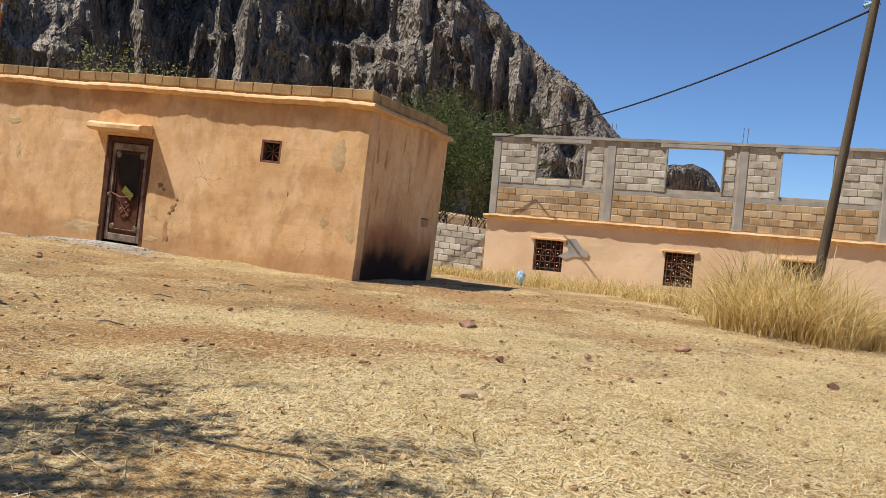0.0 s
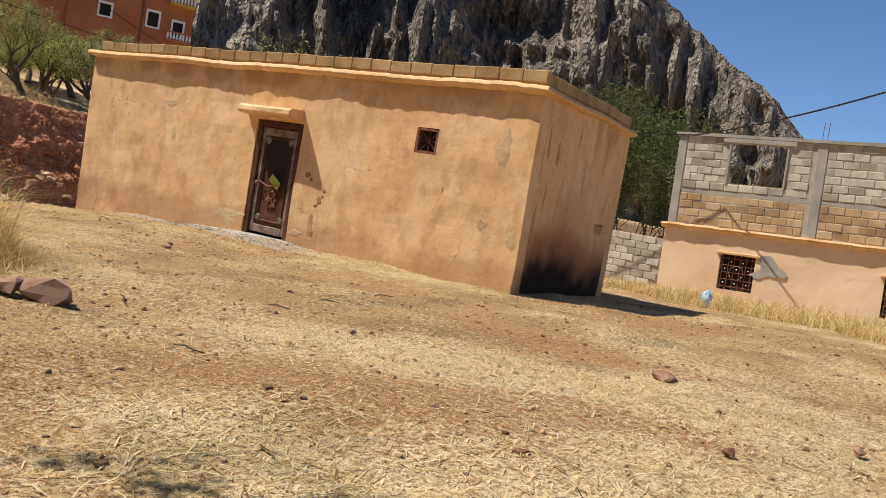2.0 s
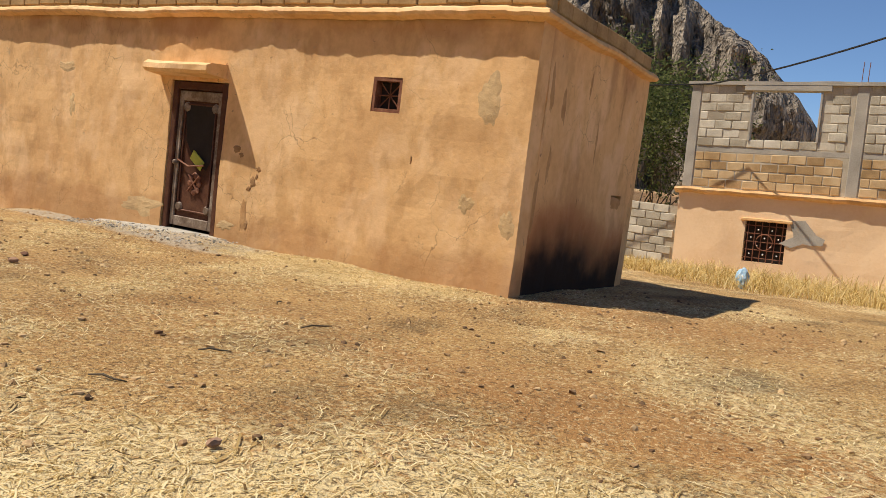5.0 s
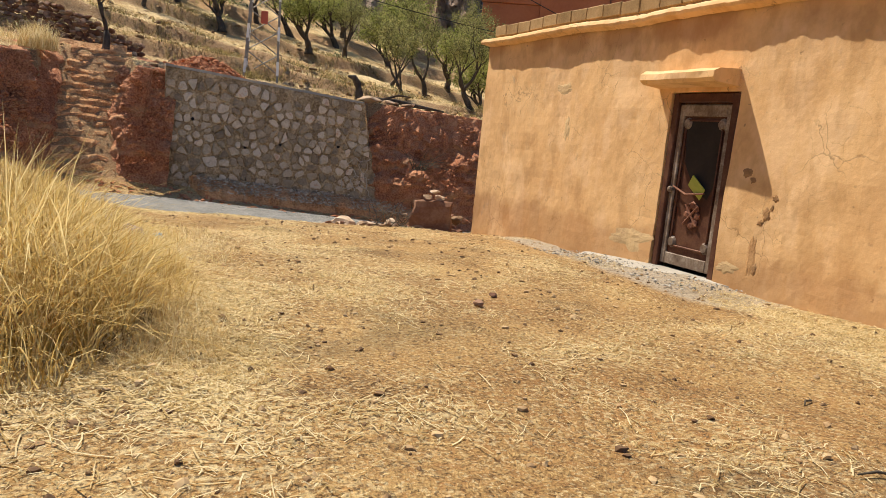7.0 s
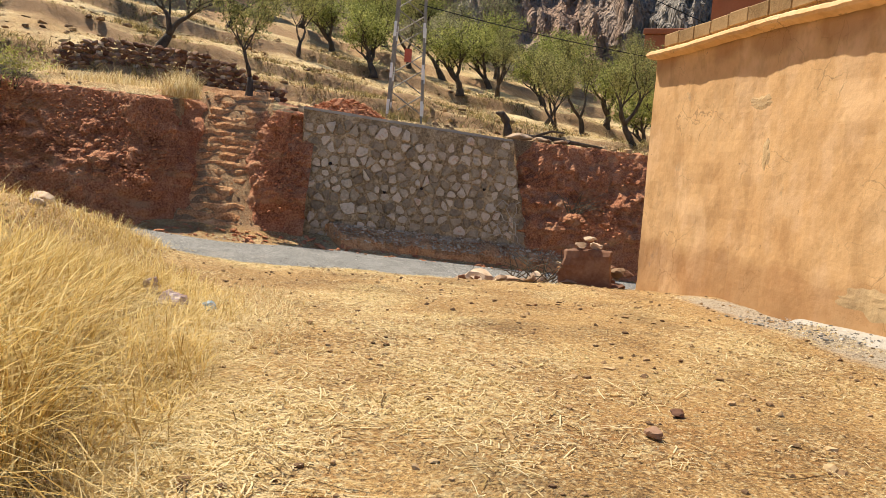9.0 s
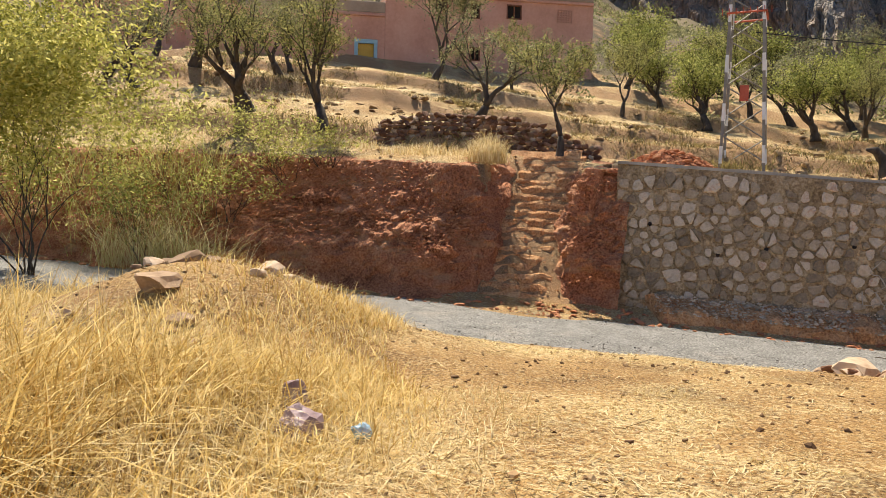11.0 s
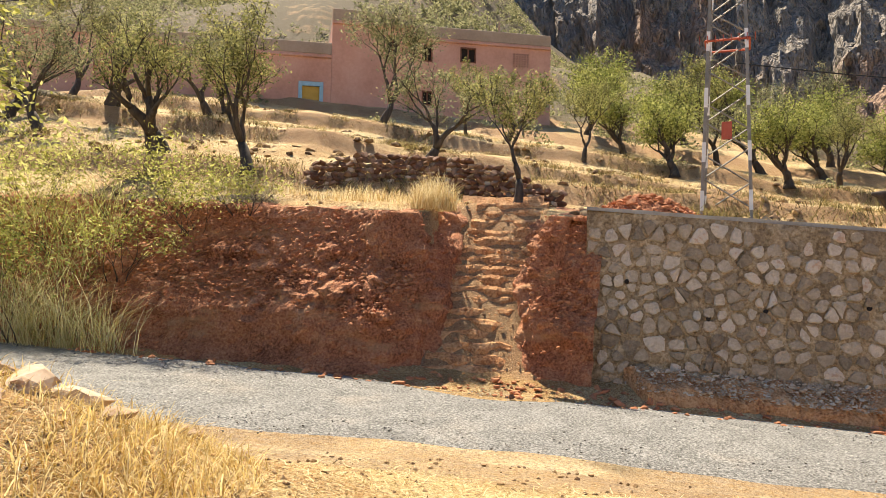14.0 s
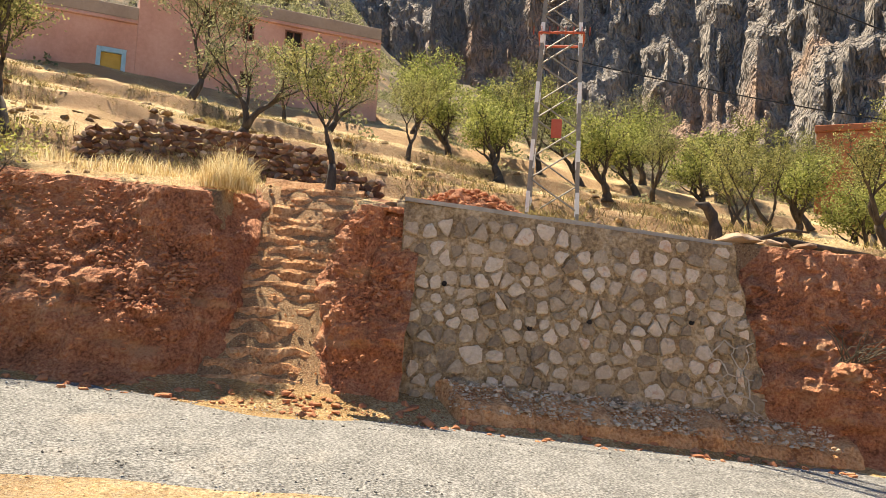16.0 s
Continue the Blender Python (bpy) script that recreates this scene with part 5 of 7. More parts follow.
ALMOND = "almond trees on the terraces"
kinds = [
    tree("almond_tree", on_hill(-33.1, -1.1), "almond tree with a dark forked trunk and sparse yellow-green leaves", "tree", ALMOND, dict(seed=11, height=6.2, spread=0.85, leaves=6480, leaf_size=0.051, lean=(0.0, 0.05), trunk_r=0.20, fork=0.17, puff=0.15), M_LEAF, 20),
    tree("almond_tree", on_hill(-33.9, -4.1), "thick-trunked old almond tree with sparse leaves", "tree", ALMOND, dict(seed=23, height=5.4, spread=0.8, leaves=4536, leaf_size=0.051, lean=(0.05, 0.15), trunk_r=0.37, fork=0.14, puff=0.15), M_LEAF, 0),
    tree("almond_tree", on_hill(-31.9, 6.05), "small almond tree beside the dry stone wall", "tree", ALMOND, dict(seed=31, height=3.15, spread=0.85, leaves=4968, leaf_size=0.043, lean=(0.0, -0.05), trunk_r=0.13, fork=0.24, puff=0.09), M_LEAF, 50),
    tree("almond_tree", on_hill(-38.6, 2.5), "leaning almond tree with half-bare limbs", "tree", ALMOND, dict(seed=43, height=5.6, spread=0.85, leaves=4536, leaf_size=0.051, lean=(0.0, 0.4), trunk_r=0.24, fork=0.15, puff=0.17), M_LEAF_GREY, 0),
    tree("almond_tree", on_hill(-46.0, 11.2), "bushy yellow-green almond tree", "tree", ALMOND, dict(seed=57, height=5.0, spread=0.95, leaves=4968, leaf_size=0.068, trunk_r=0.21, fork=0.15, puff=0.20), M_LEAF_BRIGHT, 0),
    tree("almond_tree", on_hill(-47.0, -1.2), "tall grey-leaved tree before the pink house", "tree", ALMOND, dict(seed=63, height=7.4, spread=0.75, leaves=5940, leaf_size=0.073, trunk_r=0.21, fork=0.16, puff=0.22), M_LEAF_GREY, 0),
]
for (k, x, y, rz, s) in ((2, -46.0, 7.6, 10, 1.0), (4, -45.6, 15.4, 80, 1.0), (0, -47.5, 17.8, 140, 0.8), (4, -52.0, 18.5, 30, 1.1), (0, -42.6, 18.8, 200, 0.65), (2, -38.5, 17.9, 60, 1.1), (4, -46.5, 23.5, 120, 1.05), (4, -40.5, 23.0, 10, 0.9),
                         (0, -45.8, 26.2, 300, 0.9), (4, -59.0, 24.5, 250, 1.2), (3, -36.2, -9.6, 180, 1.0), (1, -39.5, -9.3, 60, 0.9), (5, -43.0, -13.5, 60, 0.9), (3, -37.5, -12.0, 70, 1.1), (4, -51.5, 11.5, 300, 1.1), (4, -54.0, 7.8, 190, 1.05),
                         (2, -52.0, 13.8, 150, 1.4), (4, -57.0, 13.0, 40, 1.2), (4, -56.0, 20.0, 100, 1.2), (3, -41.5, -6.5, 250, 0.9), (5, -45.5, -7.8, 130, 0.7), (4, -64.0, 17.0, 10, 1.3), (0, -52.0, 27.0, 33, 0.9), (4, -47.0, 30.5, 210, 1.1), (0, -60.0, 31.0, 77, 1.0), (1, -55.0, 37.0, 77, 1.0),
                         (3, -48.5, 4.2, 20, 0.8), (2, -48.5, 2.4, 210, 0.9), (4, -50.0, 9.4, 90, 0.95), (3, -50.5, 15.5, 200, 1.0), (4, -49.5, 21.0, 15, 1.0), (2, -43.5, 21.0, 130, 1.3), (4, -54.5, 23.5, 320, 1.15), (4, -60.0, 9.5, 70, 1.3), (3, -62.0, 21.0, 170, 1.3), (0, -36.5, 22.5, 20, 0.7), (4, -41.0, 27.5, 200, 1.0), (2, -36.0, 26.0, 60, 1.3), (3, -40.0, 32.0, 10, 1.0), (0, -33.2, 18.8, 70, 0.75), (4, -35.0, 20.5, 160, 0.9), (1, -31.5, 21.5, 240, 0.9), (4, -45.5, 28.6, 20, 1.1)):
    x_, y_, z_ = on_hill(x, y)
    copy_thing(kinds[k], pose(x_, y_, z_, 0, 0, rz) @ Matrix.Scale(s, 4))

tree("thicket", (-12.2, 31.0, -0.6), "tall dark green thicket behind the garden wall", "bush", "", dict(seed=71, height=6.6, spread=0.42, leaves=11000, leaf_size=0.075, trunk_r=0.05, fork=0.24, stems=6, depth=4, puff=0.3), M_LEAF_DARK)
tree("thicket", (-14.4, 31.6, -0.6), "tall dark green thicket behind the garden wall", "bush", "", dict(seed=72, height=7.0, spread=0.4, leaves=11000, leaf_size=0.075, trunk_r=0.05, fork=0.24, stems=6, depth=4, puff=0.3), M_LEAF_DARK)
for (x, y, k, q) in ((-33.4, 33.6, 73, 1.22), (-33.2, 36.0, 74, 1.2), (-31.4, 36.6, 75, 1.12)):
    tree("shrub", on_hill(x, y), "sparse green shrub on the rise behind the house", "bush", "shrubs behind the house", dict(seed=k, height=5.6 * q, spread=0.7, leaves=1300, leaf_size=0.09, trunk_r=0.07, fork=0.22, stems=3, depth=4, puff=0.25), M_LEAF)
# the tree whose shadow falls on the yard
tree("yard_tree", (-6.4, 0.9, ground_z(-6.4, 0.9)), "bare-branched tree shading the yard", "tree", "", dict(seed=83, height=4.7, spread=1.2, leaves=4600, leaf_size=0.05, trunk_r=0.34, fork=0.25, puff=0.09), M_LEAF_DARK)
# broom-like bushes by the road
tree("roadside_bush", (-24.6, -4.0, ground_z(-24.6, -4.0)), "bright green broom-like bush beside the road", "bush", "", dict(seed=91, height=5.8, spread=0.62, leaves=30000, leaf_size=0.062, trunk_r=0.022, fork=0.24, stems=9, depth=4, puff=0.24), M_LEAF_WIRY)
tree("roadside_bush", (-27.4, -3.0, ground_z(-27.4, -3.0)), "pale green scrub on the earth bank", "bush", "", dict(seed=92, height=2.6, spread=0.7, leaves=1800, leaf_size=0.045, trunk_r=0.012, fork=0.28, stems=8, depth=3, puff=0.25), M_LEAF_BRIGHT)


for i, (y, k, q) in enumerate(((-5.4, 0.75, 1.25), (-4.3, 0.95, 1.1), (-3.3, 0.6, 1.2), (-2.5, 0.9, 1.15), (-1.7, 0.45, 0.9), (-1.3, 0.95, 1.0), (-0.5, 0.8, 0.8), (0.4, 0.97, 0.7), (-6.6, 0.9, 1.3), (-3.9, 0.3, 1.0))):
    lo = ground_z(-28.1, y)
    at = (-27.85 - 1.75 * bank_profile(k), y, lo + (hill_z(-29.7, y) - lo) * k)
    tree("bank_shrub", at, "wiry yellow-green shrub hanging on the red bank", "bush", "shrubs on the bank", dict(seed=400 + i, height=1.5 * q, spread=0.95, leaves=950, leaf_size=0.045, lean=(0.6, 0.25), trunk_r=0.010, fork=0.34, droop=0.10, stems=7, depth=3, puff=0.13), M_LEAF_WIRY)


# ==== grass, straw, crumbs ====
def blades(name, spots, mat, label, category):
    """One mesh of bent, tapering blades; spots are (x, y, z, height, lean, width)."""
    rng_ = random.Random(len(spots))
    vs, fs = [], []
    for (x, y, z, h, lean, w) in spots:
        a = rng_.uniform(0, 6.283)
        dx, dy = math.cos(a), math.sin(a)
        b = rng_.uniform(0, 6.283)
        wx, wy = math.cos(b) * w, math.sin(b) * w
        i = len(vs)
        for k, (s, t) in enumerate(((0, 1.0), (0.4, 0.8), (0.75, 0.55))):
            o = lean * s * s * h
            zz_ = z + h * s * (1 - 0.35 * lean * s)
            vs += [(x + dx * o - wx * t, y + dy * o - wy * t, zz_), (x + dx * o + wx * t, y + dy * o + wy * t, zz_)]
        vs.append((x + dx * lean * h * 1.05, y + dy * lean * h * 1.05, z + h * (1 - 0.42 * lean)))
        fs += [(i, i + 1, i + 3, i + 2), (i + 2, i + 3, i + 5, i + 4), (i + 4, i + 5, i + 6)]
    ob = from_lists(name, vs, fs, mat)
    return tagged(ob, label, category, kind="stuff")


def tuft_spots(cx, cy, rx, ry, n_, h, seed, lean=0.8, width=0.004, z=None):
    rng_ = random.Random(seed)
    out = []
    for _ in range(n_):
        a, r = rng_.uniform(0, 6.283), math.sqrt(rng_.random())
        x, y = cx + rx * r * math.cos(a), cy + ry * r * math.sin(a)
        out.append((x, y, (ground_z(x, y) if z is None else z) - 0.02, h * rng_.uniform(0.45, 1.15) * (1.1 - 0.5 * r), abs(rng_.gauss(0.45, 0.3)) * lean + 0.1, width * rng_.uniform(0.7, 1.4)))
    return out


s_ = []
for (cx, cy, rx, ry, n_, h) in ((-12.3, 5.5, 1.2, 0.7, 2600, 1.0), (-11.0, 5.6, 0.9, 0.7, 2400, 1.15), (-13.8, 5.2, 1.2, 0.9, 3000, 0.75), (-14.9, 5.7, 1.0, 0.8, 1900, 0.5), (-15.6, 4.6, 1.2, 0.9, 1800, 0.32), (-10.2, 5.6, 0.6, 0.5, 700, 0.5), (-14.6, 6.5, 1.1, 0.4, 1000, 0.22), (-16.2, 5.6, 1.0, 0.5, 500, 0.16), (-12.6, 6.4, 1.6, 0.35, 1800, 0.3), (-13.0, 3.6, 2.2, 1.2, 2600, 1.1), (-17.2, 4.6, 1.3, 0.8, 600, 0.2), (-18.6, 4.2, 1.0, 0.9, 700, 0.3), (-20.6, 2.6, 1.6, 1.2, 1500, 0.4), (-19.4, 1.2, 2.0, 1.0, 1500, 0.6), (-15.5, 2.2, 1.5, 1.0, 1800, 0.7), (-15.3, 6.1, 0.8, 0.5, 700, 0.36), (-16.5, 5.4, 1.1, 0.6, 400, 0.3), (-17.9, 5.3, 0.8, 0.5, 900, 0.28)):
    s_ += tuft_spots(cx, cy, rx, ry, n_, h, int(-cx * 100), lean=1.5, width=0.0042)
blades("dry_grass", s_, M_GRASS, "tangled dry yellow grass beside the track", "dry grass")
s_ = []
for (cx, cy, rx, ry, n_, h) in ((-12.6, 6.3, 2.6, 0.5, 3200, 0.26), (-14.6, 6.9, 1.6, 0.5, 2000, 0.22), (-11.3, 6.4, 1.5, 0.45, 1800, 0.24), (-13.2, 5.6, 2.6, 0.9, 3000, 0.5), (-17.6, 5.2, 1.3, 0.7, 1500, 0.22)):
    s_ += tuft_spots(cx, cy, rx, ry, n_, h, int(-cx * 90), lean=3.6, width=0.0028)
blades("fallen_stalks", s_, M_STRAW, "bent and fallen pale stalks at the edge of the dry grass", "dry grass")
s_ = []
for (cx, cy, rx, ry, n_, h) in ((-12.2, 6.0, 2.0, 0.55, 2600, 0.22), (-14.2, 6.0, 1.4, 0.6, 1600, 0.2)):
    s_ += tuft_spots(cx, cy, rx, ry, n_, h, int(-cx * 80), lean=3.0, width=0.003)
DEAD = leafy("dead_brown_stalks", [(0.10, 0.06, 0.025), (0.20, 0.13, 0.055), (0.32, 0.22, 0.10)], scale=1.0, fine=8, bump=0, per_island=0.6, world_space=True)
blades("dead_stalks", s_, DEAD, "brown rotting stalks under the dry grass", "dry grass")
s_ = []
for (cx, cy, rx, ry, n_, h) in ((-1.4, 13.4, 0.8, 1.2, 2000, 1.75), (-0.7, 13.0, 0.8, 0.9, 1500, 1.6), (0.5, 14.0, 1.0, 1.4, 1500, 0.95), (2.2, 14.0, 1.8, 2.4, 3000, 0.95), (-1.2, 16.0, 1.6, 1.6, 1200, 0.7), (-1.8, 20.0, 2.5, 2.2, 3000, 0.8), (-5.0, 21.5, 4.6, 2.2, 5200, 0.6), (-8.0, 23.0, 2.4, 1.6, 1600, 0.5), (3.0, 20.0, 3.0, 3.0, 2200, 0.9), (-10.3, 22.0, 1.6, 2.6, 1500, 0.35)):
    s_ += tuft_spots(cx, cy, rx, ry, n_, h, int(cx * 100) + 7, lean=1.35, width=0.007)
blades("dry_grass", s_, M_GRASS, "tall dry yellow grass before the unfinished building", "dry grass")
s_ = []
rng = random.Random(61)
for _ in range(42000):
    x, y = rng.uniform(-50, -29.8), rng.uniform(-14, 24)
    if noise.noise((x * 0.3, y * 0.3, 4)) > -0.05 and not (5.0 < y < 6.6 and x > -31.8):
        s_.append((x, y, hill_z(x, y), rng.uniform(0.05, 0.22), rng.uniform(0.5, 1.6), 0.008))
s_ += tuft_spots(-30.3, 4.4, 0.55, 0.5, 900, 0.95, 5, lean=0.5, width=0.006, z=hill_z(-30.3, 4.4))
s_ += tuft_spots(-31.0, 2.6, 1.0, 1.2, 900, 0.45, 6, lean=0.6, width=0.006, z=hill_z(-31.0, 2.6))
s_ += tuft_spots(-31.3, -0.2, 1.0, 1.5, 900, 0.5, 6, lean=0.6, width=0.006, z=hill_z(-31.3, -0.2))
blades("dry_grass", s_, M_STRAW, "thin dry grass over the terraced slope", "dry grass")
s_ = []
for _ in range(2600):
    y = rng.uniform(-10, 1.2)
    z0 = rng.random()
    z0 = max(z0, rng.random() * 0.8)
    s_.append((-27.95 - 1.75 * bank_profile(z0) + rng.uniform(0.0, 0.45), y, ground_z(-27.9, y) + z0 * 3.1, rng.uniform(0.5, 1.5), rng.uniform(0.4, 1.7), 0.0065))
blades("scrub", [q for q in s_ if noise.noise((q[1] * 0.5, q[2] * 0.5, 3)) + (-1.7 - q[1]) * 0.3 > 0], M_SCRUB, "pale green wiry scrub hanging on the bank", "scrub")

# a tall pale clump of reedy grass at the bank's foot
s_ = []
rng = random.Random(39)
for (cy, n_, h) in ((-1.4, 130, 1.7), (-2.2, 220, 2.0), (-3.1, 240, 2.1), (-4.2, 200, 1.8)):
    for _ in range(n_):
        x, y = -27.5 + rng.gauss(0, 0.16), cy + rng.gauss(0, 0.28)
        s_.append((x, y, ground_z(x, y) - 0.02, h * rng.uniform(0.5, 1.1), abs(rng.gauss(0.75, 0.35)), 0.006))
blades("reedy_grass", s_, M_REED, "tall pale green reedy grass at the bank's foot", "dry grass")


s_ = []
rng = random.Random(37)
for _ in range(110000):
    x, y = rng.uniform(-48, -30.2), rng.uniform(-14, 26)
    d = -29.5 - x
    k = (d + 0.4 * math.sin(y * 0.5) - 3.0) / 6.5
    f = k - math.floor(k)
    if (f < 0.16 or noise.noise((x * 0.35, y * 0.35, 19)) > 0.36) and noise.noise((x * 0.6, y * 0.6, 9)) > -0.15 and not (4.6 < y < 6.8 and x > -32):
        s_.append((x, y, ground_z(x, y) - 0.02, rng.uniform(0.10, 0.42), rng.uniform(0.4, 1.7), 0.010))
M_BRUSH = leafy("brown_brush", [(0.10, 0.075, 0.028), (0.21, 0.165, 0.06), (0.36, 0.29, 0.12)], scale=1.0, fine=8, bump=0, per_island=0.6, world_space=True)
blades("terrace_brush", s_, M_BRUSH, "brown brush along the terrace edges", "scrub")


def straw(n_, region, seed, zoff=0.006, size=1.0):
    rng_ = random.Random(seed)
    vs, fs = [], []
    while len(fs) < n_ * 2:
        x, y = rng_.uniform(region[0], region[1]), rng_.uniform(region[2], region[3])
        if litter(x, y) < rng_.random() ** 0.7 + 0.04:
            continue
        if y > HY0 - 0.05 and HX0 < x < HX1 + 0.05:
            continue
        a = rng_.uniform(0, 6.283)
        L = 0.010 + 0.09 * rng_.random() ** 5
        w = rng_.uniform(0.0016, 0.0038) * min(size, 1.4)
        L *= size
        dx, dy = math.cos(a), math.sin(a)
        z = ground_z(x, y) + 0.045 * noise.noise((x * 0.8, y * 0.8, 0)) + 0.02 * noise.noise((x * 3.1, y * 3.1, 5)) + zoff
        zb = z + rng_.uniform(0, 0.014)
        i = len(vs)
        mx, my = x + dx * L + rng_.gauss(0, 0.01), y + dy * L + rng_.gauss(0, 0.01)
        ex, ey = mx + (dx + rng_.gauss(0, 0.3)) * L, my + (dy + rng_.gauss(0, 0.3)) * L
        ez = z + rng_.uniform(-0.006, 0.008)
        vs += [(x - dy * w, y + dx * w, z), (x + dy * w, y - dx * w, z), (mx - dy * w, my + dx * w, zb), (mx + dy * w, my - dx * w, zb), (ex - dy * w, ey + dx * w, ez), (ex + dy * w, ey - dx * w, ez)]
        fs += [(i, i + 1, i + 3, i + 2), (i + 2, i + 3, i + 5, i + 4)]
    return vs, fs


vs_, fs_ = straw(120000, (-13.0, 2.5, 1.0, 15.5), 1)
tagged(from_lists("straw", vs_, fs_, M_STRAW), "loose pale straw scattered over the yard", "straw", kind="stuff")
vs_, fs_ = straw(30000, (-21.0, -8.0, 5.5, 12.4), 2)
tagged(from_lists("straw", vs_, fs_, M_STRAW), "thin straw along the dirt track", "straw", kind="stuff")


vs_, fs_ = straw(1700, (-13.0, 2.5, 1.0, 12.4), 3, 0.010, 2.0)
tagged(from_lists("straw", vs_, fs_, M_STRAW), "long pale stalks lying loose on the yard", "straw", kind="stuff")
vs_, fs_ = straw(1300, (-20.0, 2.5, 1.0, 12.4), 4, 0.012, 1.5)
tagged(from_lists("twigs", vs_, fs_, DEAD), "short dark twigs strewn over the yard", "twigs", kind="stuff")


def crumbs(n_, region, seed, lo, hi, zfun):
    rng_ = random.Random(seed)
    base = []
    for s in range(5):
        b = bmesh.new()
        bmesh.ops.create_icosphere(b, subdivisions=1, radius=1.0)
        for v in b.verts:
            v.co *= 1 + 0.95 * noise.noise(v.co * 1.7 + Vector((s * 5.1, 0.3, 0)))
        b.verts.index_update()
        base.append(([v.co.copy() for v in b.verts], [[v.index for v in f.verts] for f in b.faces]))
        b.free()
    vs, fs = [], []
    for _ in range(n_):
        x, y = rng_.uniform(region[0], region[1]), rng_.uniform(region[2], region[3])
        z = zfun(x, y)
        if z is None:
            continue
        r = lo + (hi - lo) * rng_.random() ** 6
        m = Matrix.Rotation(rng_.uniform(0, 6.28), 3, "Z")
        q = (rng_.uniform(0.7, 1.3), rng_.uniform(0.7, 1.3), rng_.uniform(0.4, 0.8))
        bv, bf = base[rng_.randrange(5)]
        i = len(vs)
        vs += [tuple(m @ Vector((v.x * q[0], v.y * q[1], v.z * q[2])) * r + Vector((x, y, z + 0.3 * r))) for v in bv]
        fs += [tuple(i + k for k in f) for f in bf]
    return vs, fs


def yard_spot(x, y):
    if y > HY0 and HX0 < x < HX1:
        return None
    return ground_z(x, y) + 0.045 * noise.noise((x * 0.8, y * 0.8, 0)) + 0.02 * noise.noise((x * 3.1, y * 3.1, 5))


vs_, fs_ = crumbs(26000, (-21.5, 2.5, 1.0, 16.0), 5, 0.0035, 0.027, yard_spot)
tagged(from_lists("crumbs", vs_, fs_, M_PEBBLE), "dark crumbs of earth and dung on the yard", "debris", kind="stuff")
vs_, fs_ = crumbs(9000, (-27.4, -22.2, -2.0, 14.0), 15, 0.005, 0.02, lambda x, y: ground_z(min(x, -22.4), y) + 0.03 if x < road_near(y) else None)
tagged(from_lists("gravel", vs_, fs_, M_GRAVEL), "loose grey gravel on the road", "gravel", kind="stuff")
vs_, fs_ = crumbs(2600, (-28.5, -27.75, 8.5, 14.6), 16, 0.012, 0.05, lambda x, y: ground_z(-27.6, y) + 0.22 + 0.45 * (-27.75 - x))
tagged(from_lists("gravel", vs_, fs_, M_PALE_RUBBLE), "earthy rubble on the earth ledge under the wall", "gravel", kind="stuff")
vs_, fs_ = crumbs(2600, (-29.0, -27.2, -8.0, 14.5), 6, 0.015, 0.09, lambda x, y: ground_z(x, y) if x > -28.1 else None)
tagged(from_lists("clods", vs_, fs_, M_CLOD), "fallen clods of red earth at the bank's foot", "clods", kind="stuff")
vs_, fs_ = crumbs(4000, (-48.0, -29.9, -14.0, 24.0), 9, 0.02, 0.16, lambda x, y: hill_z(x, y) if not 5 < y < 6.6 or x < -32 else None)
tagged(from_lists("slope_stones", vs_, fs_, M_PEBBLE), "loose brown stones over the terraces", "stones", kind="stuff")
vs_, fs_ = crumbs(1300, (-15.4, -12.3, 11.55, 12.45), 17, 0.004, 0.02, lambda x, y: ground_z(x, y) + 0.02 if noise.noise((x * 1.3, y * 2.0, 3)) > -0.25 - 0.4 * (y - 11.8) else None)
tagged(from_lists("gravel", vs_, fs_, M_GRAVEL), "pale gravel trodden in before the door", "gravel", kind="stuff")
# crumbling clods that hang on the bank's ledges
rng = random.Random(77)


vs_, fs_ = [], []
for (y0, y1, n_) in ((-9.0, 4.4, 21000), (15.2, 20.0, 5000), (6.6, 7.6, 900)):
    k = (y1 - y0)
    a_, b_ = crumbs(n_, (0.0, 1.0, y0, y1), int(n_), 0.010, 0.05, lambda u, y: 0.0)
    nv = len(vs_)
    per = 12
    for i in range(0, len(a_), per):
        grp = a_[i:i + per]
        c = (sum(v[0] for v in grp) / per, sum(v[1] for v in grp) / per)
        s = rng.choice((rng.uniform(0.36, 0.6), rng.uniform(0.45, 1.0), rng.uniform(0.0, 1.0)))
        lean, foot = (1.0, -28.08) if y0 == 6.6 else (1.75, -27.9) if y0 > 10 else (1.75, -27.93)
        lo = ground_z(foot, c[1]) - 0.15
        hi = hill_z(foot - lean, c[1])
        d = lean * bank_profile(s)
        vs_ += [(v[0] - c[0] + foot - d, v[1], v[2] + lo + (hi - lo) * s) for v in grp]
    fs_ += [tuple(nv + q for q in f) for f in b_]
tagged(from_lists("bank_clods", vs_, fs_, M_CLOD), "crumbling lumps on the ledges of the bank", "clods", kind="stuff")


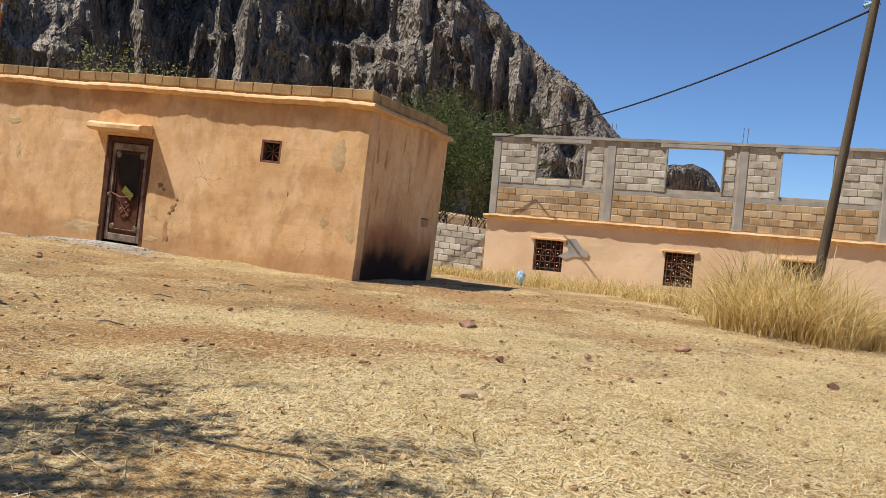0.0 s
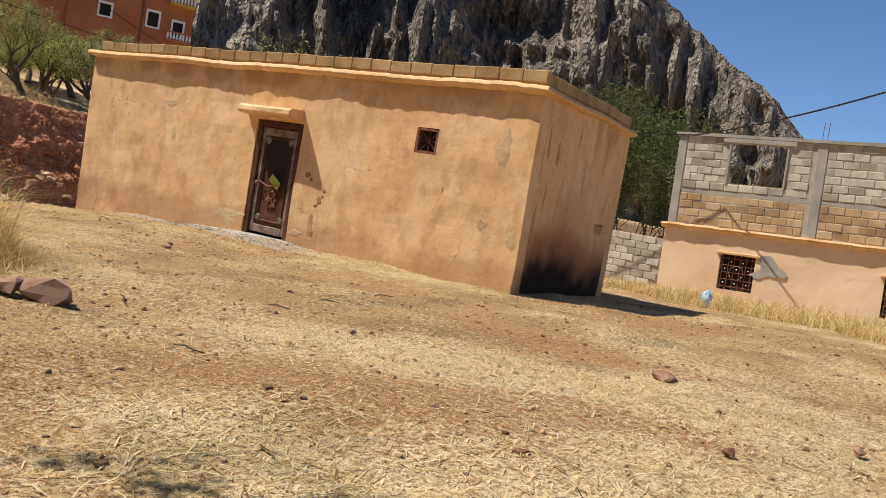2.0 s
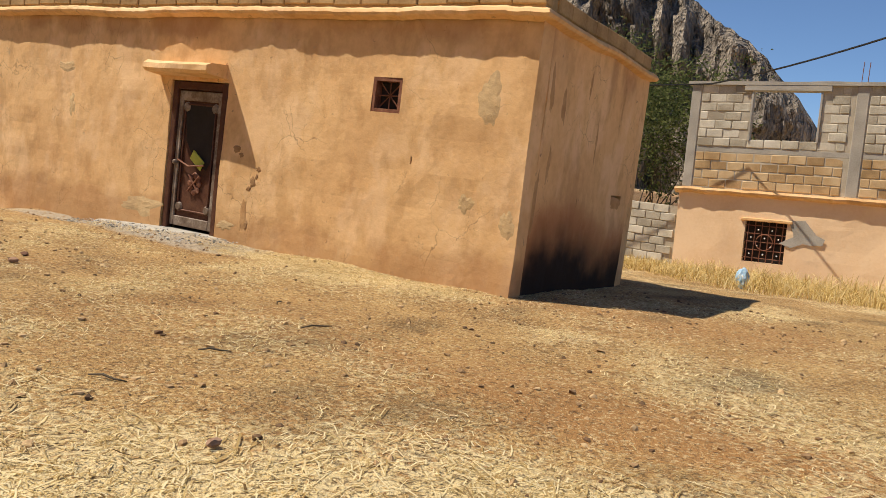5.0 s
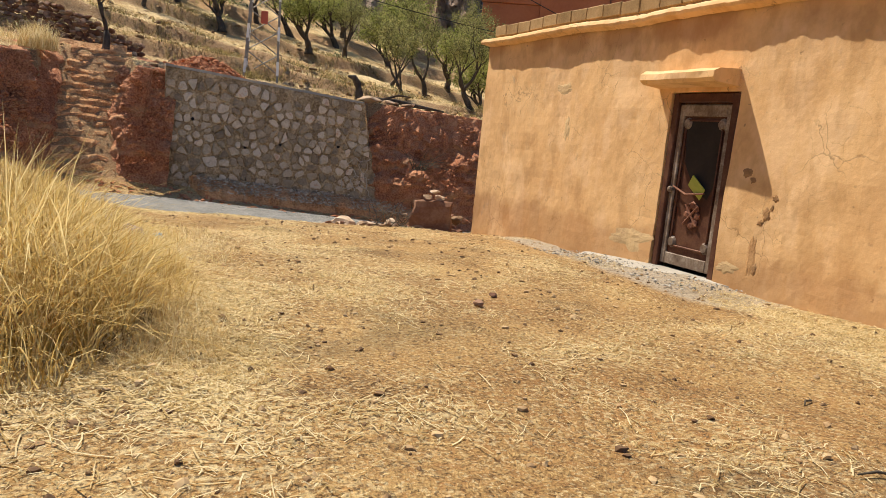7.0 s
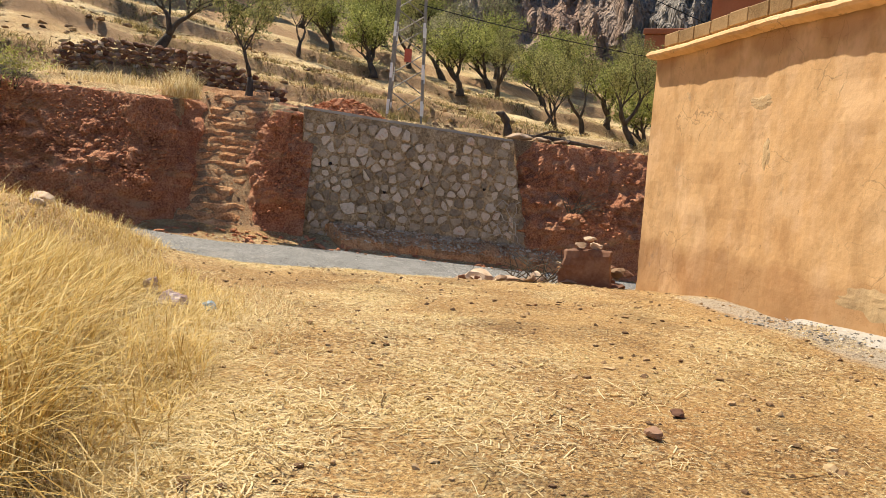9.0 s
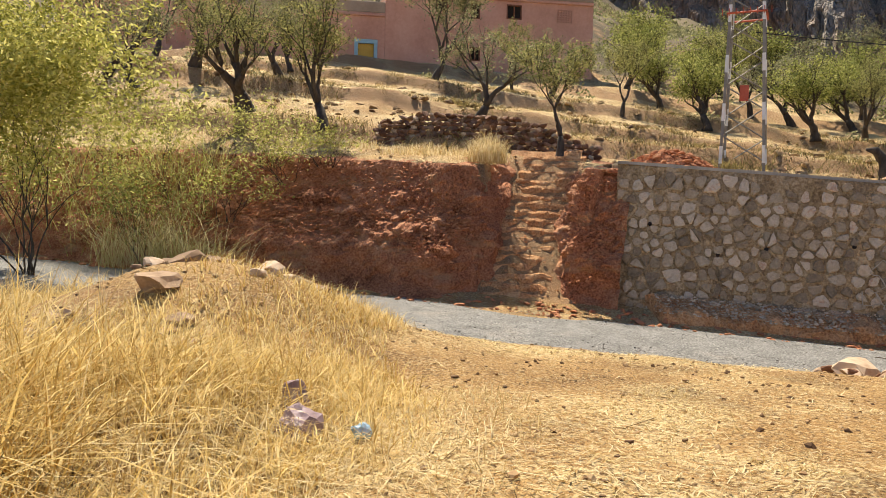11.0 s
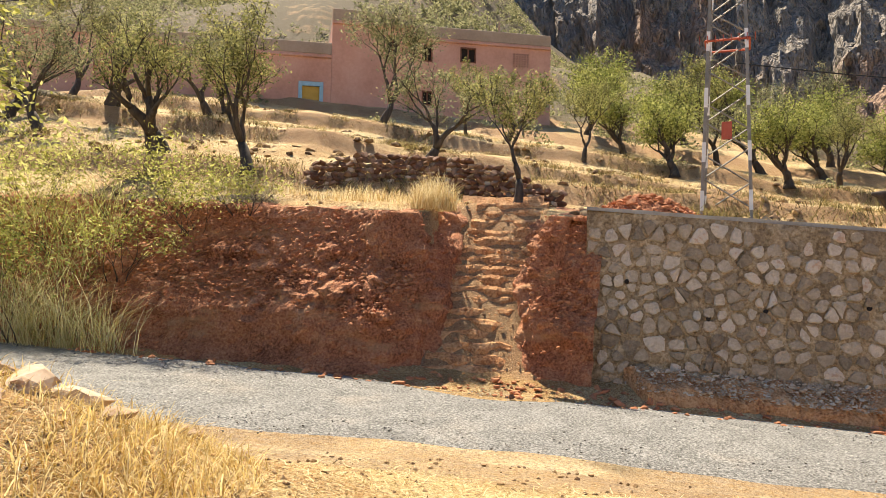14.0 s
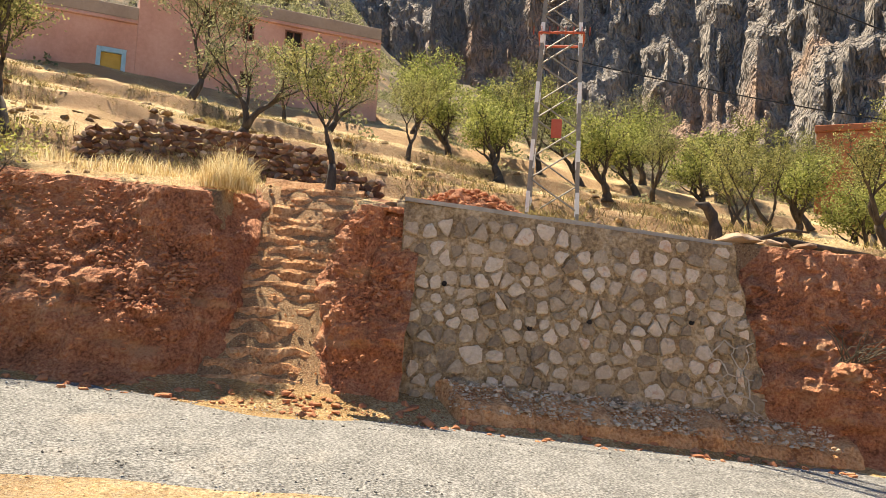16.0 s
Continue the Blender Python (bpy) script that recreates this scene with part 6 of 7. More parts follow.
# ==== low scrub on the far slope ====
rng = random.Random(123)
lv, lf = [], []
for k in range(11000):
    x, y = (rng.uniform(-125, -40), rng.uniform(-70, 60)) if k % 2 else (rng.uniform(-260, -90), rng.uniform(-160, 50))
    if rng.random() > 0.06 + 0.94 * smooth(-50, -64, x):
        continue
    c = Vector((x, y, ground_z(x, y)))
    r = rng.uniform(0.25, 0.75) * (1 + 1.3 * smooth(-60, -130, x))
    for _ in range(36):
        a, b = rng.uniform(0, 6.283), rng.random()
        q = c + Vector((math.cos(a) * r * b, math.sin(a) * r * b, r * rng.uniform(0.0, 1.0) * (1.1 - b)))
        u = Vector((rng.gauss(0, 1), rng.gauss(0, 1), rng.gauss(0, 1))).normalized() * r * 0.16
        w = u.orthogonal().normalized() * r * 0.09
        i = len(lv)
        lv += [tuple(q - u), tuple(q + w), tuple(q + u), tuple(q - w)]
        lf.append((i, i + 1, i + 2, i + 3))
tagged(from_lists("slope_scrub", lv, lf, M_LEAF_GREY), "grey-green scrub dotted over the slope", "scrub", kind="stuff")


# ==== loose stones ====
def rock(name, at, size, mat, seed, label, rz=0.0, rx=0.0, group=""):
    ob = new(name, rock_mesh(name, size, mat, seed))
    ob.matrix_basis = pose(*at, rx, 0, rz)
    return tagged(ob, label, "stone", group)


def on_yard(x, y, dz=0.0):
    return (x, y, ground_z(x, y) + dz)


rock("yard_stone", on_yard(-3.57, 4.85, 0.03), (0.075, 0.05, 0.05), M_ROCK, 1, "small flat reddish stone on the straw")
rock("yard_stone", on_yard(-4.61, 8.07, 0.05), (0.14, 0.1, 0.1), M_DARKROCK, 2, "dark red stone on the straw")
rock("yard_stone", on_yard(-8.45, 5.32, 0.08), (0.28, 0.17, 0.2), M_DARKROCK, 3, "dark broken slab of stone lying on the yard", rz=30)
rock("yard_stone", on_yard(-8.75, 5.15, 0.07), (0.2, 0.14, 0.16), M_DARKROCK, 4, "dark broken slab of stone lying on the yard")
for i, (x, y, q) in enumerate(((-2.42, 9.07, 0.09), (-1.04, 8.02, 0.08), (-3.79, 6.42, 0.05), (-4.54, 5.31, 0.05), (-3.2, 7.4, 0.045), (-2.0, 6.6, 0.04), (-5.2, 5.6, 0.04), (-6.9, 7.0, 0.035), (-11.6, 8.9, 0.05), (-11.9, 9.2, 0.04))):
    rock("yard_stone", on_yard(x, y, 0.02), (q * 1.3, q, q), M_DARKROCK, 260 + i, "small dark clod of earth lying on the straw", rz=i * 67, group="clods on the yard")
for i, (x, y, L, a) in enumerate(((-8.0, 7.29, 0.11, 20), (-8.48, 5.97, 0.2, -30), (-8.17, 9.18, 0.14, 75), (-8.1, 8.12, 0.1, 50), (-9.2, 9.9, 0.09, 120), (-6.9, 5.3, 0.12, 10))):
    bm = bmesh.new()
    tube(bm, [(-L, 0, 0.012), (-0.3 * L, 0.012, 0.022), (0.4 * L, -0.008, 0.016), (L, 0.01, 0.008)], [0.004, 0.007, 0.006, 0.003], 6)
    stick = finish("stick", bm, M_WOODPOLE, smooth_shade=True)
    stick.matrix_basis = pose(x, y, yard_spot(x, y), 0, 0, a)
    tagged(stick, "short dark stick lying on the dry earth", "stick", "sticks on the yard")
rock("yard_stone", on_yard(-10.5, 5.6, 0.1), (0.3, 0.2, 0.22), M_DARKROCK, 5, "dark stone half hidden in dry grass")
for i, (x, y, s) in enumerate(((-19.4, 10.1, 0.32), (-19.75, 10.0, 0.2), (-19.35, 10.5, 0.18), (-18.95, 10.75, 0.14), (-19.3, 11.0, 0.24), (-18.9, 11.3, 0.13), (-19.6, 10.7, 0.16), (-19.15, 10.3, 0.11))):
    rock("corner_stone", on_yard(x, y, 0.06), (s * 1.2, s * 0.8, s * 0.9), M_ROCK if i != 1 else M_DARKROCK, 20 + i, "pale stone dumped beside the house corner", rz=i * 47, group="stones by the house corner")
for i in range(12):
    x, y = -19.1 + rng.uniform(-0.45, 0.45), 12.05 + rng.uniform(-0.3, 0.25)
    s = rng.uniform(0.09, 0.19)
    rock("corner_stone", on_yard(x, y, 0.05 + 0.09 * (i % 4)), (s * 1.2, s, s), M_ROCK if i % 3 else M_DARKROCK, 40 + i, "stone heaped against the house corner", rz=i * 71, group="stones by the house corner")
bm = bmesh.new()
box(bm, -0.36, 0.36, -0.13, 0.13, -0.3, 0.3)
bmesh.ops.subdivide_edges(bm, edges=list(bm.edges), cuts=5, use_grid_fill=True)
for v in bm.verts:
    v.co += Vector((noise.noise(v.co * 3.0), noise.noise(v.co * 3.0 + Vector((7, 0, 0))), noise.noise(v.co * 2.2 + Vector((0, 5, 0))))) * 0.07 + Vector((0, 0, 0.12 * v.co.x if v.co.z > 0 else 0))
bmesh.ops.bevel(bm, geom=[e for e in bm.edges if e.calc_face_angle(0) > 0.7], offset=0.02, segments=1, affect="EDGES")
slab = finish("stone_slab", bm, M_DARKROCK)
slab.matrix_basis = pose(-18.9, 11.55, ground_z(-18.9, 11.55) + 0.24, -6, 3, 62)
tagged(slab, "rust-red stone slab set upright by the house corner", "stone slab")
for i, (x, y, dz, sz, rz, rx) in enumerate(((-16.75, 3.95, 0.05, (0.42, 0.26, 0.16), 20, 6), (-18.3, 3.8, 0.08, (0.24, 0.48, 0.2), 8, -14), (-17.8, 3.6, 0.03, (0.22, 0.3, 0.16), 60, 10), (-16.1, 4.5, 0.02, (0.26, 0.14, 0.06), 30, 4), (-18.8, 3.2, 0.08, (0.26, 0.2, 0.2), 0, 0), (-17.5, 4.5, 0.0, (0.16, 0.12, 0.09), 0, 8), (-18.2, 4.6, 0.04, (0.2, 0.36, 0.15), 40, -10), (-18.0, 4.4, 0.03, (0.16, 0.27, 0.16), 100, 12))):
    rock("mound_stone", on_yard(x, y, dz), sz, M_ROCK, 160 + i, "pale slab lying on the grassy mound", rz=rz, rx=rx, group="stones on the mound")
for i in range(22):
    x, y = -17.4 + rng.uniform(-1.5, 1.6), 4.0 + rng.uniform(-0.7, 1.0)
    s = rng.uniform(0.05, 0.15)
    rock("mound_stone", on_yard(x, y, 0.05), (s * 1.3, s, s * 0.7), M_ROCK, 60 + i, "pale stone on the grassy mound", rz=i * 53, group="stones on the mound")
pebble = rock("road_stone", (-27.0, 6.4, ground_z(-27.0, 6.4) + 0.06), (0.08, 0.07, 0.09), M_DARKROCK, 90, "round dark stone at the road's edge")

# dry stone terrace wall
for i in range(26):
    x, y = rng.uniform(-20.2, -18.9), rng.uniform(9.9, 11.7)
    q = rng.uniform(0.05, 0.13)
    rock("corner_stone", on_yard(x, y, 0.03), (q * 1.3, q, q * 0.9), M_ROCK if i % 3 else M_DARKROCK, 300 + i, "rubble stone dumped beside the house corner", rz=i * 37, group="stones by the house corner")
for i, (dx, dy, dz) in enumerate(((-0.05, -0.1, 0.0), (0.0, 0.12, 0.0), (0.02, 0.0, 0.11))):
    rock("cap_stone", (-18.9 + dx, 11.55 + dy, ground_z(-18.9, 11.55) + 0.60 + dz), (0.12, 0.1, 0.09), M_ROCK, 340 + i, "small stone balanced on the upright slab", rz=i * 60, group="stones by the house corner")
dry = thing("dry_stone_wall", (0, 0, 0), "tumbled dry stone terrace wall of reddish rubble", "wall", kind="structure")
shapes = [rock_mesh("rubble_stone", (0.20, 0.17, 0.15), M_ROCK if s == 3 else M_DARKROCK, 100 + s, sub=1) for s in range(6)]
n_ = 0
for i in range(38):
    k = i / 37
    y = 0.7 + 6.3 * k
    x = -32.3 + 0.35 * smooth(0.35, 0.85, k) - 0.25 * math.sin(k * 3.1)
    h = 1.55 * math.sin(math.pi * min(0.93, 0.16 + 0.8 * k)) ** 0.5
    for r in range(11):
        if r * 0.14 > h:
            continue
        ob = piece("stone", shapes[(i * 5 + r * 3) % 6], dry, pose(x - 0.06 * r + rng.uniform(-0.05, 0.05), y + (0.07 if r % 2 else 0), hill_z(x + 0.5, y) - 0.22 + 0.135 * r, rng.uniform(-30, 30), rng.uniform(-30, 30), rng.uniform(0, 360)))
for i, (x, y, sz) in enumerate(((-29.9, 13.7, (0.3, 0.5, 0.2)), (-30.2, 14.5, (0.3, 0.55, 0.18)), (-30.6, 15.4, (0.25, 0.4, 0.18)), (-29.9, 15.0, (0.2, 0.25, 0.14)), (-30.9, 14.0, (0.25, 0.3, 0.15)))):
    rock("bank_stone", (x, y, hill_z(x, y) + 0.06), sz, M_ROCK, 200 + i, "pale slab of stone on the bank's edge", rz=i * 31, group="stones on the bank's edge")
bm = bmesh.new()
rng = random.Random(15)
for _ in range(26):
    p = Vector((rng.uniform(-0.1, 0.1), rng.uniform(-0.2, 0.2), 0))
    q = Vector((rng.uniform(0.1, 0.5), rng.uniform(-0.8, 0.8), rng.uniform(0.1, 0.6)))
    tube(bm, [p, p + q * 0.5 + Vector((0, 0, 0.1)), p + q], [0.012, 0.008, 0.004], 4)
twigs = finish("dead_twigs", bm, M_WOODPOLE)
twigs.matrix_basis = pose(-28.1, 14.9, 0.35)
tagged(twigs, "tangle of dry twigs caught on the red bank", "brushwood", kind="stuff")
bm = bmesh.new()
for _ in range(40):
    p = Vector((rng.uniform(-0.5, 0.5), rng.uniform(-0.5, 0.5), 0))
    q = Vector((rng.uniform(-0.8, 0.8), rng.uniform(-0.8, 0.8), rng.uniform(0.1, 0.55)))
    tube(bm, [p, p + q * 0.5 + Vector((0, 0, 0.08)), p + q], [0.010, 0.007, 0.003], 4)
twigs = finish("dead_twigs", bm, M_WOODPOLE)
twigs.matrix_basis = pose(-19.5, 11.1, ground_z(-19.5, 11.1))
tagged(twigs, "dry twigs and weeds between the dumped stones", "brushwood", kind="stuff")
rng = random.Random(19)
# heap of red earth behind the stone wall
verts, faces = [], []
for j in range(22):
    for i in range(22):
        u, v = i / 21 * 2 - 1, j / 21 * 2 - 1
        x, y = -31.0 + 0.9 * u, 8.9 + 1.1 * v
        h = max(0, 1 - (u * u + v * v)) * 0.42 + 0.15 * noise.noise((x * 3, y * 3, 0)) + 0.10 * noise.noise((x * 9, y * 9, 0))
        verts.append((x, y, hill_z(x, y) - 0.05 + h * (1 if u * u + v * v < 0.95 else 0)))
for j in range(21):
    for i in range(21):
        a = j * 22 + i
        faces.append((a, a + 1, a + 23, a + 22))
tagged(from_lists("soil_mound", verts, faces, M_RED), "heap of crumbly red earth above the stone wall", "soil")

vs_, fs_ = crumbs(1400, (-32.0, -30.0, 7.7, 10.1), 31, 0.015, 0.08, lambda x, y: hill_z(x, y) + 0.42 * max(0.0, 1 - ((x + 31.0) / 0.9) ** 2 - ((y - 8.9) / 1.1) ** 2))
tagged(from_lists("clods", vs_, fs_, M_CLOD), "loose red clods over the earth heap", "clods", kind="stuff")
vs_, fs_ = crumbs(500, (-31.9, -28.0, 4.9, 6.6), 32, 0.006, 0.05, lambda x, y: -0.62 + 1.03 * (-28.2 - x) if x < -28.2 else ground_z(x, y))
tagged(from_lists("clods", vs_, fs_, M_STEPS), "loose ochre crumbs lying on the earth steps", "clods", kind="stuff")

# dead stump and felled limbs
bm = bmesh.new()
tube(bm, [(0, 0, -0.3), (0.03, -0.02, 0.25), (-0.02, -0.08, 0.5), (0.0, -0.22, 0.68), (0, -0.42, 0.7)], [0.17, 0.13, 0.12, 0.1, 0.03], 8)
stump = thing("tree_stump", (-30.6, 13.6, hill_z(-30.6, 13.6)), "blackened broken tree stump", "tree stump")
part("trunk", bm, M_BARK, stump, smooth_shade=True)
bm = bmesh.new()
tube(bm, [(0, 0, 0.08), (0.1, 0.9, 0.1), (0.0, 1.8, 0.02), (0.05, 2.6, -0.05)], [0.09, 0.08, 0.06, 0.03], 7)
tube(bm, [(0.05, 0.4, 0.1), (0.2, 0.9, 0.3), (0.25, 1.3, 0.28)], [0.05, 0.04, 0.02], 6)
log_ = finish("fallen_branch", bm, M_BARK, smooth_shade=True)
log_.matrix_basis = pose(-30.4, 13.9, hill_z(-30.4, 13.9))
tagged(log_, "dark fallen limb lying on the slope", "branch")

# ==== lattice mast ====
MAST = (-32.6, 10.8)
MZ = hill_z(*MAST) - 0.15
mast = thing("power_mast", (MAST[0], MAST[1], MZ), "galvanised steel lattice mast with white patches on its legs", "pylon", rz=-11.6)
H_M, W0, W1 = 12.0, 0.53, 0.17


def mast_w(z):
    return W0 + (W1 - W0) * z / H_M


for sx in (-1, 1):
    for sy in (-1, 1):
        bm = bmesh.new()
        tube(bm, [(sx * mast_w(z), sy * mast_w(z), z) for z in steps_between(0, H_M, 2.0)], [0.05] * 7, 4)
        leg = part("leg", bm, M_STEEL, mast)
        for z0 in (0.25, 1.35, 2.6, 3.9, 5.1):
            bm = bmesh.new()
            a, b = mast_w(z0), mast_w(z0 + 0.45)
            tube(bm, [(sx * a, sy * a, z0), (sx * b, sy * b, z0 + 0.45)], [0.056, 0.056], 4)
            part("paint_mark", bm, M_WHITE, leg, "white painted band")
flip = 1
z = 0.3
while z < H_M - 0.6:
    dz = mast_w(z) * 1.3
    a, b = mast_w(z), mast_w(z + dz)
    flip = -flip
    for (p, q) in (((1, -flip), (1, flip)), ((-1, flip), (-1, -flip)), ((-flip, 1), (flip, 1)), ((flip, -1), (-flip, -1))):
        bm = bmesh.new()
        tube(bm, [(p[0] * a, p[1] * a, z), (q[0] * b, q[1] * b, z + dz)], [0.019, 0.019], 4)
        part("brace", bm, M_STEEL, mast)
    z += dz
bm = bmesh.new()
a = mast_w(4.1) + 0.06
for z in (4.12,):
    for s in (-1, 1):
        tube(bm, [(s * a, -a, z), (s * a, a, z)], [0.03, 0.03], 4)
        tube(bm, [(-a, s * a, z), (a, s * a, z)], [0.03, 0.03], 4)
for k in range(8):
    y = -a - 0.12 + (2 * a + 0.24) * k / 7
    tube(bm, [(a + 0.02, y, 4.05), (a + 0.08, y, 4.22)], [0.010, 0.010], 4)
part("climb_guard", bm, M_REDPAINT, mast, "rusty red anti-climb guard")
bm = bmesh.new()
box(bm, 0.47, 0.49, -0.11, 0.11, 1.85, 2.25, bevel=0.004)
part("warning_plate", bm, M_REDPAINT, mast, "faded red warning plate")


def cable(name, a, b, sag, r, label):
    bm = bmesh.new()
    pts = []
    for i in range(25):
        k = i / 24
        p = Vector(a).lerp(Vector(b), k)
        p.z -= sag * 4 * k * (1 - k)
        pts.append(p)
    tube(bm, pts, [r] * 25, 5)
    return tagged(finish(name, bm, M_CABLE), label, "cable")


# ==== litter in the grass and by the building ====
M_BAG = material("pale_purple_plastic_bag", [(0.20, 0.13, 0.14), (0.33, 0.24, 0.255), (0.48, 0.39, 0.41)], scale=6, fine=30, rough=0.45, bump=0.3)
M_BLUE = material("blue_plastic", [(0.10, 0.26, 0.42), (0.35, 0.52, 0.66), (0.62, 0.72, 0.78)], scale=9, fine=30, rough=0.35, bump=0.3)


def crumpled(name, at, size, mat, seed, label, category):
    bm_ = bmesh.new()
    bmesh.ops.create_icosphere(bm_, subdivisions=3, radius=1.0)
    for v in bm_.verts:
        k = 1 + 0.35 * noise.noise(v.co * 1.3 + Vector((seed, 0, 0))) - 0.3 * abs(noise.noise(v.co * 3.1 + Vector((0, seed, 0))))
        v.co = Vector((v.co.x * size[0], v.co.y * size[1], v.co.z * size[2])) * k
    o_ = finish(name, bm_, mat)
    o_.matrix_basis = pose(*at, 0, 0, seed * 40)
    return tagged(o_, label, category)


crumpled("plastic_bag", on_yard(-14.2, 6.35, 0.07), (0.13, 0.10, 0.09), M_BAG, 1.3, "crumpled pale purple plastic bag in dry grass", "bag")
crumpled("plastic_bag", on_yard(-14.6, 6.15, 0.1), (0.08, 0.06, 0.12), M_BAG, 2.6, "scrap of purple-brown plastic in dry grass", "bag")
crumpled("plastic_scrap", on_yard(-14.3, 6.62, 0.06), (0.05, 0.045, 0.04), M_BLUE, 3.1, "small blue plastic scrap in dry grass", "litter")
crumpled("plastic_bag", (-7.0, 20.2, ground_z(-7.0, 20.2) + 0.2), (0.12, 0.1, 0.2), M_BLUE, 4.4, "pale blue plastic bag caught in dry grass", "bag")

# ==== wooden poles by the unfinished building ====
for (x, y, dx, lab) in ((-0.3, 17.5, 0.5, "weathered round wooden utility pole in tall grass"), (1.7, 17.9, -0.9, "second wooden pole leaning as a stay")):
    pole = thing("utility_pole", (x, y, ground_z(x, y) - 0.3), lab, "utility pole")
    bm = bmesh.new()
    tube(bm, [(dx * k, 0, 8.8 * k) for k in (0, 0.2, 0.4, 0.6, 0.8, 1.0)], [0.105, 0.10, 0.09, 0.085, 0.08, 0.07], 12)
    part("post", bm, M_WOODPOLE, pole, smooth_shade=True)
    bm = bmesh.new()
    bmesh.ops.create_cone(bm, cap_ends=True, segments=10, radius1=0.05, radius2=0.03, depth=0.22, matrix=pose(dx - 0.2, 0, 6.9, 0, 60, 0))
    tube(bm, [(dx, 0, 6.9), (dx - 0.3, 0, 6.95)], [0.02, 0.02], 6)
    part("cable_clamp", bm, M_BLUEPAINT, pole, "blue cable clamp")
cable("service_cable", (0.1, 17.5, 6.6), (-9.2, 24.9, 4.35), 0.35, 0.022, "thick black cable running down to the buildings")
cable("service_cable", (-9.2, 24.9, 4.35), (-30, 22.0, 4.2), 0.5, 0.018, "black cable running on behind the house")
cable("overhead_cable", (-33.0, -34.0, 9.3), (-32.6, 10.7, 9.3), 0.7, 0.018, "black cable over the orchard")
cable("overhead_cable", (-32.6, 11.0, MZ + 3.7), (-34.0, 38.0, 6.6), 1.0, 0.015, "thin wire sagging from the mast")
cable("overhead_cable", (-32.6, 11.3, 9.6), (-33.4, 30.0, 4.6), 0.15, 0.018, "black cable running down from the mast")


# ==== pink house on the slope ====
pink = thing("pink_house", (-51.5, -10.4, 8.9), "two-storey pink house with a brown parapet above the orchard", "house", rz=20.9)
# local: front along +y, outer face towards +x


def pink_box(y0, y1, z1, holes):
    bm_ = bmesh.new()
    wall_with_holes(bm_, [y0, (y0 + y1) / 2, y1], [-1.5, 2, z1], 0.3, holes)
    bmesh.ops.recalc_face_normals(bm_, faces=bm_.faces)
    o_ = part("wall", bm_, M_PINK, pink, "sun-faded pink front wall")
    o_.matrix_basis = pose(0, 0, 0, 0, 0, 90)
    for (x0, x1, a, b) in ((-7, -0.3, y0, y0 + 0.3), (-7, -0.3, y1 - 0.3, y1), (-7.3, -7, y0, y1)):
        bm_ = bmesh.new()
        box(bm_, x0, x1, a, b, -1.5, z1)
        part("wall", bm_, M_PINK, pink)
    bm_ = bmesh.new()
    box(bm_, -7.3, 0.03, y0, y1, z1 + 0.002, z1 + 0.62, bevel=0.03)
    part("parapet", bm_, M_PINKTRIM, pink, "brown rendered parapet")
    bm_ = bmesh.new()
    box(bm_, -0.02, 0.14, y0, y1, z1 - 0.22, z1 - 0.1, bevel=0.03)
    part("string_course", bm_, M_PINK, pink)


P_WIN = [(12.1, 13.0, 4.2, 5.05), (10.0, 10.55, 4.1, 5.0), (8.0, 8.7, 4.4, 5.4), (10.0, 10.6, 1.7, 2.5)]
LATT = (15.1, 16.05, 4.15, 4.95)
PDOOR = (3.4, 4.7, 0.0, 2.6)
pink_box(-3.0, 5.1, 4.1, [PDOOR])
pink_box(5.11, 9.6, 6.0, [P_WIN[2]])
pink_box(9.61, 17.3, 5.45, [P_WIN[0], P_WIN[1], P_WIN[3], LATT])
for (y0, y1, z0, z1) in P_WIN:
    w_ = part("window", (lambda b: (box(b, -0.2, -0.15, y0, y1, z0, z1), b)[1])(bmesh.new()), M_DARK, pink, "window painted black for its unlit inside")
    bm = bmesh.new()
    for b_ in ((y0, y0 + 0.07, z0, z1), (y1 - 0.07, y1, z0, z1), (y0, y1, z0, z0 + 0.07), (y0, y1, z1 - 0.07, z1), ((y0 + y1) / 2 - 0.03, (y0 + y1) / 2 + 0.03, z0, z1)):
        box(bm, -0.12, 0.02, b_[0], b_[1], b_[2], b_[3])
    part("window_frame", bm, M_IRON, w_)
lat = part("lattice_window", (lambda b: (box(b, -0.25, -0.2, *LATT), b)[1])(bmesh.new()), M_DARK, pink, "pierced pink lattice window")
bm = bmesh.new()
for i in range(7):
    y = LATT[0] + (LATT[1] - LATT[0]) * i / 6
    z = LATT[2] + (LATT[3] - LATT[2]) * i / 6
    box(bm, -0.1, 0.0, y - 0.035, y + 0.035, LATT[2], LATT[3])
    box(bm, -0.09, 0.01, LATT[0], LATT[1], z - 0.03, z + 0.03)
part("lattice", bm, M_PINK, lat)
dr = part("door", (lambda b: (box(b, -0.2, -0.12, 3.6, 4.5, 0.0, 2.35), b)[1])(bmesh.new()), M_YELLOW, pink, "yellow metal door in a pale blue surround")
bm = bmesh.new()
for b_ in ((3.4, 3.6, 0.0, 2.58), (4.5, 4.7, 0.0, 2.58), (3.6, 4.5, 2.35, 2.58)):
    box(bm, -0.1, 0.05, b_[0], b_[1], b_[2], b_[3], bevel=0.01)
part("door_surround", bm, M_BLUEPAINT, dr, "pale blue and white surround")
bm = bmesh.new()
tube(bm, [(-0.4, 14.4, 6.0), (-0.4, 14.4, 6.75)], [0.06, 0.06], 8)
part("chimney", bm, M_PINKTRIM, pink, "thin chimney pipe")
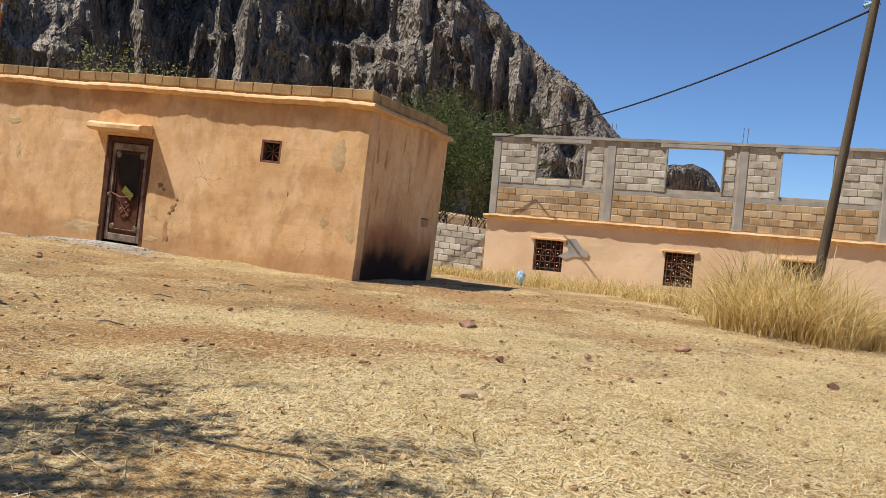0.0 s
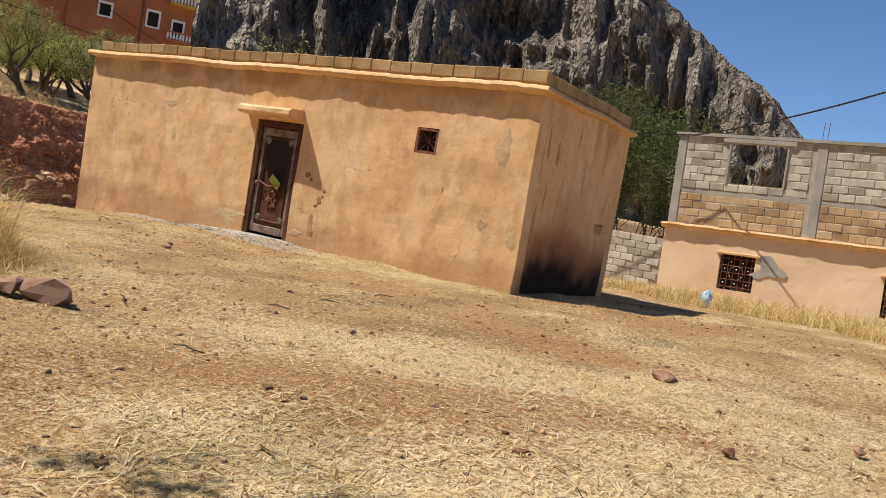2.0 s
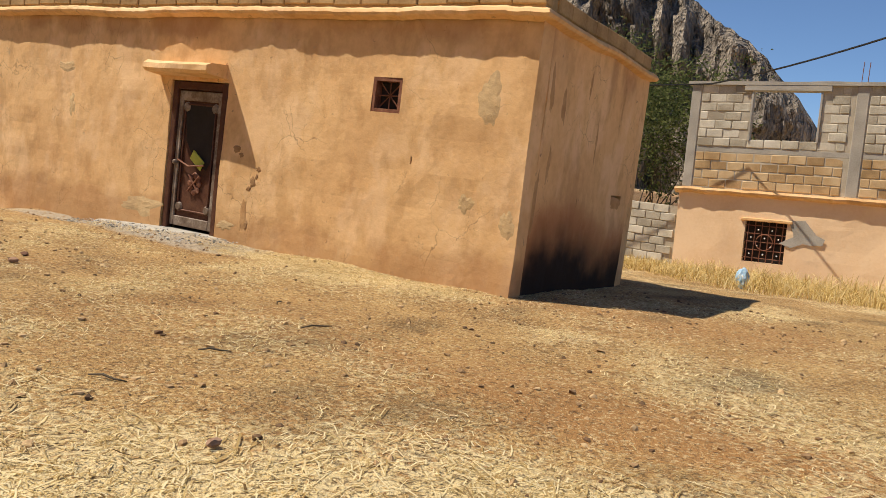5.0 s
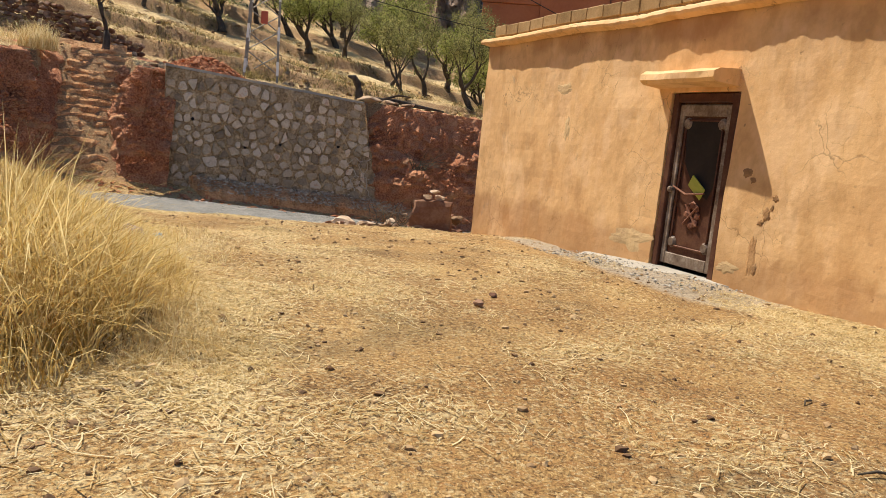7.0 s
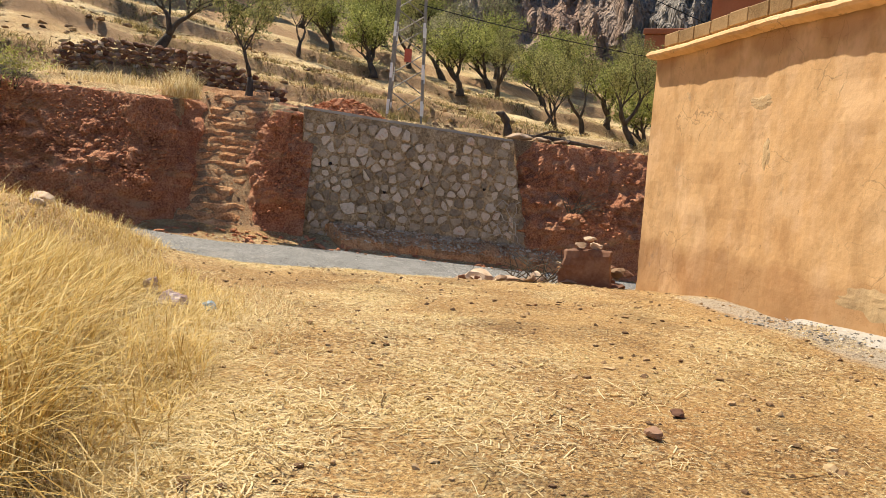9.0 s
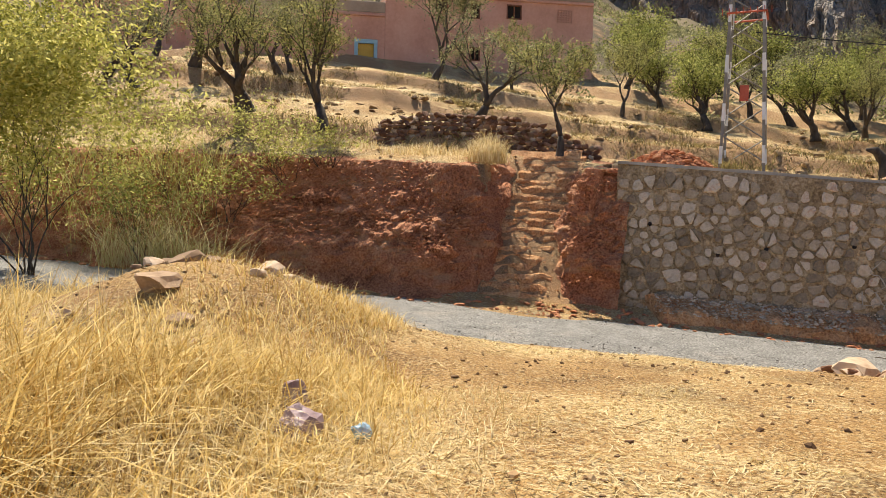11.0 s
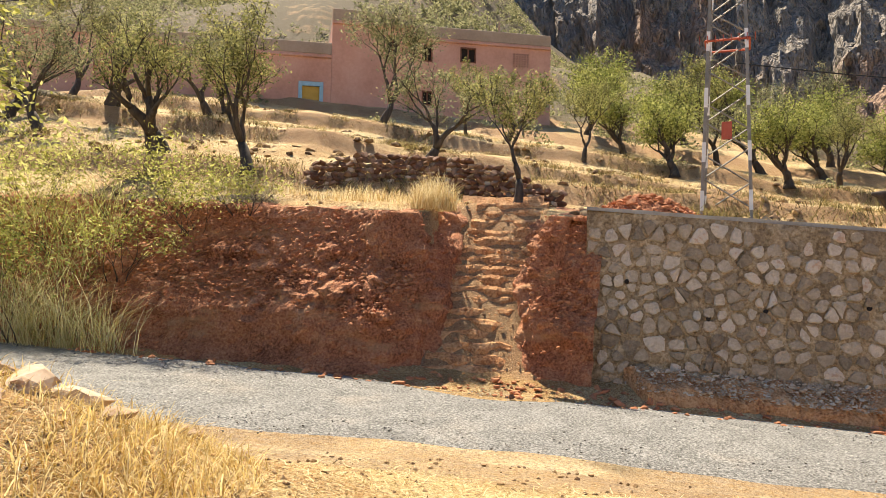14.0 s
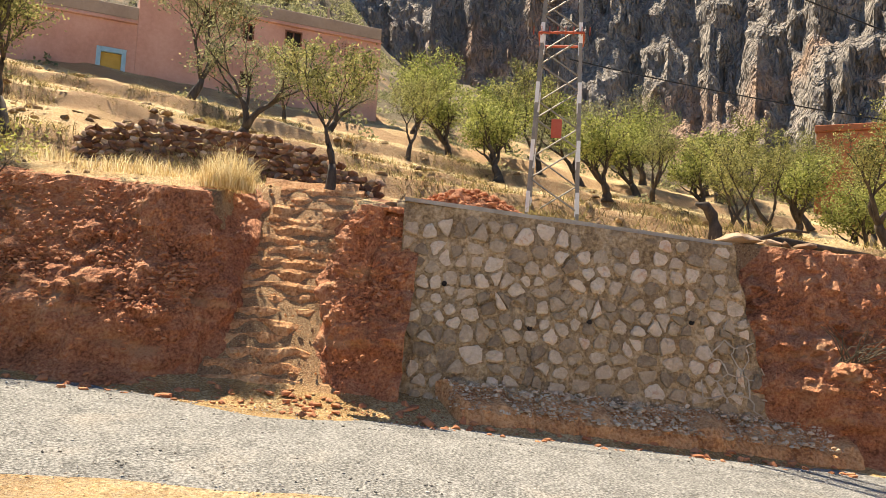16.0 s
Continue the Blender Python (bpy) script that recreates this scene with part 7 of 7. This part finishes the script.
# neighbouring pink house, partly hidden by trees
nb = thing("pink_house", (-47.0, -22.0, 8.5), "low red-pink house behind the trees", "house", rz=25)
bm = bmesh.new()
wall_with_holes(bm, [0, 5, 9.5], [0, 2, 4.8], 0.3, [(1.8, 2.8, 2.2, 3.4), (5.6, 6.6, 2.2, 3.4)])
bmesh.ops.recalc_face_normals(bm, faces=bm.faces)
ob = part("wall", bm, M_PINK, nb)
ob.matrix_basis = pose(0, 0, 0, 0, 0, 90)
bm = bmesh.new()
box(bm, -6, -0.32, 0, 9.5, -0.5, 4.79)
part("body", bm, M_PINK, nb)
bm = bmesh.new()
box(bm, -6.1, 0.1, -0.1, 9.6, 4.8, 5.2, bevel=0.03)
part("parapet", bm, M_PINKTRIM, nb)

# red-ochre building beyond the house
red = thing("red_building", (-68.4, 42.5, 4.6), "red-ochre building with white-framed windows and balustrades", "building", rz=-35)
RW = [(5.35, 6.4, 5.6, 6.95), (2.0, 3.05, 5.6, 6.75), (7.2, 8.2, 5.2, 6.6), (2.0, 3.05, 2.2, 3.5), (5.35, 6.4, 2.2, 3.5)]
bm = bmesh.new()
wall_with_holes(bm, [0, 3, 6, 8.75], [-2, 3, 10.4], 0.35, RW)
bmesh.ops.recalc_face_normals(bm, faces=bm.faces)
ob = part("wall", bm, M_REDWALL, red)
ob.matrix_basis = pose(12, 0, 0, 0, 0, 90)
bm = bmesh.new()
box(bm, -6, 11.6, 0.0, 8.75, -2, 10.35)
part("body", bm, M_REDWALL, red)
bm = bmesh.new()
box(bm, -6.2, 12.2, -0.2, 8.95, 10.41, 10.9, bevel=0.05)
part("parapet", bm, M_REDWALL, red)
for h in RW:
    w_ = part("window", (lambda b: (box(b, 11.7, 11.76, h[0], h[1], h[2], h[3]), b)[1])(bmesh.new()), M_DARK, red)
    bm = bmesh.new()
    for b_ in ((h[0], h[0] + 0.14, h[2], h[3]), (h[1] - 0.14, h[1], h[2], h[3]), (h[0] + 0.14, h[1] - 0.14, h[3] - 0.16, h[3]), (h[0] + 0.14, h[1] - 0.14, h[2], h[2] + 0.12)):
        box(bm, 11.8, 12.06, b_[0], b_[1], b_[2], b_[3], bevel=0.01)
    part("window_frame", bm, M_WHITE, w_, "white window frame")
bm = bmesh.new()
box(bm, 0.0, 11.8, -4.4, -0.01, -2, 7.4, bevel=0.04)
box(bm, -0.1, 11.95, -4.5, -0.01, 7.41, 7.8, bevel=0.04)
part("wing", bm, M_REDWALL, red, "lower red-ochre wing with a flat roof")
bm = bmesh.new()
tube(bm, [(12.08, 5.1, -1.5), (12.08, 5.1, 10.4)], [0.07, 0.07], 8)
part("drainpipe", bm, M_IRON, red, "dark drainpipe")
for (z0, y0, y1) in ((5.0, 6.9, 8.75), (7.75, 6.9, 8.75)):
    bm = bmesh.new()
    box(bm, 12.01, 12.9, y0, y1, z0 - 0.15, z0, bevel=0.03)
    box(bm, 12.72, 12.88, y0, y1, z0 + 0.5, z0 + 0.6, bevel=0.02)
    bal = part("balcony", bm, M_YELLOW if z0 > 6 else M_REDWALL, red, "small balcony with a white balustrade")
    for i in range(8):
        y = y0 + 0.12 + (y1 - y0 - 0.24) * i / 7
        bm = bmesh.new()
        tube(bm, [(12.8, y, z0), (12.8, y, z0 + 0.25), (12.8, y, z0 + 0.5)], [0.045, 0.08, 0.045], 7)
        part("baluster", bm, M_WHITE, bal)

# ==== cliffs ====
CREST = [(-30, 1.5), (-6, 2.2), (-2.5, 3.0), (-0.5, 4.0), (0.8, 5.6), (2.2, 6.2), (3.6, 6.0), (5.2, 5.0), (6.4, 6.4), (7.6, 7.8), (9.5, 9.9), (13.9, 12.8), (17.5, 15.2), (19.8, 17.0), (24, 20.5), (30, 24), (40, 28), (60, 31), (90, 33), (120, 32), (150, 26), (180, 14), (200, 6), (230, 3)]
C0 = Vector((-4.0, 3.0, 1.3))
verts, faces = [], []
azs = [-30 + 0.33 * i for i in range(int(260 / 0.33) + 1)]
ROWS_C = 84
for az in azs:
    a = radians(az)
    ux, uy = -math.sin(a), math.cos(a)
    base_r = 170.0 + 60 * smooth(10, -8, az) + 20 * smooth(50, 90, az)
    el = lerp_table(az, CREST) * (1 + 0.035 * noise.noise((az * 0.5, 0, 0)) + 0.02 * noise.noise((az * 1.7, 0, 3)))
    top = base_r * math.tan(radians(el))
    arc = base_r * a
    for k in range(ROWS_C):
        s = k / (ROWS_C - 1)
        h = -8 + (top + 8) * s
        rib = noise.noise((arc * 0.03, h * 0.008, 1)) * 16 + (0.5 - abs(noise.noise((arc * 0.075 + 0.3 * noise.noise((arc * 0.02, h * 0.03, 2)), h * 0.016, 5)))) * 20 + (0.4 - abs(noise.noise((arc * 0.2, h * 0.035, 7)))) * 11 + (0.4 - abs(noise.noise((arc * 0.45, h * 0.09, 9)))) * 5 + (0.4 - abs(noise.noise((arc * 0.03, h * 0.13, 11)))) * 9 + noise.noise((arc * 0.9, h * 0.35, 13)) * 2.0
        rib *= 1 - 0.6 * smooth(45, 70, az)
        rib += smooth(40, 65, az) * (7 * noise.noise((arc * 0.13, h * 0.045, 21)) + 4 * (0.4 - abs(noise.noise((arc * 0.33, h * 0.11, 22)))) + 2 * noise.noise((arc * 0.8, h * 0.35, 23)))
        fade = min(1.0, 0.15 + s * 3) * (1 - 0.75 * smooth(0.93, 1.0, s))
        lean_c = 0.55 + 0.3 * smooth(45, 75, az)
        r = base_r + (top * lean_c) * s ** 1.5 - rib * fade * min(1.0, 0.12 + top / 60)
        verts.append((C0.x + ux * r, C0.y + uy * r, C0.z + h * (1 + lean_c * (top / base_r) * s ** 1.5)))
for i in range(len(azs) - 1):
    for k in range(ROWS_C - 1):
        a = i * ROWS_C + k
        faces.append((a, a + ROWS_C, a + ROWS_C + 1, a + 1))
cliff = from_lists("cliff", verts, faces, M_CLIFF)
# side of the cliff that takes the painted haze and red patches
layer(cliff, "haze_and_red_rock", lambda x, y, z: smooth(38, 58, math.degrees(math.atan2(-(x - C0.x), y - C0.y)) % 360))
tagged(cliff, "towering grey limestone cliffs with dark vertical clefts", "cliff", kind="structure")
